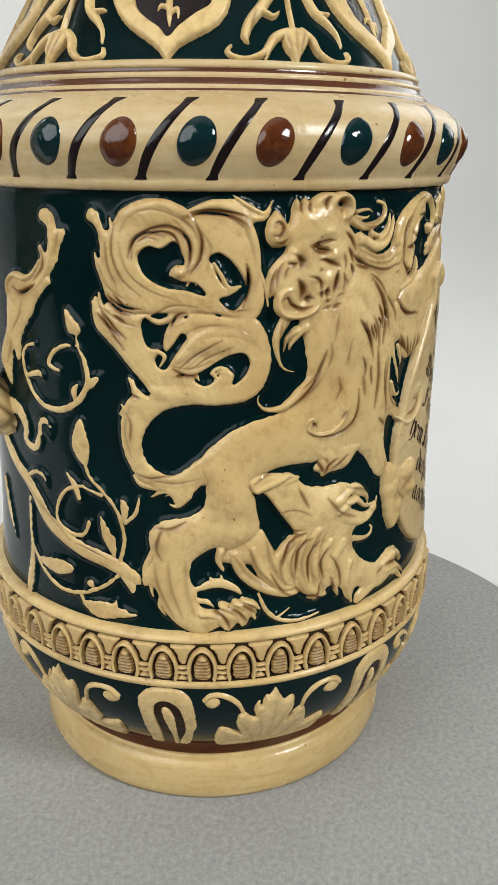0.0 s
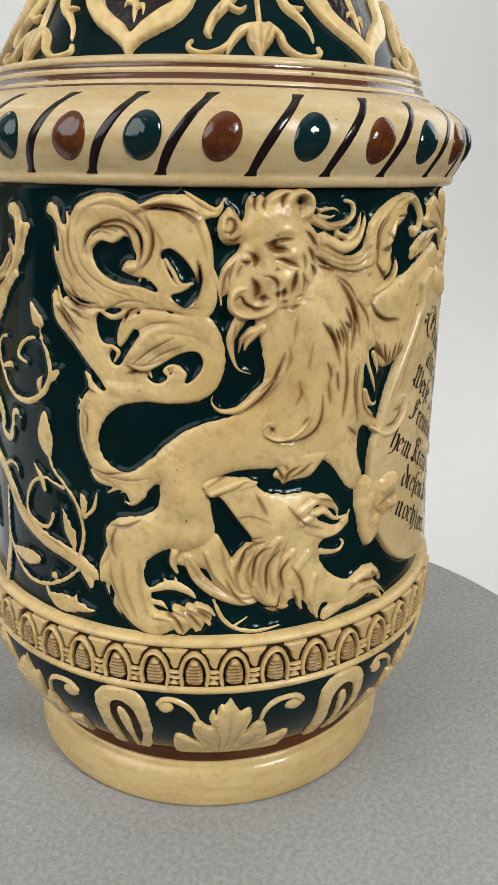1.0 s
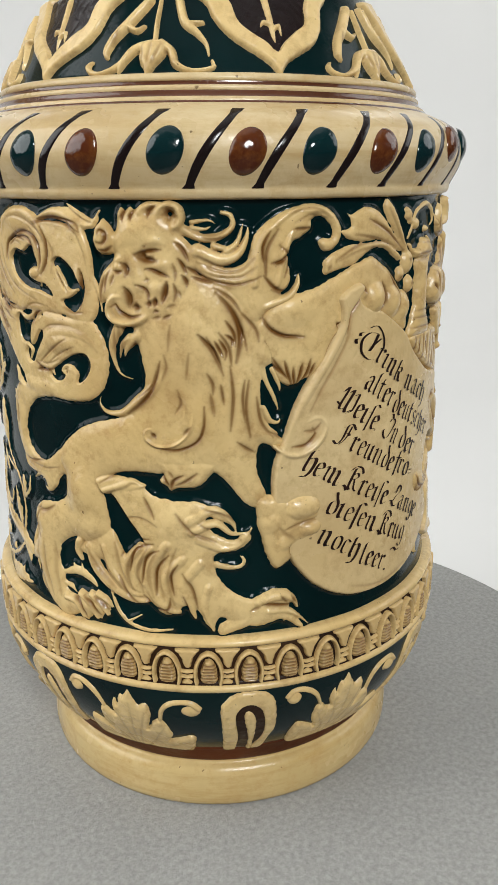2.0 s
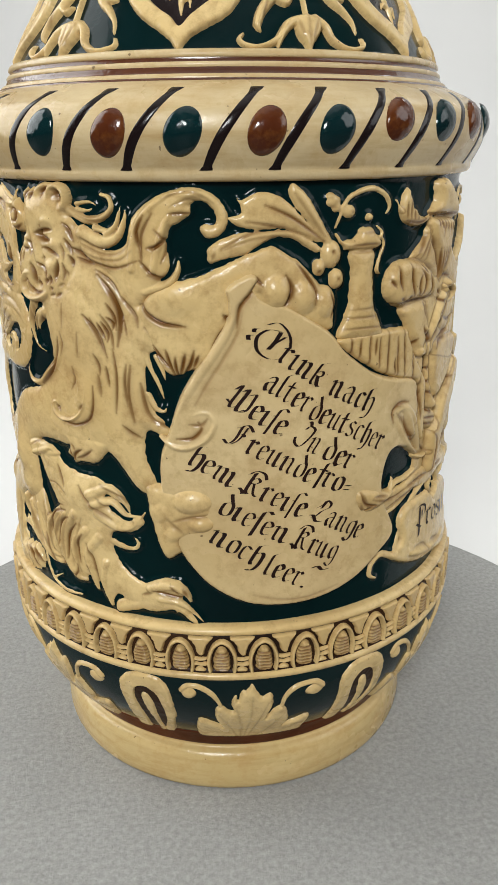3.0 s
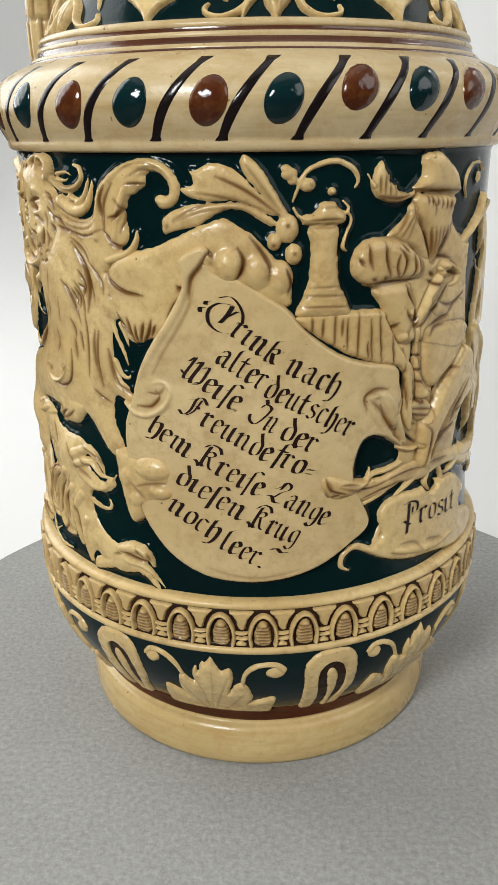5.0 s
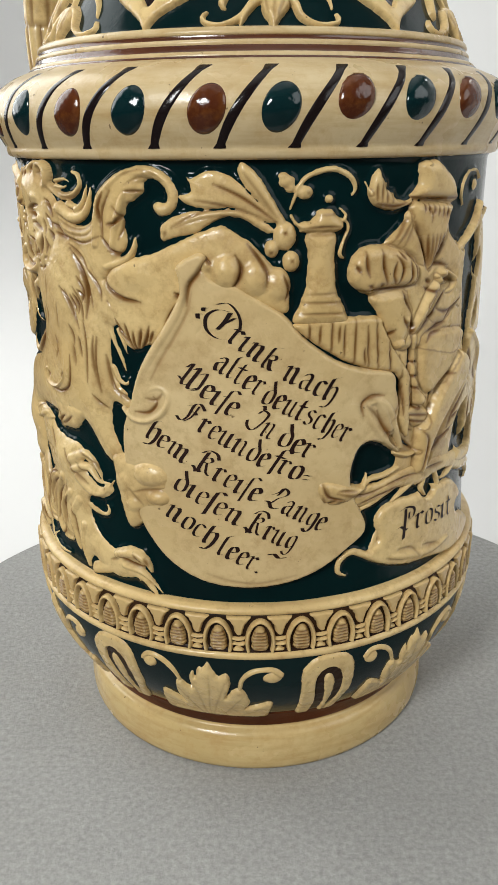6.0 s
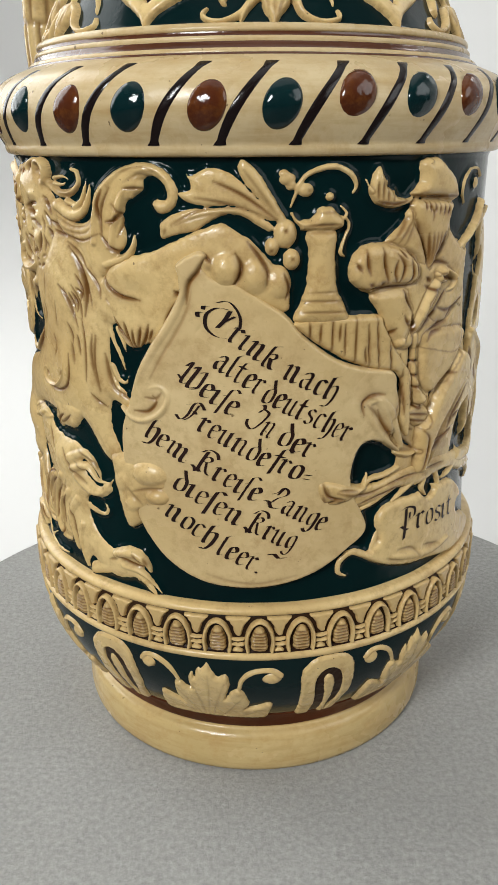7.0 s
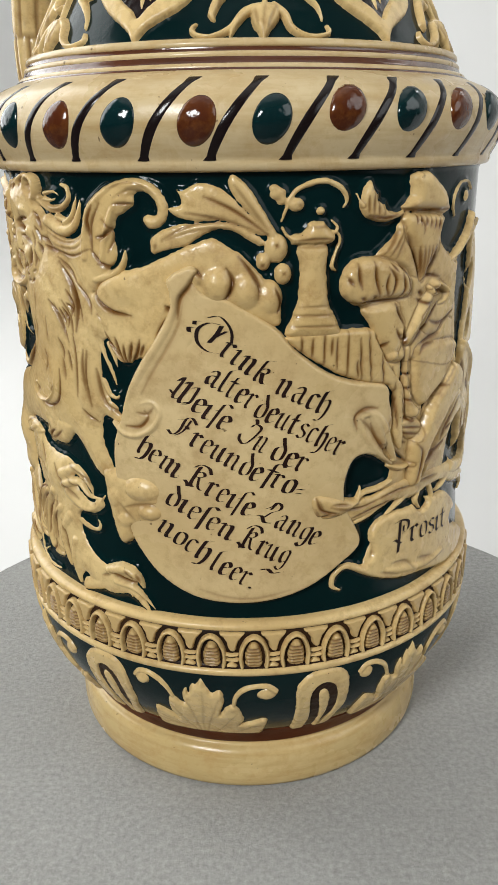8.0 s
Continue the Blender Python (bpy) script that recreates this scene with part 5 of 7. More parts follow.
def build_leaf_spray():
    fig = Relief()
    fig.fill([(-14.4, 166.1), (-12.5, 163.3), (-8.6, 164.9), (-4.6, 164.2), (-1.5, 162.1), (2.0, 158.7), (6.7, 154.0), (2.9, 154.3), (-2.9, 156.6), (-8.8, 156.8), (-13.1, 157.5), (-15.7, 159.7), (-12.4, 160.6), (-13.0, 162.6)], 1.3, 2.4)
    fig.fill([(-18.5, 154.4), (-13.8, 156.4), (-7.6, 157.0), (-1.7, 157.0), (5.4, 153.1), (4.3, 151.5), (-1.5, 154.7), (-5.8, 154.8), (-11.2, 151.8), (-16.3, 150.6), (-19.0, 149.9), (-19.8, 152.2)], 1.4, 2.4)
    fig.fill([(-2.3, 163.9), (-1.6, 166.5), (0.2, 165.8), (3.2, 162.5), (6.6, 156.9), (8.3, 154.0), (6.4, 152.8), (3.5, 156.8), (0.2, 160.1)], 1.6, 2.2)
    fig.groove([(-11.2, 158.7), (-5.3, 157.6), (1.8, 155.6)], 0.33, 0.50)
    fig.groove([(-16.5, 152.9), (-8.8, 155.2), (-1.8, 155.6)], 0.34, 0.30)
    fig.groove([(-0.9, 164.2), (2.0, 160.3), (5.9, 155.2)], 0.32, 0.40)
    fig.groove([(-17.9, 152.3), (-18.4, 151.1)], 0.34, 0.40)
    fig.dome(7.7, 151.3, 2.68, 3.26, 2.3, 0.0)
    fig.dome(4.9, 148.6, 1.71, 2.09, 1.8, 0.0)
    fig.dome(9.1, 145.9, 2.07, 2.48, 2.1, 0.0)
    fig.groove([(7.4, 152.1), (8.0, 151.8)], 0.40, 0.70)
    fig.groove([(4.5, 148.1), (5.0, 147.6)], 0.40, 0.60)
    fig.groove([(9.0, 146.3), (9.4, 145.9)], 0.40, 0.60)
    fig.groove([(-7.3, 162.0), (-1.2, 159.2), (5.9, 154.2)], 0.34, 0.70)
    fig.groove([(-16.5, 153.2), (-9.2, 156.5), (-1.2, 156.6)], 0.30, 0.50)
    return fig.build("leaf_spray", cream, stein, "three broad cream leaves with berries", 0.30)


def build_blossom():
    fig = Relief()
    fig.dome(8.1, 162.4, 2.09, 1.60, 1.3, 0.0)
    fig.dome(8.8, 161.1, 1.40, 1.29, 1.2, 0.0)
    fig.dome(7.4, 163.3, 1.39, 1.06, 1.2, 0.0)
    fig.dome(11.9, 160.1, 2.01, 1.62, 1.4, 0.0)
    fig.stroke([(10.1, 160.5, 0.65), (12.0, 162.9, 0.64), (15.2, 164.3, 0.75), (18.8, 164.6, 0.75), (22.0, 163.1, 0.76), (23.3, 161.0, 0.65), (22.7, 159.3, 0.33)], 1.1)
    fig.stroke([(10.4, 160.8, 0.54), (9.6, 158.6, 0.43), (8.9, 156.7, 0.22)], 1.1)
    fig.groove([(12.5, 160.3), (13.0, 159.7)], 0.27, 0.40)
    fig.groove([(7.4, 161.3), (8.8, 161.1)], 0.27, 0.30)
    return fig.build("blossom_curl", cream, stein, "small cream blossom with a curling tendril", 0.30)


def build_tankard():
    fig = Relief()
    fig.fill([(12.3, 151.9), (18.8, 151.9), (19.0, 146.2), (19.7, 139.1), (21.1, 136.5), (22.0, 131.6), (10.0, 132.1), (11.1, 136.8), (12.3, 140.6), (12.7, 146.6)], 2.5, 4.0)
    fig.fill([(10.3, 153.6), (11.7, 154.2), (13.1, 154.5), (14.2, 155.5), (15.1, 156.7), (18.0, 156.6), (19.0, 155.5), (20.2, 154.4), (20.8, 152.8), (19.0, 151.7), (11.9, 151.7), (10.7, 152.4)], 2.7, 2.5)
    fig.dome(17.3, 158.7, 1.07, 0.97, 1.7, 0.0)
    fig.stroke([(19.5, 154.6, 0.44), (21.5, 153.8, 0.44), (21.8, 152.2, 0.45), (20.8, 149.9, 0.45), (20.0, 147.1, 0.57), (21.0, 146.2, 0.34)], 1.3)
    fig.stroke([(9.1, 155.4, 0.33), (10.1, 153.8, 0.44), (12.1, 152.8, 0.55)], 1.7)
    fig.stroke([(19.9, 156.7, 0.22), (21.2, 155.3, 0.44), (20.7, 154.2, 0.44)], 1.3)
    fig.groove([(11.5, 152.9), (19.3, 153.1)], 0.28, 0.50)
    fig.groove([(12.3, 151.4), (18.8, 151.5)], 0.28, 0.40)
    fig.groove([(11.4, 137.0), (20.9, 136.7)], 0.29, 0.40)
    fig.groove([(10.7, 134.6), (21.5, 134.2)], 0.30, 0.40)
    fig.groove([(12.6, 138.8), (20.0, 138.7)], 0.29, 0.30)
    fig.groove([(15.0, 155.5), (19.0, 155.6)], 0.22, 0.40)
    return fig.build("tankard", cream, stein, "cream lidded tankard in relief", 0.25)


def build_barrel():
    fig = Relief()
    fig.fill([(6.8, 132.6), (8.9, 132.1), (11.9, 133.0), (18.7, 133.3), (30.0, 132.8), (32.0, 130.3), (35.1, 124.8), (38.1, 120.9), (41.1, 115.6), (41.0, 101.2), (37.0, 106.4), (37.0, 117.0), (28.9, 120.0), (21.7, 122.9), (13.8, 127.9), (9.8, 131.1)], 2.0, 1.8)
    fig.groove([(13.1, 132.5), (13.3, 128.2)], 0.18, 0.70)
    fig.groove([(18.5, 132.9), (18.2, 125.0)], 0.18, 0.70)
    fig.groove([(24.0, 132.7), (23.9, 122.1)], 0.18, 0.70)
    fig.groove([(29.3, 132.2), (30.3, 120.0)], 0.18, 0.70)
    fig.groove([(21.4, 131.4), (21.3, 124.3)], 0.18, 0.70)
    fig.groove([(27.1, 130.9), (27.6, 121.0)], 0.18, 0.70)
    fig.groove([(33.1, 126.3), (33.9, 118.9)], 0.19, 0.70)
    fig.groove([(37.3, 119.0), (38.5, 107.6)], 0.20, 0.70)
    fig.groove([(15.6, 131.8), (15.5, 127.4)], 0.18, 0.70)
    fig.groove([(39.8, 115.8), (41.4, 104.1)], 0.20, 0.70)
    fig.groove([(26.4, 125.8), (26.7, 121.9)], 0.19, 0.70)
    fig.groove([(20.1, 131.5), (20.0, 127.7)], 0.18, 0.70)
    return fig.build("barrel", cream, stein, "cream staved barrel in relief", 0.30)


def build_seated_figure():
    fig = Relief()
    fig.seam = True
    fig.fill([(37.3, 157.1), (43.6, 156.0), (50.1, 155.7), (51.5, 149.4), (58.4, 146.8), (61.4, 138.4), (63.8, 125.5), (66.5, 117.5), (67.9, 104.9), (63.8, 98.2), (60.8, 90.3), (51.8, 87.4), (41.6, 88.4), (35.8, 91.0), (37.4, 96.3), (32.6, 101.5), (28.1, 105.1), (37.0, 105.9), (37.9, 117.6), (33.1, 124.5), (31.2, 130.6), (30.5, 136.4), (38.8, 135.5), (37.3, 152.3)], 1.0, 2.0)
    fig.fill([(21.8, 142.6), (22.4, 145.5), (23.9, 147.6), (26.3, 148.7), (30.5, 148.9), (33.2, 150.9), (35.8, 153.3), (36.8, 155.3), (38.0, 157.4), (40.7, 157.5), (52.1, 156.6), (51.6, 150.9), (57.6, 146.2), (59.8, 146.4), (59.8, 140.7), (59.4, 131.5), (58.2, 120.6), (43.4, 123.4), (35.1, 124.6), (29.6, 133.5), (27.3, 137.3), (24.3, 138.9), (22.4, 140.7)], 1.8, 1.6)
    fig.fill([(30.5, 148.9), (33.2, 150.9), (35.8, 153.3), (36.4, 155.3), (37.9, 155.3), (38.7, 152.2), (40.8, 149.5), (42.1, 146.3), (42.7, 143.1), (38.2, 144.9), (33.4, 148.3)], 2.2, 2.0)
    fig.fill([(38.0, 157.4), (40.7, 157.4), (50.5, 156.7), (51.0, 154.0), (50.2, 151.0), (49.9, 149.2), (48.6, 147.1), (46.4, 144.1), (44.2, 141.6), (42.9, 144.4), (41.7, 147.2), (40.8, 149.5), (38.8, 151.8), (37.7, 154.8)], 2.7, 2.6)
    fig.fill([(49.8, 150.1), (54.5, 147.0), (57.6, 146.2), (59.9, 146.9), (59.7, 142.6), (59.5, 137.9), (58.8, 131.6), (56.1, 132.0), (51.1, 128.9), (46.3, 129.7), (43.7, 133.3), (46.9, 136.7), (49.1, 137.8), (54.1, 138.6), (52.8, 141.1), (47.6, 143.1), (46.0, 144.1)], 2.1, 2.0)
    fig.stroke([(57.8, 145.5, 0.52), (63.1, 148.0, 0.65), (68.7, 150.3, 0.65), (77.8, 153.4, 0.52)], 1.6)
    fig.fill([(39.7, 161.1), (39.6, 164.8), (40.7, 165.8), (43.5, 166.3), (45.5, 166.1), (48.6, 164.1), (51.3, 161.9), (53.1, 158.3), (52.9, 156.9), (50.5, 156.2), (45.9, 157.2), (40.7, 157.5), (37.9, 158.0), (37.0, 158.7)], 3.1, 3.2)
    fig.groove([(37.3, 158.5), (41.2, 158.0), (47.3, 157.7), (52.5, 157.6)], 0.36, 0.80)
    fig.dome(41.7, 165.3, 1.12, 0.74, 3.2, 20.0)
    fig.fill([(26.0, 159.2), (26.4, 160.7), (26.9, 162.7), (27.8, 164.2), (29.2, 164.8), (29.6, 163.0), (30.5, 162.1), (31.0, 160.5), (32.6, 159.6), (33.7, 158.4), (36.0, 157.8), (37.7, 158.2), (38.4, 157.4), (36.2, 156.2), (32.9, 155.6), (29.8, 156.0), (27.5, 157.1)], 2.1, 1.8)
    fig.stroke([(26.8, 159.4, 0.34), (26.2, 160.7, 0.26), (25.7, 161.9, 0.20)], 1.6)
    fig.stroke([(30.6, 160.7, 0.30), (31.0, 161.5, 0.22), (30.9, 162.2, 0.20)], 1.6)
    fig.stroke([(32.4, 158.8, 0.30), (32.9, 159.6, 0.22), (33.2, 160.2, 0.20)], 1.6)
    fig.groove([(28.2, 157.4), (32.3, 156.7), (36.0, 157.3)], 0.30, 0.70)
    fig.groove([(28.0, 158.1), (27.9, 161.4)], 0.26, 0.60)
    fig.groove([(29.2, 157.8), (29.3, 161.8)], 0.26, 0.60)
    fig.groove([(30.5, 157.4), (30.6, 159.9)], 0.26, 0.60)
    fig.groove([(31.8, 157.1), (32.3, 158.6)], 0.24, 0.50)
    fig.fill([(21.8, 142.6), (22.4, 145.5), (23.9, 147.6), (26.3, 148.7), (29.7, 148.7), (32.9, 147.9), (36.3, 146.8), (39.4, 144.8), (41.0, 141.9), (39.9, 139.3), (36.4, 138.7), (32.4, 138.9), (28.8, 138.5), (26.3, 137.8), (24.3, 138.9), (22.4, 140.7)], 3.4, 3.0)
    fig.groove([(25.4, 147.4), (25.6, 144.5), (26.2, 142.1)], 0.40, 1.00)
    fig.groove([(29.3, 147.6), (29.8, 143.8), (30.9, 140.0)], 0.42, 1.00)
    fig.groove([(33.0, 146.2), (35.0, 143.4), (34.0, 139.7)], 0.38, 1.00)
    fig.groove([(32.9, 144.8), (32.5, 141.8), (33.4, 139.8)], 0.34, 0.90)
    fig.groove([(36.0, 147.0), (39.0, 143.9), (39.2, 140.1)], 0.42, 1.00)
    fig.groove([(37.0, 144.7), (37.7, 141.4), (36.6, 139.1)], 0.36, 0.90)
    fig.groove([(34.2, 146.9), (35.6, 145.1)], 0.30, 0.80)
    fig.groove([(23.2, 144.6), (24.2, 142.9)], 0.40, 0.90)
    fig.groove([(26.2, 140.1), (27.3, 139.6)], 0.40, 0.80)
    fig.groove([(29.2, 140.3), (30.2, 139.5)], 0.40, 0.80)
    fig.groove([(24.3, 138.9), (28.8, 138.9), (35.8, 138.8), (39.9, 138.9)], 0.36, 0.80)
    fig.fill([(27.5, 137.3), (36.4, 138.2), (37.9, 135.8), (39.5, 133.0), (39.3, 129.3), (37.7, 125.9), (36.9, 124.4), (35.1, 124.6), (33.5, 127.1), (29.6, 133.5)], 2.5, 2.4)
    fig.dome(36.1, 125.7, 1.81, 1.66, 3.2, 0.0)
    fig.dome(37.7, 131.0, 0.95, 1.20, 3.2, 0.0)
    fig.groove([(36.1, 137.7), (37.3, 135.3), (39.4, 132.4)], 0.50, 1.00)
    fig.groove([(39.3, 132.1), (39.7, 129.2), (39.5, 126.6)], 0.42, 1.00)
    fig.groove([(32.5, 127.7), (34.2, 129.2)], 0.50, 0.80)
    fig.groove([(36.3, 132.0), (37.7, 129.7), (39.1, 129.0)], 0.34, 0.80)
    fig.stroke([(40.4, 128.4, 1.12), (43.1, 132.7, 1.72), (45.8, 136.6, 1.81), (48.1, 139.1, 1.29)], 3.1)
    fig.groove([(42.6, 138.1), (45.5, 136.8), (48.4, 136.7)], 0.38, 0.80)
    fig.groove([(41.7, 127.3), (45.7, 131.2), (49.7, 136.3)], 0.35, 0.90)
    fig.dome(48.7, 140.7, 2.50, 1.75, 3.5, 0.0)
    fig.stroke([(51.1, 140.6, 0.69), (53.8, 138.9, 0.86), (53.0, 136.6, 0.69), (50.8, 136.1, 0.34)], 3.2)
    fig.stroke([(46.5, 140.4, 0.52), (48.2, 138.9, 0.69), (50.4, 138.5, 0.43)], 3.4)
    fig.groove([(47.9, 138.8), (50.1, 139.3), (53.2, 138.3)], 0.50, 1.00)
    fig.groove([(43.2, 139.9), (45.1, 138.6)], 0.55, 1.00)
    fig.groove([(43.9, 142.1), (46.2, 143.2), (50.9, 142.3)], 0.36, 0.80)
    fig.groove([(46.8, 132.8), (50.8, 131.3), (55.3, 132.1), (58.0, 134.1)], 0.42, 0.90)
    fig.groove([(50.1, 136.5), (48.0, 133.9), (46.7, 132.2)], 0.32, 0.70)
    fig.groove([(44.8, 127.0), (48.0, 128.0), (51.6, 128.6)], 0.70, 1.00)
    fig.groove([(56.1, 132.0), (52.6, 130.6), (51.1, 128.9)], 0.34, 0.80)
    fig.comb([(40.9, 149.9), (42.3, 146.3), (43.5, 143.0)], [(49.5, 150.1), (47.9, 146.7), (45.4, 143.7)], 7, 0.36, 0.70)
    fig.comb([(41.1, 157.0), (41.2, 155.9), (40.9, 155.2)], [(49.0, 155.9), (48.9, 154.6), (48.4, 153.8)], 6, 0.38, 0.80)
    fig.groove([(41.7, 155.9), (43.4, 154.5), (43.0, 152.8)], 0.30, 0.60)
    fig.groove([(38.7, 153.1), (40.5, 149.5), (42.5, 145.4), (43.2, 142.2)], 0.40, 0.90)
    fig.comb([(36.8, 154.0), (34.8, 151.2), (32.8, 149.2)], [(38.4, 152.7), (37.2, 150.2), (35.9, 148.1)], 3, 0.28, 0.50)
    fig.fill([(43.8, 126.7), (52.0, 127.0), (62.2, 125.2), (60.6, 120.0), (55.6, 115.0), (48.2, 111.1), (44.4, 114.4), (43.1, 121.6)], 2.3, 2.4)
    fig.stroke([(40.9, 126.5, 0.71), (41.1, 123.1, 0.76), (41.4, 119.0, 0.81), (41.8, 115.5, 1.12), (43.4, 111.0, 1.73)], 2.7)
    fig.groove([(39.8, 120.6), (43.0, 120.0)], 0.36, 0.90)
    fig.groove([(40.1, 117.1), (43.5, 116.4)], 0.36, 0.90)
    fig.groove([(40.1, 114.3), (44.4, 113.3)], 0.36, 0.90)
    fig.dome(44.0, 110.4, 2.34, 2.07, 3.1, 0.0)
    fig.groove([(39.8, 111.7), (43.2, 108.3), (47.3, 110.2)], 0.45, 1.00)
    fig.fill([(39.1, 109.2), (46.7, 107.9), (47.5, 104.0), (45.0, 102.6), (40.4, 105.6)], 2.1, 1.0)
    fig.groove([(39.3, 107.5), (46.9, 105.9)], 0.30, 0.70)
    fig.groove([(39.8, 105.9), (46.2, 104.3)], 0.30, 0.70)
    fig.fill([(65.3, 112.1), (72.8, 106.0), (64.4, 103.2), (60.2, 99.2), (54.3, 95.7), (48.8, 90.8), (49.1, 95.2), (53.8, 99.7), (58.0, 103.7)], 2.3, 1.8)
    fig.fill([(60.6, 120.0), (66.3, 116.9), (65.7, 112.0), (60.1, 108.2), (55.6, 104.3), (51.7, 100.3), (49.2, 95.9), (47.0, 90.3), (43.7, 91.0), (43.5, 96.2), (43.7, 103.0), (46.7, 104.7), (48.5, 107.9), (51.9, 112.7), (55.8, 116.2)], 3.4, 2.4)
    fig.groove([(48.1, 108.7), (49.9, 112.5), (55.5, 115.3)], 0.70, 1.10)
    fig.groove([(44.8, 102.2), (46.7, 99.8), (46.2, 95.5), (44.8, 91.4)], 0.36, 0.80)
    fig.groove([(56.0, 100.2), (60.8, 105.0), (66.1, 109.3)], 0.34, 0.80)
    fig.groove([(49.9, 96.6), (56.5, 99.1), (61.8, 100.1)], 0.42, 0.90)
    fig.groove([(53.9, 98.4), (49.8, 95.5)], 0.42, 0.90)
    fig.groove([(61.7, 103.3), (58.2, 102.2)], 0.34, 0.70)
    fig.groove([(51.9, 113.1), (53.8, 114.8), (56.7, 114.8)], 0.50, 0.90)
    fig.groove([(44.5, 124.8), (46.4, 126.4), (50.0, 126.8)], 0.50, 0.90)
    fig.groove([(39.9, 127.2), (40.0, 122.1), (39.6, 116.5), (38.9, 110.1)], 0.36, 0.80)
    fig.groove([(37.0, 122.6), (37.9, 115.0), (39.2, 110.1)], 0.30, 0.70)
    fig.groove([(36.1, 122.2), (37.4, 114.5)], 0.30, 0.70)
    fig.groove([(32.8, 107.5), (36.5, 104.5), (42.4, 102.7)], 0.42, 0.90)
    fig.groove([(36.3, 103.0), (40.8, 99.3), (43.8, 97.2)], 0.42, 0.90)
    fig.groove([(30.4, 105.7), (34.1, 101.5), (37.1, 98.9)], 0.36, 0.80)
    fig.stroke([(37.0, 97.8, 0.61), (41.0, 96.5, 0.81), (44.3, 96.7, 0.51)], 2.2)
    fig.ease(39.6, 143.0, 18.1, 32.3, 5)
    fig.ease(46.8, 107.3, 21.3, 22.8, 5)
    return fig.build("seated_figure", cream, stein, "seated figure in a puffed sleeve and hat, plain cream relief", 0.2, 2)


def build_leaf_tips():
    fig = Relief()
    fig.fill([(15.2, 92.0), (17.0, 93.9), (21.1, 92.8), (27.7, 91.1), (33.1, 91.2), (38.7, 92.7), (43.9, 93.1), (55.9, 92.5), (71.9, 88.9), (84.9, 80.8), (71.0, 82.8), (60.0, 87.1), (52.3, 87.6), (45.9, 86.7), (39.0, 87.7), (34.5, 86.4), (27.9, 85.3), (23.6, 84.8), (20.4, 86.1), (18.2, 85.3), (16.3, 87.8)], 1.8, 2.4)
    fig.stroke([(36.1, 88.7, 1.03), (31.9, 86.3, 0.88), (27.6, 84.8, 0.73), (22.8, 83.8, 0.43)], 1.7)
    fig.stroke([(44.0, 88.5, 1.05), (40.4, 86.6, 0.90), (37.1, 84.7, 0.45)], 1.7)
    fig.stroke([(29.9, 90.1, 1.00), (25.7, 87.6, 0.86), (21.3, 85.3, 0.43)], 1.7)
    fig.stroke([(21.1, 89.8, 1.13), (17.4, 91.0, 1.12), (15.7, 89.7, 0.56)], 1.7)
    fig.stroke([(28.0, 90.8, 0.86), (29.8, 92.2, 0.85), (34.1, 92.5, 0.86), (38.3, 93.6, 0.72)], 1.7)
    fig.stroke([(28.4, 91.6, 0.71), (29.1, 93.8, 0.28)], 1.7)
    fig.stroke([(53.6, 88.1, 0.94), (55.2, 84.6, 0.80), (53.8, 83.3, 0.32)], 1.7)
    fig.stroke([(63.6, 87.4, 1.15), (60.2, 85.9, 0.97), (57.0, 85.3, 0.48)], 1.7)
    fig.stroke([(48.5, 88.1, 0.92), (47.6, 85.6, 0.92), (49.6, 83.0, 0.47)], 1.7)
    fig.stroke([(72.7, 86.1, 1.42), (81.6, 79.5, 1.12), (80.7, 77.1, 0.44)], 1.7)
    fig.groove([(17.6, 92.7), (18.8, 89.6), (22.6, 88.2)], 0.44, 0.55)
    fig.groove([(20.2, 90.9), (27.7, 88.7), (34.2, 89.8)], 0.45, 0.55)
    fig.groove([(26.3, 86.3), (32.7, 87.7), (38.9, 88.7)], 0.46, 0.55)
    fig.groove([(34.2, 89.8), (39.7, 90.6), (44.7, 90.7)], 0.46, 0.55)
    fig.groove([(48.2, 90.9), (56.2, 90.4)], 0.48, 0.55)
    fig.groove([(16.7, 90.8), (18.0, 87.3), (20.4, 86.7)], 0.45, 0.55)
    fig.fill([(15.0, 92.5), (16.0, 94.4), (19.3, 94.3), (25.2, 91.9), (28.9, 90.7), (25.4, 88.3), (21.4, 87.0), (18.4, 87.2), (16.1, 88.7)], 3.3, 3.0)
    fig.groove([(16.8, 93.4), (18.2, 90.3), (22.1, 88.9)], 0.48, 0.70)
    fig.groove([(20.9, 91.4), (25.3, 90.5)], 0.42, 0.50)
    fig.groove([(17.5, 88.4), (20.5, 89.1)], 0.42, 0.60)
    return fig.build("acanthus_fringe", cream, stein, "ragged cream leaf fringe below the figure", 0.22)


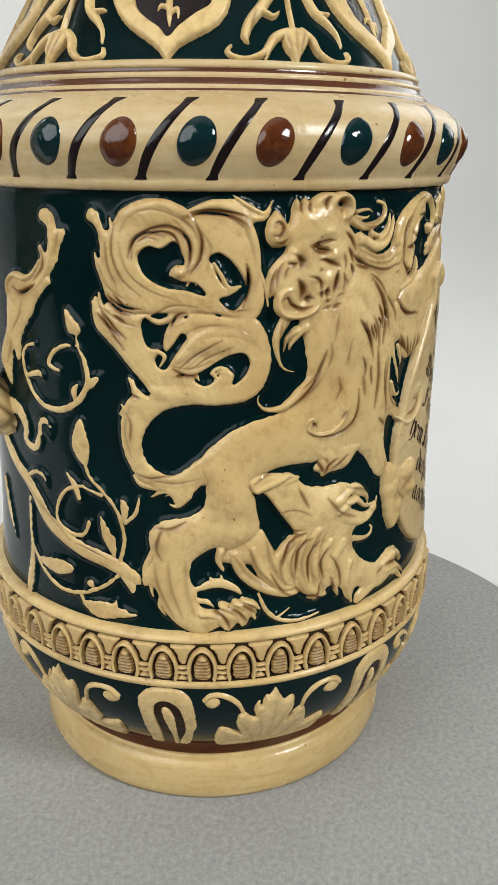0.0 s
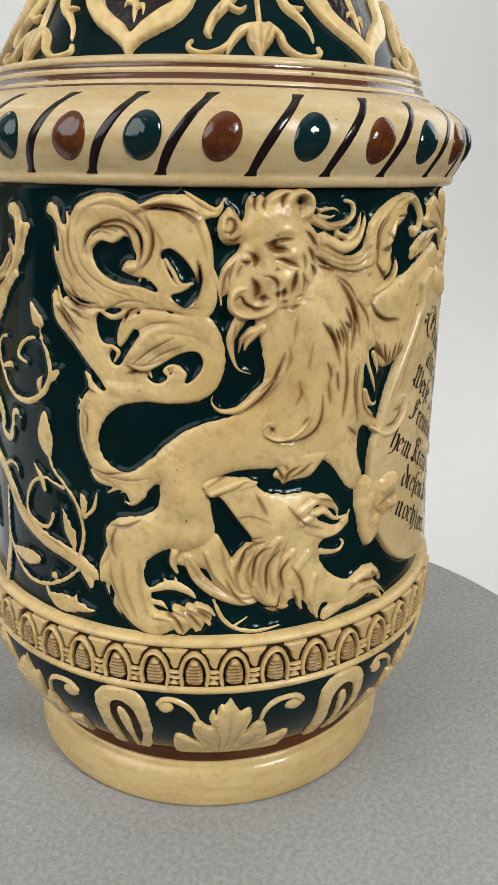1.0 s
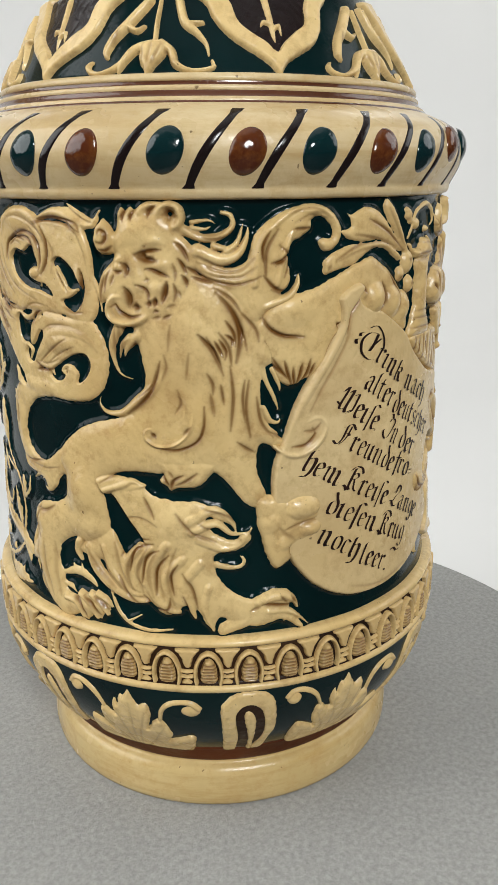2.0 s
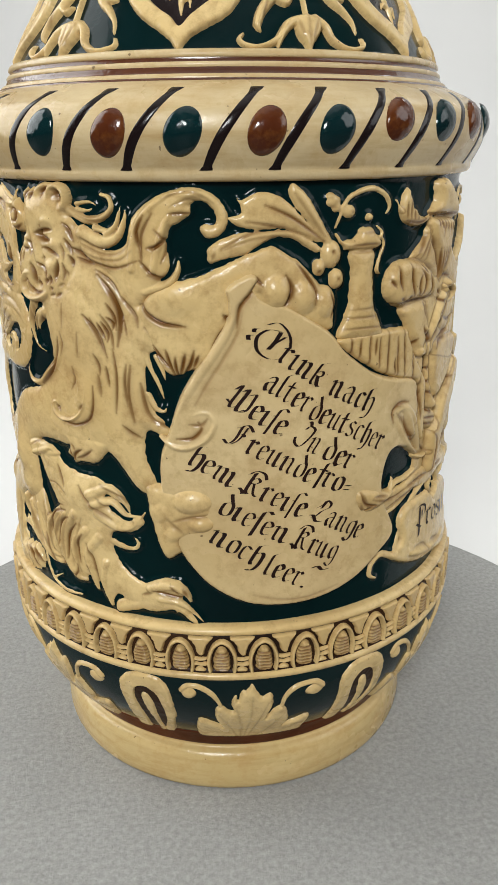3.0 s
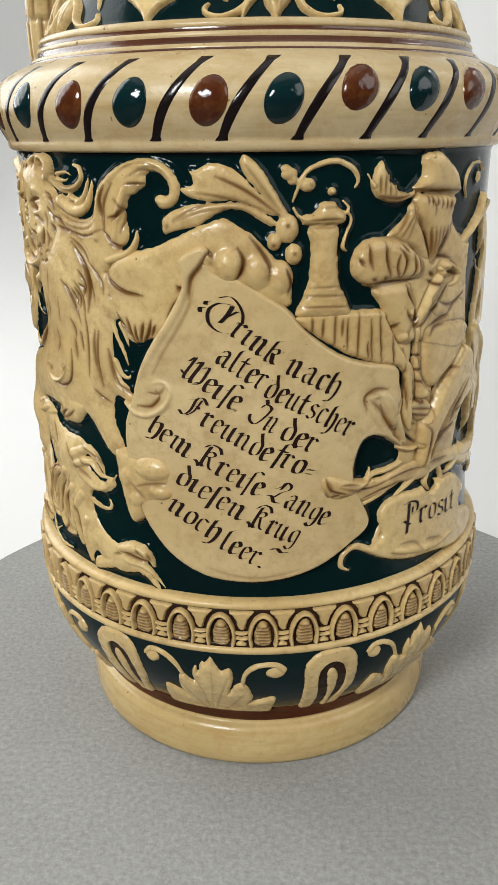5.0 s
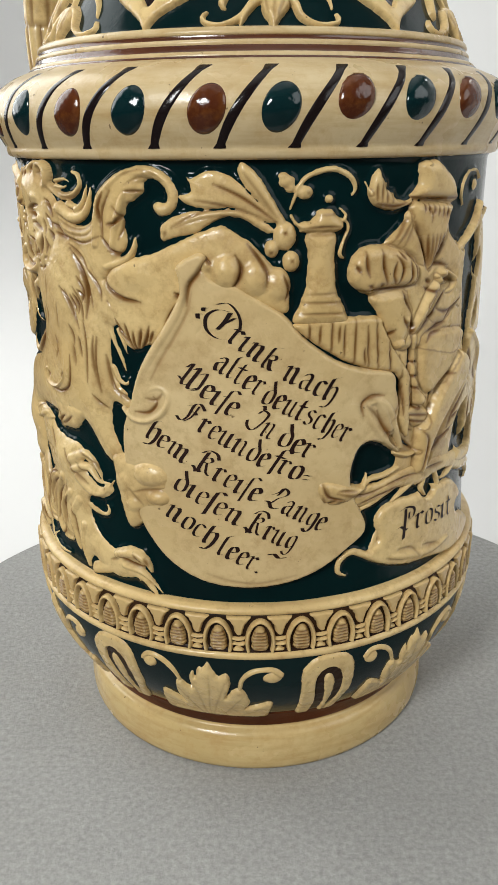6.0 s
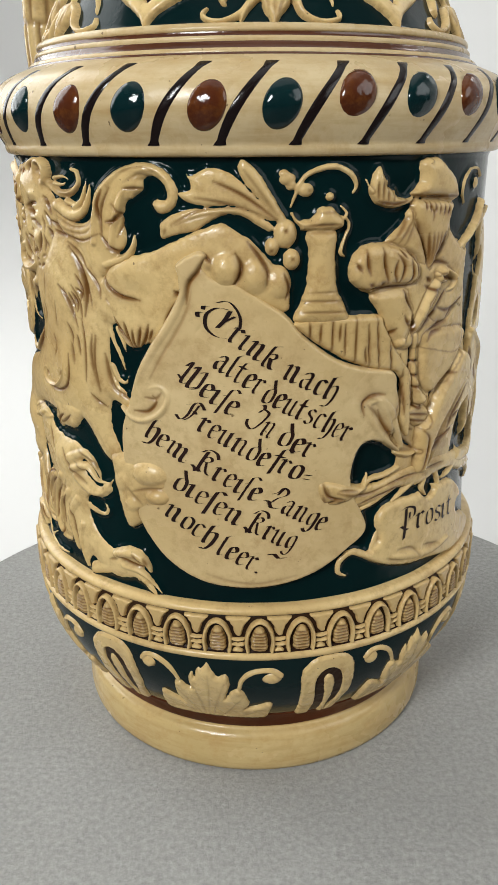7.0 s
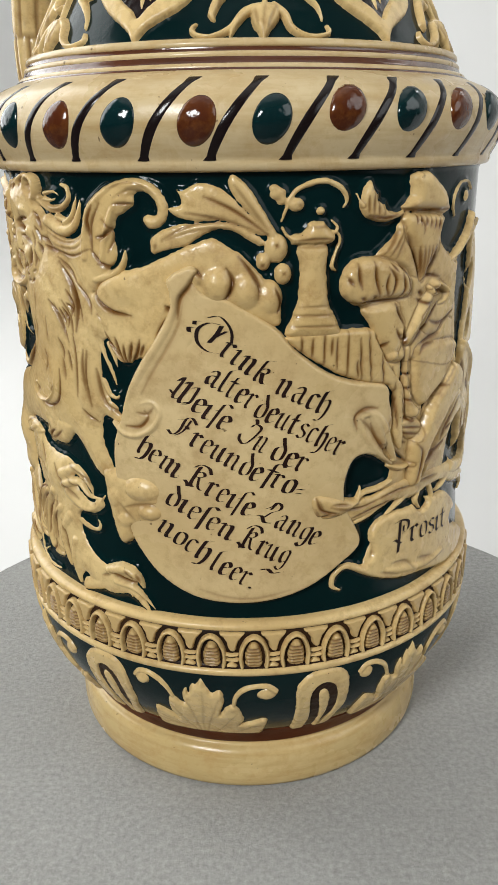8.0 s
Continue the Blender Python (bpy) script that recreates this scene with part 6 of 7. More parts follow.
def build_toast_banner():
    fig = Relief()
    fig.fill([(31.7, 80.3), (33.8, 83.9), (39.0, 85.0), (45.5, 84.6), (49.1, 85.5), (54.9, 84.8), (63.0, 83.3), (69.1, 77.9), (68.4, 73.3), (79.7, 65.0), (73.5, 61.9), (61.9, 62.1), (50.0, 64.6), (42.7, 65.5), (36.6, 67.0), (30.9, 69.5), (27.1, 72.4), (30.7, 73.4), (32.9, 76.0)], 2.0, 1.8)
    fig.stroke([(30.8, 70.8, 1.22), (25.6, 73.4, 1.05), (22.3, 71.8, 0.90), (21.6, 68.7, 0.76), (23.7, 67.3, 0.46)], 1.3)
    fig.stroke([(30.7, 72.1, 1.22), (31.9, 75.4, 0.91), (32.8, 78.0, 0.45)], 1.1)
    fig.stroke([(36.4, 69.9, 1.25), (42.4, 68.6, 1.60), (50.5, 67.2, 1.49), (59.1, 67.7, 1.38)], 2.7)
    fig.groove([(38.2, 71.3), (43.2, 70.4), (45.7, 67.4)], 0.39, 0.40)
    fig.groove([(47.7, 69.7), (54.4, 67.9)], 0.41, 0.40)
    fig.groove([(34.7, 69.9), (40.4, 67.6)], 0.39, 0.30)
    fig.cut([(47.4, 86.9), (50.8, 86.5), (52.8, 83.6), (49.8, 82.4), (47.2, 84.4)])
    fig.cut([(66.4, 76.0), (71.2, 74.5), (73.4, 70.4), (69.2, 70.7), (65.2, 73.7)])
    return fig.build("toast_banner", cream, stein, "cream scroll banner with a one-word toast", 0.30)


def build_vine():
    fig = Relief()
    fig.rag = 0.16
    fig.stroke([(60.8, 163.0, 0.36), (57.8, 160.8, 0.48), (56.9, 157.8, 0.48), (58.2, 155.5, 0.37)], 1.1)
    fig.stroke([(60.8, 163.0, 0.36), (65.2, 163.1, 0.48), (68.0, 161.1, 0.37)], 1.1)
    fig.dome(64.5, 159.9, 1.62, 1.71, 1.1, 0.0)
    fig.stroke([(68.8, 155.2, 1.01), (65.8, 151.2, 1.14), (60.8, 147.7, 1.14), (55.7, 145.5, 1.00)], 2.2)
    fig.fill([(70.0, 153.8), (76.4, 146.5), (80.3, 135.9), (84.8, 121.4), (70.9, 122.2), (67.0, 124.7), (68.9, 133.1), (69.2, 141.6), (69.0, 148.5)], 1.4, 1.5)
    fig.cut([(68.2, 139.5), (70.0, 137.3), (69.5, 133.0), (68.1, 128.8), (66.6, 132.7)])
    fig.cut([(71.5, 144.0), (73.0, 141.2), (71.4, 137.0), (69.6, 140.0)])
    fig.cut([(73.2, 131.0), (74.9, 126.3), (71.0, 123.7), (70.6, 127.0)])
    fig.fill([(66.4, 122.4), (70.8, 124.2), (80.3, 117.7), (86.4, 108.2), (83.6, 98.9), (84.2, 88.4), (77.8, 84.5), (65.9, 86.6), (62.9, 89.3), (67.5, 93.6), (67.7, 103.5), (66.3, 113.1)], 2.2, 2.4)
    fig.stroke([(68.0, 123.3, 0.87), (75.7, 117.2, 1.12), (77.1, 110.6, 0.84)], 3.0)
    fig.stroke([(76.8, 109.0, 1.01), (78.5, 102.1, 1.26), (77.6, 94.1, 0.92)], 2.8)
    fig.stroke([(77.5, 90.7, 1.13), (73.4, 87.8, 1.25), (67.0, 87.5, 0.67)], 2.7)
    fig.cut([(72.9, 98.5), (77.5, 93.0), (76.1, 89.2), (66.6, 91.2), (68.4, 94.2)])
    fig.groove([(73.6, 114.2), (72.8, 111.6), (75.7, 108.5)], 0.79, 0.80)
    fig.groove([(77.1, 103.5), (75.6, 100.5), (74.9, 97.4)], 0.87, 0.80)
    fig.groove([(67.0, 118.9), (69.4, 112.4)], 0.59, 0.80)
    fig.groove([(70.7, 104.3), (70.5, 97.9)], 0.64, 0.80)
    fig.groove([(79.6, 86.5), (71.6, 86.6)], 0.81, 0.80)
    return fig.build("vine_right", cream, stein, "cream tendril and leaf at the border of the scene", 0.30)


def build_acanthus_stalk():
    fig = Relief()
    fig.rag = 0.09
    fig.fill([(-124.2, 161.1), (-123.1, 162.6), (-121.0, 162.7), (-119.2, 161.1), (-118.5, 158.7), (-116.6, 158.8), (-116.4, 157.1), (-117.8, 154.2), (-119.1, 150.8), (-121.6, 147.7), (-121.0, 146.3), (-123.6, 144.2), (-126.6, 141.3), (-128.1, 138.6), (-131.4, 134.9), (-133.7, 131.7), (-134.4, 127.9), (-136.4, 125.6), (-137.8, 128.2), (-139.1, 124.0), (-140.2, 118.9), (-142.4, 119.9), (-144.4, 122.2), (-145.9, 124.8), (-144.2, 128.9), (-141.2, 132.9), (-140.0, 136.6), (-139.4, 140.7), (-138.2, 144.7), (-135.8, 147.0), (-132.4, 148.1), (-128.9, 147.2), (-126.3, 149.4), (-124.7, 151.9), (-125.1, 154.4), (-123.7, 155.1), (-122.6, 153.3), (-121.8, 156.4), (-122.0, 158.8), (-123.5, 159.7)], 1.2, 2.6)
    fig.stroke([(-137.6, 142.4, 0.65), (-137.2, 145.0, 0.78), (-134.4, 147.0, 0.89), (-130.1, 146.7, 0.88), (-126.9, 148.0, 0.74), (-124.3, 151.0, 0.61)], 1.8)
    fig.stroke([(-120.2, 161.3, 0.58), (-120.0, 157.7, 0.82), (-120.0, 154.1, 0.83), (-122.3, 148.9, 0.73), (-126.2, 145.0, 0.62), (-130.7, 142.8, 0.51)], 1.7)
    fig.groove([(-134.9, 144.2), (-132.4, 143.0), (-129.0, 144.2), (-126.4, 145.5)], 0.71, 0.90)
    fig.groove([(-123.9, 153.8), (-123.2, 150.1), (-126.7, 146.5)], 0.36, 0.50)
    fig.groove([(-131.7, 141.6), (-133.2, 137.5), (-137.7, 132.7)], 0.39, 0.30)
    fig.groove([(-118.0, 157.8), (-119.4, 152.9)], 0.35, 0.30)
    fig.groove([(-137.5, 131.4), (-140.7, 125.1)], 0.41, 0.30)
    return fig.build("acanthus_stalk", cream, stein, "cream acanthus stalk rising beside the lion", 0.20)


def build_upper_scroll():
    fig = Relief()
    fig.stroke([(-115.2, 135.4, 0.49), (-115.1, 132.9, 0.66), (-113.5, 129.0, 0.83), (-113.0, 123.7, 1.01), (-116.7, 118.6, 1.04), (-122.5, 116.1, 1.06), (-128.9, 117.2, 0.90), (-132.9, 122.2, 0.90), (-133.9, 127.4, 0.89), (-132.2, 130.2, 0.70), (-129.2, 131.3, 0.69)], 0.9)
    fig.stroke([(-115.1, 132.5, 0.49), (-119.0, 132.1, 0.67), (-122.6, 130.1, 0.85), (-124.2, 127.1, 0.86), (-121.4, 126.0, 0.68)], 0.9)
    fig.fill([(-118.1, 141.4), (-115.8, 139.2), (-113.7, 136.8), (-114.6, 134.7), (-117.5, 135.2), (-118.4, 138.2)], 1.0, 1.5)
    fig.stroke([(-114.1, 122.2, 0.51), (-111.6, 124.2, 1.35), (-109.4, 126.1, 0.50)], 0.9)
    fig.stroke([(-116.6, 118.9, 0.69), (-117.1, 121.5, 1.03), (-116.0, 123.1, 0.51)], 0.9)
    fig.stroke([(-132.8, 122.9, 0.72), (-128.4, 124.3, 1.05), (-127.0, 123.4, 0.53)], 0.9)
    return fig.build("scroll", cream, stein, "round cream tendril with buds", 0.18)


def build_s_curl():
    fig = Relief()
    fig.stroke([(-147.9, 112.0, 2.41), (-139.4, 113.4, 2.48), (-135.7, 109.3, 1.71), (-136.0, 105.4, 1.54), (-132.4, 104.4, 1.52), (-129.8, 108.3, 1.30), (-128.9, 112.0, 1.47), (-125.8, 111.7, 1.09), (-126.6, 108.3, 0.74)], 1.0)
    return fig.build("s_curl", cream, stein, "cream double curl", 0.20)


def build_branch():
    fig = Relief()
    fig.stroke([(-149.1, 104.4, 2.29), (-143.9, 98.7, 2.26), (-135.7, 93.2, 2.21), (-128.8, 85.5, 2.40), (-119.1, 80.9, 2.37), (-110.6, 78.9, 2.34), (-105.2, 76.8, 2.33), (-102.2, 74.9, 1.75), (-101.2, 74.2, 0.78)], 1.1)
    fig.stroke([(-105.2, 75.9, 1.95), (-103.7, 73.1, 1.57), (-103.2, 70.7, 0.59)], 1.0)
    fig.fill([(-115.8, 115.4), (-114.0, 111.9), (-113.4, 107.0), (-114.7, 102.9), (-117.1, 104.0), (-119.0, 107.5), (-118.2, 111.9)], 1.0, 1.6)
    fig.stroke([(-115.1, 103.1, 0.73), (-114.0, 100.3, 0.73), (-110.7, 97.2, 0.73), (-107.6, 93.6, 0.74), (-105.8, 89.0, 0.75), (-105.3, 84.5, 0.76), (-106.8, 78.7, 0.77)], 0.8)
    fig.stroke([(-116.3, 97.7, 0.74), (-121.5, 95.6, 0.76), (-124.9, 91.2, 0.78), (-125.3, 86.4, 0.79), (-121.6, 84.1, 0.79), (-117.0, 84.4, 0.78), (-115.1, 88.1, 0.76)], 0.8)
    fig.stroke([(-121.1, 100.0, 0.56), (-118.7, 97.2, 1.31), (-117.8, 94.1, 0.94)], 0.9)
    fig.stroke([(-116.8, 97.6, 0.56), (-111.1, 96.0, 0.74)], 0.8)
    fig.fill([(-111.8, 91.3), (-109.1, 87.7), (-107.2, 84.2), (-107.7, 79.2), (-109.6, 81.3), (-111.8, 85.7)], 0.9, 1.5)
    fig.stroke([(-105.1, 89.4, 0.75), (-104.9, 93.9, 1.47), (-105.8, 95.6, 0.55)], 0.9)
    fig.stroke([(-104.9, 89.7, 0.75), (-102.2, 92.5, 0.74), (-101.0, 96.5, 0.54)], 0.8)
    fig.stroke([(-136.5, 92.5, 0.81), (-137.1, 83.0, 1.04), (-136.5, 75.0, 1.28), (-137.3, 67.9, 1.97), (-138.5, 62.6, 1.79)], 0.9)
    fig.fill([(-134.2, 73.5), (-125.7, 75.9), (-120.5, 75.0), (-120.6, 73.1), (-125.1, 71.0), (-130.3, 71.4)], 0.9, 1.5)
    fig.stroke([(-135.4, 75.3, 0.85), (-131.5, 70.7, 0.85), (-125.4, 67.7, 0.84), (-118.4, 68.2, 0.82), (-111.8, 71.3, 0.80), (-107.3, 75.2, 0.78)], 0.8)
    fig.dome(-115.2, 71.5, 1.36, 1.24, 1.0, 0.0)
    fig.fill([(-118.1, 66.4), (-112.1, 67.7), (-109.3, 67.7), (-107.3, 69.1), (-107.1, 67.1), (-101.7, 65.2), (-107.5, 63.3), (-111.7, 62.3), (-115.4, 63.2)], 0.9, 1.6)
    fig.stroke([(-118.4, 68.0, 0.82), (-117.0, 65.8, 1.03)], 0.8)
    fig.stroke([(-136.5, 95.8, 0.80), (-132.6, 97.8, 0.97), (-129.5, 97.1, 0.77), (-129.0, 94.4, 0.39)], 0.8)
    fig.stroke([(-153.3, 89.3, 1.14), (-150.2, 81.9, 1.36), (-146.1, 74.6, 0.45)], 0.9)
    fig.groove([(-141.7, 97.0), (-130.5, 88.2), (-120.9, 82.1)], 0.47, 0.30)
    fig.groove([(-119.1, 81.7), (-110.6, 79.7)], 0.45, 0.30)
    return fig.build("branch", cream, stein, "diagonal cream branch with tendrils and leaves", 0.18)


for make in (build_lion_tail, build_lion, build_tail_tuft, build_lion_foreleg, build_shield, build_lion_paw, build_leaf_spray, build_blossom, build_tankard, build_barrel, build_seated_figure, build_leaf_tips, build_toast_banner, build_vine, build_acanthus_stalk, build_upper_scroll, build_s_curl, build_branch):
    make()


# ---------------------------------------------------------------- ornament of the neck and the bowl
def build_neck_cartouche():
    fig = Relief(neck_point)
    fig.fill([(-17.8, 211.2), (-15.1, 206.4), (-12.6, 202.3), (-9.0, 198.9), (-4.5, 196.2), (-1.4, 193.8), (0.3, 191.6), (2.2, 194.2), (5.7, 196.4), (10.2, 198.7), (13.0, 201.8), (14.7, 206.0), (16.1, 210.6)], 1.5, 1.2)
    fig.cut([(-9.9, 211.8), (-8.7, 206.1), (-7.5, 202.9), (-4.9, 200.7), (-1.8, 198.8), (0.3, 196.8), (2.2, 198.8), (5.9, 201.5), (9.0, 203.4), (9.8, 206.5), (10.2, 211.6)])
    return fig.build("cartouche", cream, stein, "cream pointed cartouche frame on the neck", 0.25)


def build_neck_panel():
    fig = Relief(neck_point)
    fig.fill([(-13.2, 210.9), (-11.3, 205.1), (-8.1, 201.4), (-3.5, 198.4), (0.4, 195.4), (3.6, 198.1), (8.0, 200.9), (11.0, 204.3), (12.2, 210.5)], 0.4, 0.4)
    return fig.build("panel", plum, stein, "dark plum-brown panel inside the cartouche", 0.25)


def build_neck_leaf():
    fig = Relief(neck_point)
    fig.stroke([(-0.7, 209.3, 1.13), (0.0, 203.6, 0.90), (0.2, 200.6, 0.67), (0.4, 198.6, 0.22)], 1.2)
    fig.stroke([(0.4, 201.5, 0.56), (1.9, 202.4, 0.56), (2.2, 200.3, 0.22)], 1.2)
    fig.stroke([(-0.3, 202.6, 0.56), (-1.8, 203.0, 0.56), (-2.6, 202.0, 0.22)], 1.2)
    return fig.build("leaf", cream, stein, "small cream leaf inside the cartouche", 0.25)


def build_neck_pendant():
    fig = Relief(neck_point)
    fig.fill([(-3.0, 198.2), (-0.3, 199.3), (2.3, 198.5), (2.5, 196.0), (0.2, 193.3), (-1.3, 190.3), (-1.9, 193.0), (-3.2, 194.7)], 2.0, 1.6)
    fig.stroke([(-1.8, 198.3, 0.91), (-4.8, 197.1, 1.02), (-7.6, 194.1, 0.79), (-11.1, 192.7, 0.56), (-14.1, 192.9, 0.56), (-15.5, 194.1, 0.56), (-14.6, 195.2, 0.33)], 1.6)
    fig.stroke([(1.5, 198.5, 0.92), (3.7, 196.8, 0.93), (4.9, 194.1, 0.81), (8.3, 192.6, 0.59), (12.6, 193.3, 0.48), (12.5, 194.8, 0.36)], 1.6)
    fig.stroke([(-5.8, 196.3, 0.68), (-6.8, 194.3, 0.56), (-7.7, 192.4, 0.22)], 1.6)
    fig.stroke([(-0.2, 199.1, 0.57), (-0.2, 202.8, 0.58), (0.2, 207.9, 0.46)], 1.2)
    fig.stroke([(-2.6, 207.7, 1.15), (-6.9, 203.3, 1.25), (-10.2, 199.9, 1.13), (-11.5, 197.0, 0.90), (-10.9, 195.9, 0.34)], 1.6)
    fig.stroke([(4.7, 208.2, 1.06), (6.3, 203.2, 1.06), (9.2, 200.7, 0.83), (11.3, 198.3, 0.48), (11.8, 196.0, 0.24)], 1.6)
    fig.stroke([(-7.4, 202.5, 0.68), (-4.7, 201.3, 0.57), (-3.0, 202.3, 0.34)], 1.6)
    fig.stroke([(6.7, 202.5, 0.59), (10.7, 202.7, 0.36)], 1.6)
    fig.groove([(-2.6, 197.3), (-2.1, 194.3)], 0.28, 0.40)
    fig.groove([(1.6, 197.6), (-0.2, 193.8)], 0.29, 0.40)
    fig.groove([(-0.4, 198.3), (-1.2, 192.1)], 0.29, 0.30)
    fig.groove([(-8.7, 201.8), (-10.1, 198.4)], 0.28, 0.40)
    return fig.build("pendant_flower", cream, stein, "cream pendant flower with curling arms on the neck", 0.25)


def build_bowl_leaf():
    fig = Relief(bowl_point)
    fig.floor = 21.9
    fig.fill([(0.3, 45.5), (1.2, 43.6), (2.1, 42.0), (3.0, 40.9), (4.6, 42.1), (5.4, 41.4), (5.8, 38.4), (5.1, 35.3), (4.4, 32.4), (5.9, 35.4), (7.7, 36.8), (9.2, 35.6), (10.0, 32.8), (10.6, 29.8), (9.4, 27.4), (13.1, 29.1), (15.5, 30.3), (16.8, 29.5), (16.4, 25.6), (14.7, 20.7), (8.0, 19.2), (0.7, 19.0), (-6.9, 19.4), (-13.0, 21.0), (-14.9, 24.3), (-13.6, 31.8), (-11.2, 31.4), (-8.7, 29.7), (-7.5, 28.6), (-8.7, 31.5), (-9.1, 34.5), (-8.4, 37.5), (-6.9, 37.9), (-5.7, 36.4), (-4.2, 36.0), (-4.8, 38.4), (-4.3, 41.1), (-3.5, 41.9), (-3.1, 40.1), (-2.3, 43.1), (-1.6, 43.9), (-1.2, 43.1)], 1.0, 1.4)
    fig.groove([(0.5, 42.0), (0.3, 34.0), (-1.5, 21.1)], 0.30, 0.20)
    fig.groove([(-3.6, 38.0), (-2.3, 30.6), (-2.4, 20.6)], 0.30, 0.20)
    fig.groove([(4.5, 39.4), (2.4, 31.8), (-0.6, 21.5)], 0.30, 0.20)
    fig.groove([(-8.0, 35.2), (-5.3, 28.8), (-2.8, 20.2)], 0.30, 0.20)
    fig.groove([(8.8, 33.8), (5.4, 27.4), (1.0, 20.8)], 0.30, 0.20)
    fig.groove([(15.0, 27.7), (8.3, 23.8)], 0.30, 0.20)
    return fig.build("palmette", cream, stein, "ragged cream vine leaf on the bowl", 0.22)


def build_bowl_curl():
    fig = Relief(bowl_point)
    fig.floor = 21.9
    fig.stroke([(8.1, 36.5, 0.53), (8.8, 40.0, 0.65), (10.9, 42.7, 0.73), (13.7, 43.6, 0.65), (16.6, 43.4, 0.73), (18.4, 41.7, 0.73)], 0.8)
    fig.dome(16.3, 40.6, 2.52, 1.83, 0.9, 10.0)
    fig.groove([(13.9, 40.4), (15.4, 39.1), (17.2, 39.1)], 0.30, 0.30)
    return fig.build("curl", cream, stein, "cream curl on the bowl", 0.22)


def build_bowl_curl_mirror():
    fig = Relief(bowl_point)
    fig.floor = 21.9
    fig.stroke([(-7.5, 38.0, 0.49), (-8.8, 41.2, 0.65), (-10.5, 43.3, 0.73), (-13.0, 44.7, 0.73), (-15.6, 44.7, 0.65), (-17.1, 43.1, 0.57)], 0.8)
    fig.dome(-15.2, 42.2, 1.95, 1.91, 0.9, -30.0)
    fig.groove([(-16.9, 41.0), (-15.2, 40.3), (-13.2, 42.0)], 0.30, 0.30)
    return fig.build("curl", cream, stein, "cream curl on the bowl", 0.22)


def build_bowl_loop():
    fig = Relief(bowl_point)
    fig.floor = 21.9
    fig.fill([(-4.2, 20.7), (-4.4, 28.3), (-4.6, 35.1), (-4.9, 41.1), (-3.8, 44.1), (-1.4, 46.1), (2.0, 46.6), (5.4, 46.3), (7.8, 44.7), (9.0, 41.5), (9.5, 36.3), (9.5, 32.2), (8.4, 28.5), (7.3, 23.2), (4.1, 18.5), (-0.8, 18.7)], 0.8, 0.9)
    fig.cut([(-0.6, 19.5), (-0.2, 28.6), (-1.0, 37.5), (0.1, 41.6), (2.7, 42.7), (5.2, 40.6), (6.4, 35.7), (6.3, 29.7), (4.5, 24.6), (2.8, 19.2)])
    fig.fill([(2.1, 19.0), (2.4, 28.2), (1.0, 37.7), (1.5, 40.2), (3.0, 40.0), (4.2, 36.7), (4.3, 31.5), (4.1, 26.3), (4.1, 19.1)], 0.9, 0.9)
    return fig.build("loop", cream, stein, "cream horseshoe loop on the bowl", 0.22)


def build_bowl_loop_panel():
    fig = Relief(bowl_point)
    fig.floor = 21.9
    fig.fill([(-1.4, 19.1), (-0.5, 28.3), (-1.3, 37.7), (-0.0, 42.0), (2.9, 43.0), (5.7, 40.8), (7.0, 35.7), (6.9, 29.2), (4.7, 23.9), (2.3, 18.8)], 0.3, 0.3)
    return fig.build("loop_panel", seal_brown, stein, "dark brown glaze inside the loop", 0.25)


def ring_of(make, count, start):
    """Copies of one moulded part all round the axis from an angle on, sharing its mesh."""
    first = make()
    first.rotation_euler = (0, 0, radians(start))
    for k in range(1, count):
        o = first.copy()
        scene.collection.objects.link(o)
        o.rotation_euler = (0, 0, radians(start + 360 * k / count))


for make, count, start in ((build_neck_cartouche, 6, -84.0), (build_neck_panel, 6, -84.0), (build_neck_leaf, 6, -84.0), (build_neck_pendant, 6, -53.2), (build_bowl_leaf, 7, -10.1), (build_bowl_curl, 7, -10.1), (build_bowl_curl_mirror, 7, -10.1), (build_bowl_loop, 7, 15.4), (build_bowl_loop_panel, 7, 15.4)):
    ring_of(make, count, start)


# ---------------------------------------------------------------- the drum's ground, its glaze drawn up where it meets the clay
def build_drum():
    z = np.concatenate([[60.5, 61.1, 61.9], np.arange(62.7, 166.9, 0.4), [167.3, 167.9]])
    u = np.arange(-201.0, 200.7, 0.4) * (2 * math.pi * 64 / 402.0)
    U, Z = np.meshgrid(u, z)
    soft = LAID.astype(float)
    for _ in range(3):
        for axis in (0, 1):
            soft = (np.roll(soft, 2, axis) + np.roll(soft, 1, axis) + soft + np.roll(soft, -1, axis) + np.roll(soft, -2, axis)) / 5
    row, col = np.clip((Z - 60.1) / 0.2, 0, 558), np.clip((U + 200.9) / 0.2, 0, 2008)
    i, j = row.astype(int), col.astype(int)
    fi, fj = row - i, col - j
    up = (soft[i, j] * (1 - fj) + soft[i, j + 1] * fj) * (1 - fi) + (soft[i + 1, j] * (1 - fj) + soft[i + 1, j + 1] * fj) * fi
    edge = np.clip((Z - 61.3) / 1.2, 0, 1) * np.clip((166.5 - Z) / 1.2, 0, 1)
    k = np.clip(up / 0.5, 0, 1)
    h = (0.58 + 0.12 * np.sin(1.7 * U + 1.9 * np.sin(1.1 * Z)) * np.sin(1.5 * Z + 1.3 * np.sin(0.9 * U))) * k * k * (3 - 2 * k) + 0.5 * (1 - edge) ** 2
    h += 0.05 * np.sin(U * 0.35 + 2 * np.sin(Z * 0.11)) * np.sin(Z * 0.27)
    grid_part("drum", drum_point(U, Z, h), teal, stein, "teal-glazed drum", wrap=True)


build_drum()


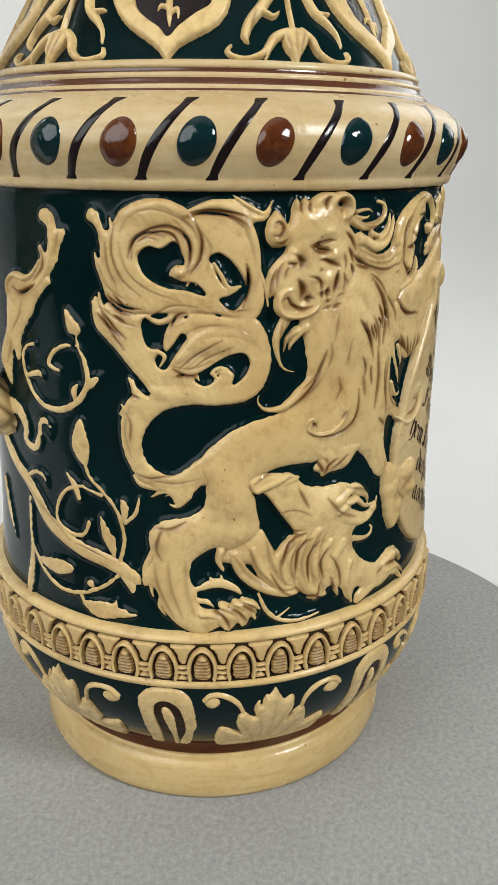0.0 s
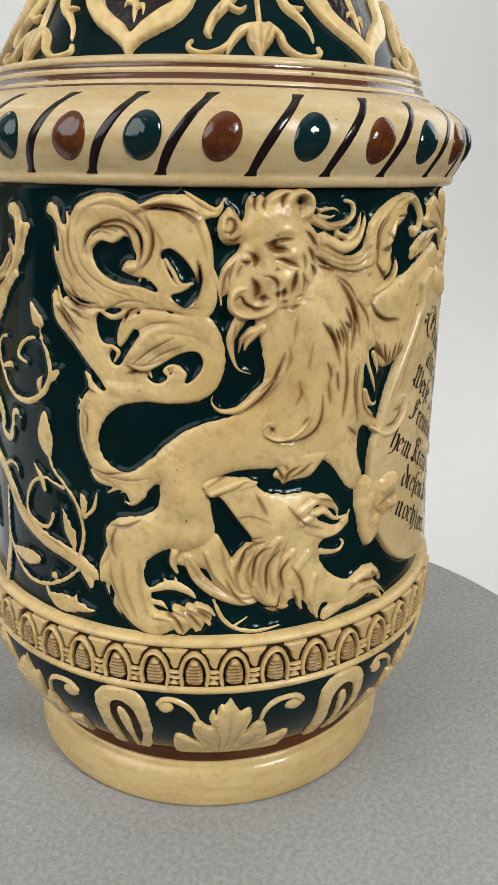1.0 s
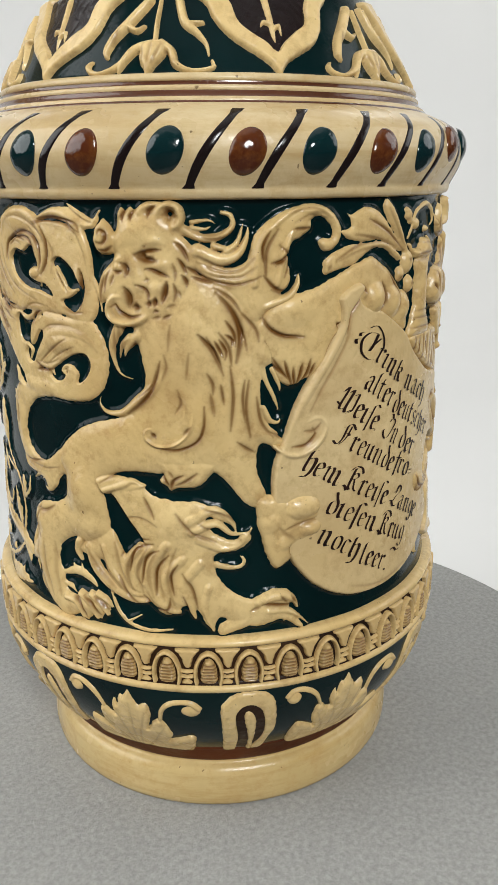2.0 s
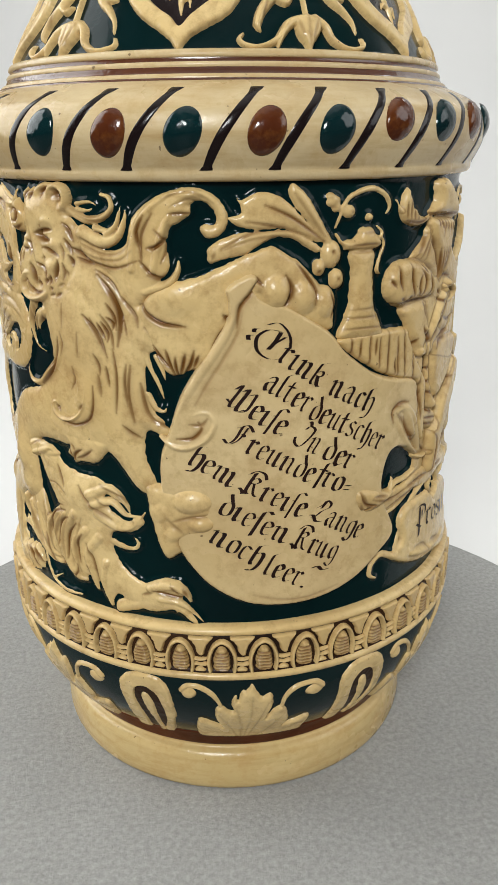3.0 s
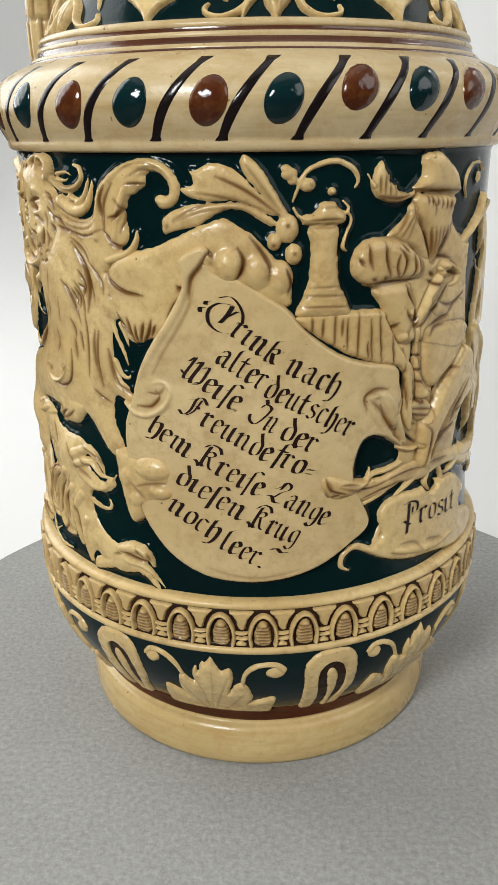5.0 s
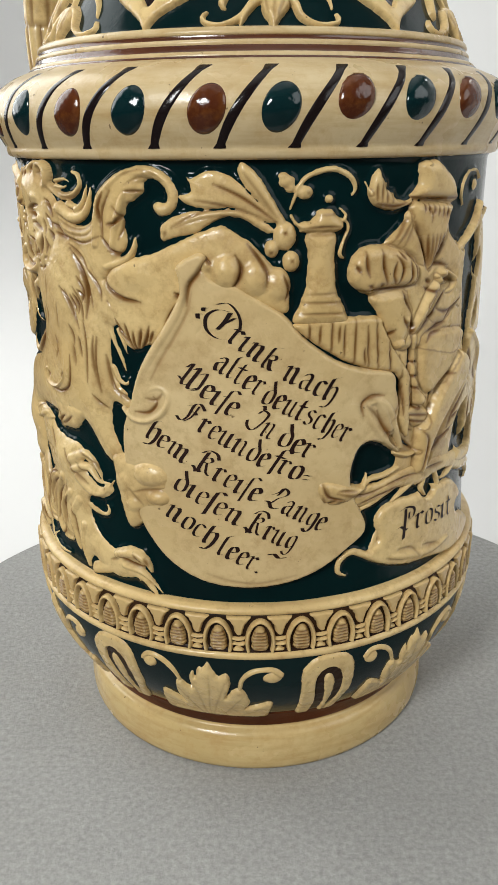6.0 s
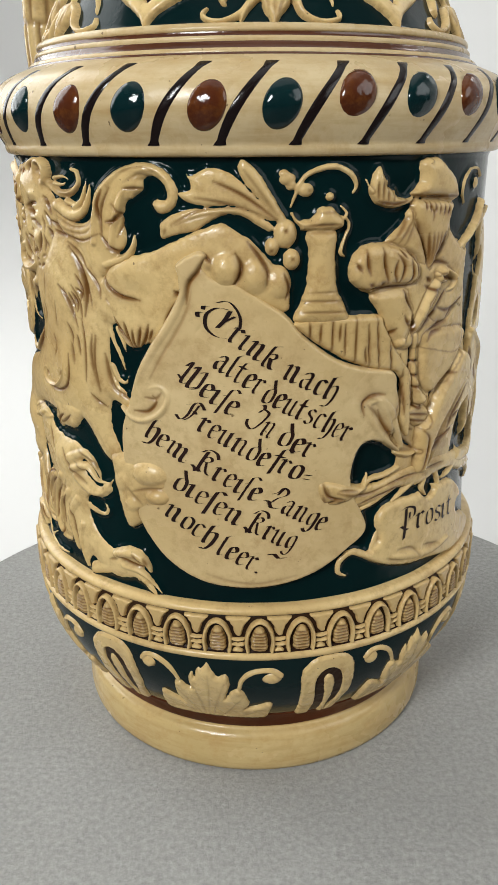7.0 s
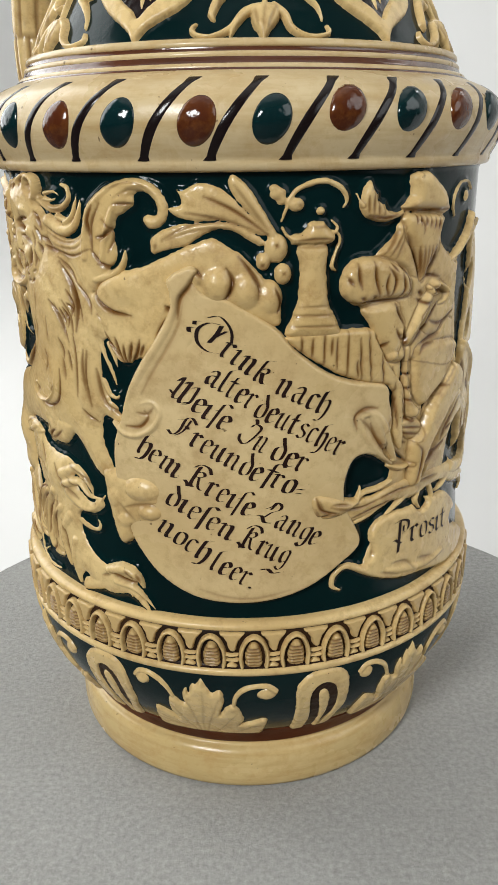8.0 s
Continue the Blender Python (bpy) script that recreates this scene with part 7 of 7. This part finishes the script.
# ---------------------------------------------------------------- jewels and slashes of the collar
COLLAR_LINE = smooth_line(list(zip(COLLAR_R, COLLAR_Z)), 0.3)


def collar_radius(z):
    return np.interp(z, COLLAR_LINE[:, 1], COLLAR_LINE[:, 0])


def build_jewels():
    n = 48
    angles = [-131.4, -117.5, -104.0, -89.9, -76.6, -63.4, -48.0, -33.8, -20.7, -6.7, 5.7, 18.6, 31.4]
    angles += [31.4 + (360 - 162.8) / 15 * k for k in range(1, 15)]
    meshes = {}
    for k, theta in enumerate(angles):
        mat = (russet, teal_bright)[(k + 1) % 2]
        if k % 2 not in meshes:
            fig = Relief(lambda u, z, h: np.stack([(collar_radius(z) + h) * np.sin(u / 68), -(collar_radius(z) + h) * np.cos(u / 68), z], -1) * MM)
            fig.dome(0, 176.3, 3.7, 5.0, 1.05, -26)
            meshes[k % 2] = fig.build("jewel", mat, stein, ("red-brown oval jewel", "teal oval jewel")[(k + 1) % 2], 0.22)
            ob = meshes[k % 2]
        else:
            ob = meshes[k % 2].copy()
            scene.collection.objects.link(ob)
        ob.rotation_euler = (0, radians(0), radians(theta))
        ob.location.z = (random.uniform(-0.2, 0.3) + (1.6 if 10 < theta < 60 else 0)) * MM
    slash = None
    for theta in angles:
        if slash is None:
            s = np.linspace(0, 1, 36)[:, None]
            w = np.linspace(-1, 1, 9)[None, :]
            z = 169.0 + 15.8 * s
            lean = -10.6 + 9.6 * (0.62 * s + 0.38 * s ** 2.6)
            half = (0.85 + 0.3 * np.sin(np.pi * s) + 0.55 * np.clip((s - 0.93) / 0.05, 0, 1) + 0.5 * np.clip((0.05 - s) / 0.04, 0, 1)) / 66
            a = np.radians(lean) + w * half
            r = collar_radius(z) + 0.25 * np.sqrt(np.clip(1.08 - w ** 2, 0, 1)) - 0.06
            xyz = np.stack([r * np.sin(a), -r * np.cos(a), z + 0 * a], -1) * MM
            slash = grid_part("slash", xyz, plum, stein, "dark plum glazed slash")
            ob = slash
        else:
            ob = slash.copy()
            scene.collection.objects.link(ob)
        ob.rotation_euler = (0, 0, radians(theta + random.uniform(-0.4, 0.4)))


teal_bright = glaze("teal_jewel_glaze", (0.0034, 0.0215, 0.0230), (0.0022, 0.013, 0.015), 0.08, coat=0.0, speck=False, wavy=0.15)
build_jewels()


# ---------------------------------------------------------------- egg-and-dart band
def band_point(u, z, h):
    r = 67.2 + h
    return np.stack([r * np.sin(u / 66), -r * np.cos(u / 66), z], -1) * MM


def build_egg_band():
    turned("band_ground", [(66.9, 49.2), (67.35, 49.7), (67.45, 54.2), (67.4, 59.0), (67.0, 59.7)], brown_wash, stein, "brown-washed ground of the band")
    fig = Relief(band_point)
    fig.fill([(-1.75, 49.8), (-2.1, 51.4), (-2.1, 53.0), (-1.7, 54.9), (-0.85, 56.4), (0, 56.8), (0.85, 56.4), (1.7, 54.9), (2.1, 53.0), (2.1, 51.4), (1.75, 49.8)], 1.7, 1.4)
    for z in (50.7, 51.6, 52.5, 53.4, 54.3, 55.2):
        fig.groove([(-2.1, z - 0.15), (0, z - 0.05), (2.1, z - 0.15)], 0.26, 0.6)
    egg = fig.build("egg", cream, stein, "ribbed cream egg moulding", 0.14)
    fig = Relief(band_point)
    fig.stroke([(-2.95, 49.6, 0.55), (-3.25, 51.5, 0.55), (-3.15, 53.6, 0.57), (-2.65, 55.5, 0.58), (-1.6, 57.4, 0.6), (0, 58.3, 0.6), (1.6, 57.4, 0.6), (2.65, 55.5, 0.58), (3.15, 53.6, 0.57), (3.25, 51.5, 0.55), (2.95, 49.6, 0.55)], 1.75)
    arch = fig.build("arch", cream, stein, "cream arch round the egg", 0.16)
    fig = Relief(band_point)
    fig.fill([(1.9, 59.4), (2.8, 58.2), (3.6, 56.6), (4.2, 54.5), (5.0, 54.1), (5.8, 54.5), (6.4, 56.6), (7.2, 58.2), (8.1, 59.4)], 1.25, 0.5)
    fig.fill([(3.3, 53.6), (4.9, 53.4), (6.5, 53.6), (6.5, 52.8), (4.9, 52.6), (3.3, 52.8)], 1.3, 0.35)
    fig.fill([(3.3, 52.1), (4.9, 51.9), (6.5, 52.1), (6.5, 51.3), (4.9, 51.1), (3.3, 51.3)], 1.3, 0.35)
    fig.fill([(3.5, 49.5), (4.3, 50.6), (4.9, 50.8), (5.5, 50.6), (6.3, 49.5)], 1.1, 0.4)
    dart = fig.build("dart", cream, stein, "cream dart between the eggs", 0.16)
    anchors_k, anchors = (0, 6, 11, 16), (-110.4, -60.6, -16.2, 28.6)
    angles = [float(np.interp(k, anchors_k, anchors)) for k in range(17)]
    angles += [28.6 + (360 - 139.0) / 25 * k for k in range(1, 25)]
    for piece in (egg, arch, dart):
        for k, theta in enumerate(angles):
            ob = piece
            if k:
                ob = piece.copy()
                scene.collection.objects.link(ob)
            ob.rotation_euler = (0, 0, radians(theta + random.uniform(-0.15, 0.15)))


brown_wash = glaze("brown_wash", (0.045, 0.020, 0.007), (0.016, 0.008, 0.004), 0.5, coat=0.0, speck=False, gloss=0.15)
build_egg_band()


# ---------------------------------------------------------------- lettering
# a blackletter hand: each letter as pen strokes on a grid with the x-height at 1
PEN = {
    "a": "0.05,0.8 0.2,1.0 0.42,0.9 0.42,0.12 0.56,0.0 0.62,0.1; 0.42,0.7 0.05,0.5 0.05,0.15 0.18,0.0 0.42,0.2",
    "c": "0.42,0.15 0.22,0.0 0.05,0.15 0.05,0.8 0.22,1.0 0.42,0.88",
    "d": "0.3,1.0 0.05,0.78 0.05,0.15 0.22,0.0 0.48,0.2 0.48,0.8 0.3,1.15 0.12,1.55",
    "e": "0.42,0.18 0.22,0.0 0.05,0.15 0.05,0.8 0.25,1.0 0.42,0.82 0.38,0.64 0.07,0.5",
    "f": "0.5,1.45 0.32,1.6 0.12,1.45 0.06,1.2 0.02,-0.4; -0.15,0.92 0.3,0.98",
    "g": "0.28,1.0 0.05,0.8 0.05,0.25 0.2,0.08 0.44,0.3; 0.3,1.0 0.46,0.94 0.46,0.0 0.3,-0.42 0.08,-0.4 0.0,-0.28",
    "h": "0.34,1.6 0.14,1.45 0.05,1.25 0.05,0.12 0.16,0.0; 0.05,0.74 0.3,1.0 0.46,0.84 0.46,0.1 0.3,-0.4 0.08,-0.46",
    "i": "-0.08,0.82 0.05,0.97 0.05,0.12 0.18,0.0 0.27,0.1; 0.05,1.32 0.1,1.36",
    "k": "0.38,1.62 0.14,1.45 0.05,1.25 0.05,0.12 0.18,0.0; 0.05,0.74 0.3,1.0 0.43,0.85 0.35,0.64 0.1,0.58; 0.22,0.58 0.4,0.12 0.55,0.05",
    "l": "0.28,1.62 0.1,1.45 0.05,1.25 0.05,0.14 0.18,0.0 0.28,0.1",
    "m": "-0.08,0.82 0.05,0.97 0.05,0.12 0.16,0.0; 0.05,0.76 0.3,1.0 0.42,0.86 0.42,0.12 0.54,0.0; 0.42,0.76 0.68,1.0 0.8,0.86 0.8,0.12 0.93,0.0 1.0,0.1",
    "n": "-0.08,0.82 0.05,0.97 0.05,0.12 0.16,0.0; 0.05,0.76 0.32,1.0 0.45,0.86 0.45,0.12 0.58,0.0 0.66,0.1",
    "o": "0.25,1.0 0.05,0.8 0.05,0.15 0.22,0.0 0.46,0.2 0.46,0.85 0.25,1.0",
    "r": "-0.08,0.82 0.05,0.97 0.05,0.12 0.18,0.0; 0.05,0.76 0.24,1.0 0.38,0.86",
    "s": "0.42,0.9 0.22,1.0 0.05,0.82 0.12,0.6 0.38,0.45 0.42,0.2 0.22,0.0 0.02,0.12",
    "t": "0.1,1.35 0.05,1.15 0.05,0.14 0.2,0.0 0.32,0.12; -0.14,0.94 0.3,0.98",
    "u": "-0.08,0.82 0.05,0.97 0.05,0.16 0.2,0.0 0.45,0.22; 0.45,1.0 0.45,0.12 0.58,0.0 0.66,0.1",
    "ſ": "0.5,1.48 0.32,1.6 0.12,1.45 0.06,1.2 0.02,-0.4; -0.12,0.86 0.05,0.96",
    "F": "1.0,1.35 0.62,1.6 0.34,1.35 0.32,0.5 0.1,0.0 -0.25,0.12; 0.0,1.1 0.3,1.35; 0.3,0.82 0.6,0.95 0.72,0.82; 0.62,1.5 0.52,0.6 0.25,0.08",
    "I": "0.05,1.15 0.2,1.45 0.65,1.35 0.5,0.5 0.22,0.0 -0.2,0.12 -0.34,0.45; -0.1,1.62 0.08,1.72 0.26,1.5",
    "K": "0.05,1.25 0.3,1.62 0.75,1.66 1.0,1.35; 0.34,1.5 0.3,0.9 0.3,0.14 0.46,0.0; 0.3,0.95 0.55,1.25 0.76,1.1 0.6,0.85 0.3,0.74; 0.5,0.8 0.7,0.16 0.92,0.05; -0.1,0.2 0.1,0.1 0.2,-0.1",
    "L": "0.1,0.85 0.4,1.2 0.5,1.55 0.85,1.5 0.9,1.2 0.55,0.8 0.3,0.3 0.0,0.05; -0.1,0.2 0.15,0.26 0.45,-0.02 0.85,0.12; 0.55,1.5 0.4,0.9",
    "P": "-0.1,1.45 0.3,1.62 0.75,1.45 0.76,0.95 0.45,0.72; 0.2,1.5 0.22,0.6 0.2,-0.55; -0.2,0.2 -0.02,0.3 0.2,0.1 0.4,0.02; 0.45,1.2 0.45,0.8",
    "T": "0.92,0.22 0.6,0.0 0.25,0.08 0.06,0.5 0.2,0.95 0.5,1.15; 0.5,1.12 0.52,0.7 0.48,0.3; 0.7,1.05 0.52,0.55; 0.1,1.1 0.32,1.38 0.62,1.32 0.86,1.1 1.0,0.78; 0.0,0.85 -0.14,0.72 -0.1,0.6; -0.02,0.5 -0.16,0.36 -0.08,0.22",
    "W": "0.0,1.1 0.2,1.5 0.16,0.2 0.3,0.0 0.58,0.3; 0.4,1.25 0.6,1.48 0.56,0.2 0.7,0.0 1.02,0.35; 0.8,1.2 1.05,1.45 1.1,1.0 1.08,0.3 0.8,-0.05; -0.12,0.3 0.1,0.2",
    "=": "0.0,0.62 0.3,0.72; 0.0,0.32 0.3,0.42",
    "~": "0.0,0.1 0.15,0.3 0.4,0.12 0.6,0.32",
    ".": "0.0,0.02 0.12,0.1; 0.0,0.1 0.12,0.02",
}


def lettering(text, u0, z0, u1, z1, size, parent, label, proud=2.45, sag=0.0, nib=1.0):
    """A painted line of blackletter on the drum from one end of its base line to the other, drawn with a broad slanting nib."""
    strokes, x = [], 0.0
    for ch in text:
        if ch == " ":
            x += 0.42
            continue
        wide = 0.0
        for s in PEN[ch].split("; "):
            pts = np.array([[float(v) for v in p.split(",")] for p in s.split(" ")])
            wide = max(wide, pts[:, 0].max())
            strokes.append(pts + (x + random.uniform(-0.02, 0.02), random.uniform(-0.03, 0.03)))
        x += (0.12 if ch in "fſ" else wide) + 0.24
    length = math.hypot(u1 - u0, z1 - z0)
    ex, ez = (u1 - u0) / length, (z1 - z0) / length
    squeeze = length / (x - 0.24)
    verts, polys = [], []
    for k, pts in enumerate(strokes):
        line = smooth_line(pts, 0.07)
        press = 0.85 + 0.2 * math.sin(1.7 * k)
        pen = np.array((0.108, 0.082)) * press * nib
        for side in (-1, 1):
            q = line + side * pen
            along, up = q[:, 0] * squeeze, q[:, 1] * size
            up = up + sag * np.sin(np.pi * np.clip(along / length, 0, 1))
            verts += [tuple(v) for v in drum_point(u0 + ex * along - ez * up, z0 + ez * along + ex * up, proud + 0.004 * (k % 7))]
        n, base = len(line), len(verts) - 2 * len(line)
        polys += [(base + i, base + i + 1, base + n + i + 1, base + n + i) for i in range(n - 1)]
    out = bpy.data.meshes.new("verse_line")
    out.from_pydata(verts, [], polys)
    return under(finish(new("verse_line", out), ink, False), parent, label)


shield = next(o for o in stein.children if o.name.startswith("shield"))
banner = next(o for o in stein.children if o.name.startswith("toast_banner"))
for text, u0, z0, u1, z1 in (
    ("T", -11.1, 132.5, -4.6, 127.8),
    ("rink", -4.6, 128.8, 4.3, 122.0),
    ("nach", 7.2, 120.1, 18.0, 114.0),
    ("alter", -8.0, 122.6, 1.5, 116.4),
    ("deutscher", 2.5, 114.9, 21.7, 103.6),
    ("Weiſe", -16.1, 119.4, -4.2, 111.3),
    ("In", -0.4, 108.6, 4.1, 105.7),
    ("der", 6.0, 104.5, 13.1, 100.4),
    ("Freunde", -16.2, 110.1, 2.8, 98.8),
    ("fro=", 4.6, 98.5, 12.6, 93.7),
    ("hem", -24.8, 104.9, -15.7, 99.0),
    ("Kreiſe", -13.4, 98.2, 0.8, 90.0),
    ("Lange", 3.1, 89.4, 16.2, 81.3),
    ("dieſen", -18.3, 92.5, -3.4, 83.8),
    ("Krug", -1.5, 82.8, 9.1, 77.1),
    ("noch", -20.5, 85.0, -9.7, 78.2),
    ("leer.", -8.1, 76.4, 1.2, 71.2),
    ("~", 3.9, 75.7, 7.4, 74.1),
):
    lettering(text, u0, z0, u1, z1, 5.7 if text == "T" else 3.75, shield, "dark brown painted blackletter verse", nib=0.5 if text == "T" else 0.82)
lettering("Prosit", 39.1, 76.2, 60.7, 74.1, 4.0, banner, "dark brown painted blackletter toast", 2.15, 0.0, 0.72)


# ---------------------------------------------------------------- handle
def build_handle():
    line = smooth_line([(36, 230), (58, 243), (82, 241), (95, 225), (98, 200), (93, 175), (86, 145), (72, 120), (61, 108)], 1.0)
    t = np.gradient(line, axis=0)
    t /= np.linalg.norm(t, axis=1)[:, None]
    along = np.concatenate([[0], np.cumsum(np.linalg.norm(np.diff(line, axis=0), axis=1))])[:, None]
    a = np.linspace(0, 2 * math.pi, 72, endpoint=False)[None, :]
    course = np.floor(along / 15.0)
    joint = np.exp(-((along / 15.0 - np.round(along / 15.0)) * 15.0 / 0.7) ** 2)
    q = a / (2 * math.pi) * 8 + 0.5 * (course % 2)
    stave = np.exp(-((q - np.round(q)) * 4.0 / 0.45) ** 2)
    dent = np.maximum(joint, stave)
    wide, deep = 8.4 - 0.6 * dent, 6.2 - 0.6 * dent
    out, side = deep * np.cos(a), wide * np.sin(a)
    rho, z = line[:, :1] + out * t[:, 1:], line[:, 1:] - out * t[:, :1]
    c, s = math.cos(radians(-134)), math.sin(radians(-134))
    xyz = np.stack([rho * s + side * c, -rho * c + side * s, z], -1) * MM
    grid_part("handle", xyz, cream, stein, "cream handle moulded like wickerwork", wrap=True, groove=dent * 0.8)


build_handle()
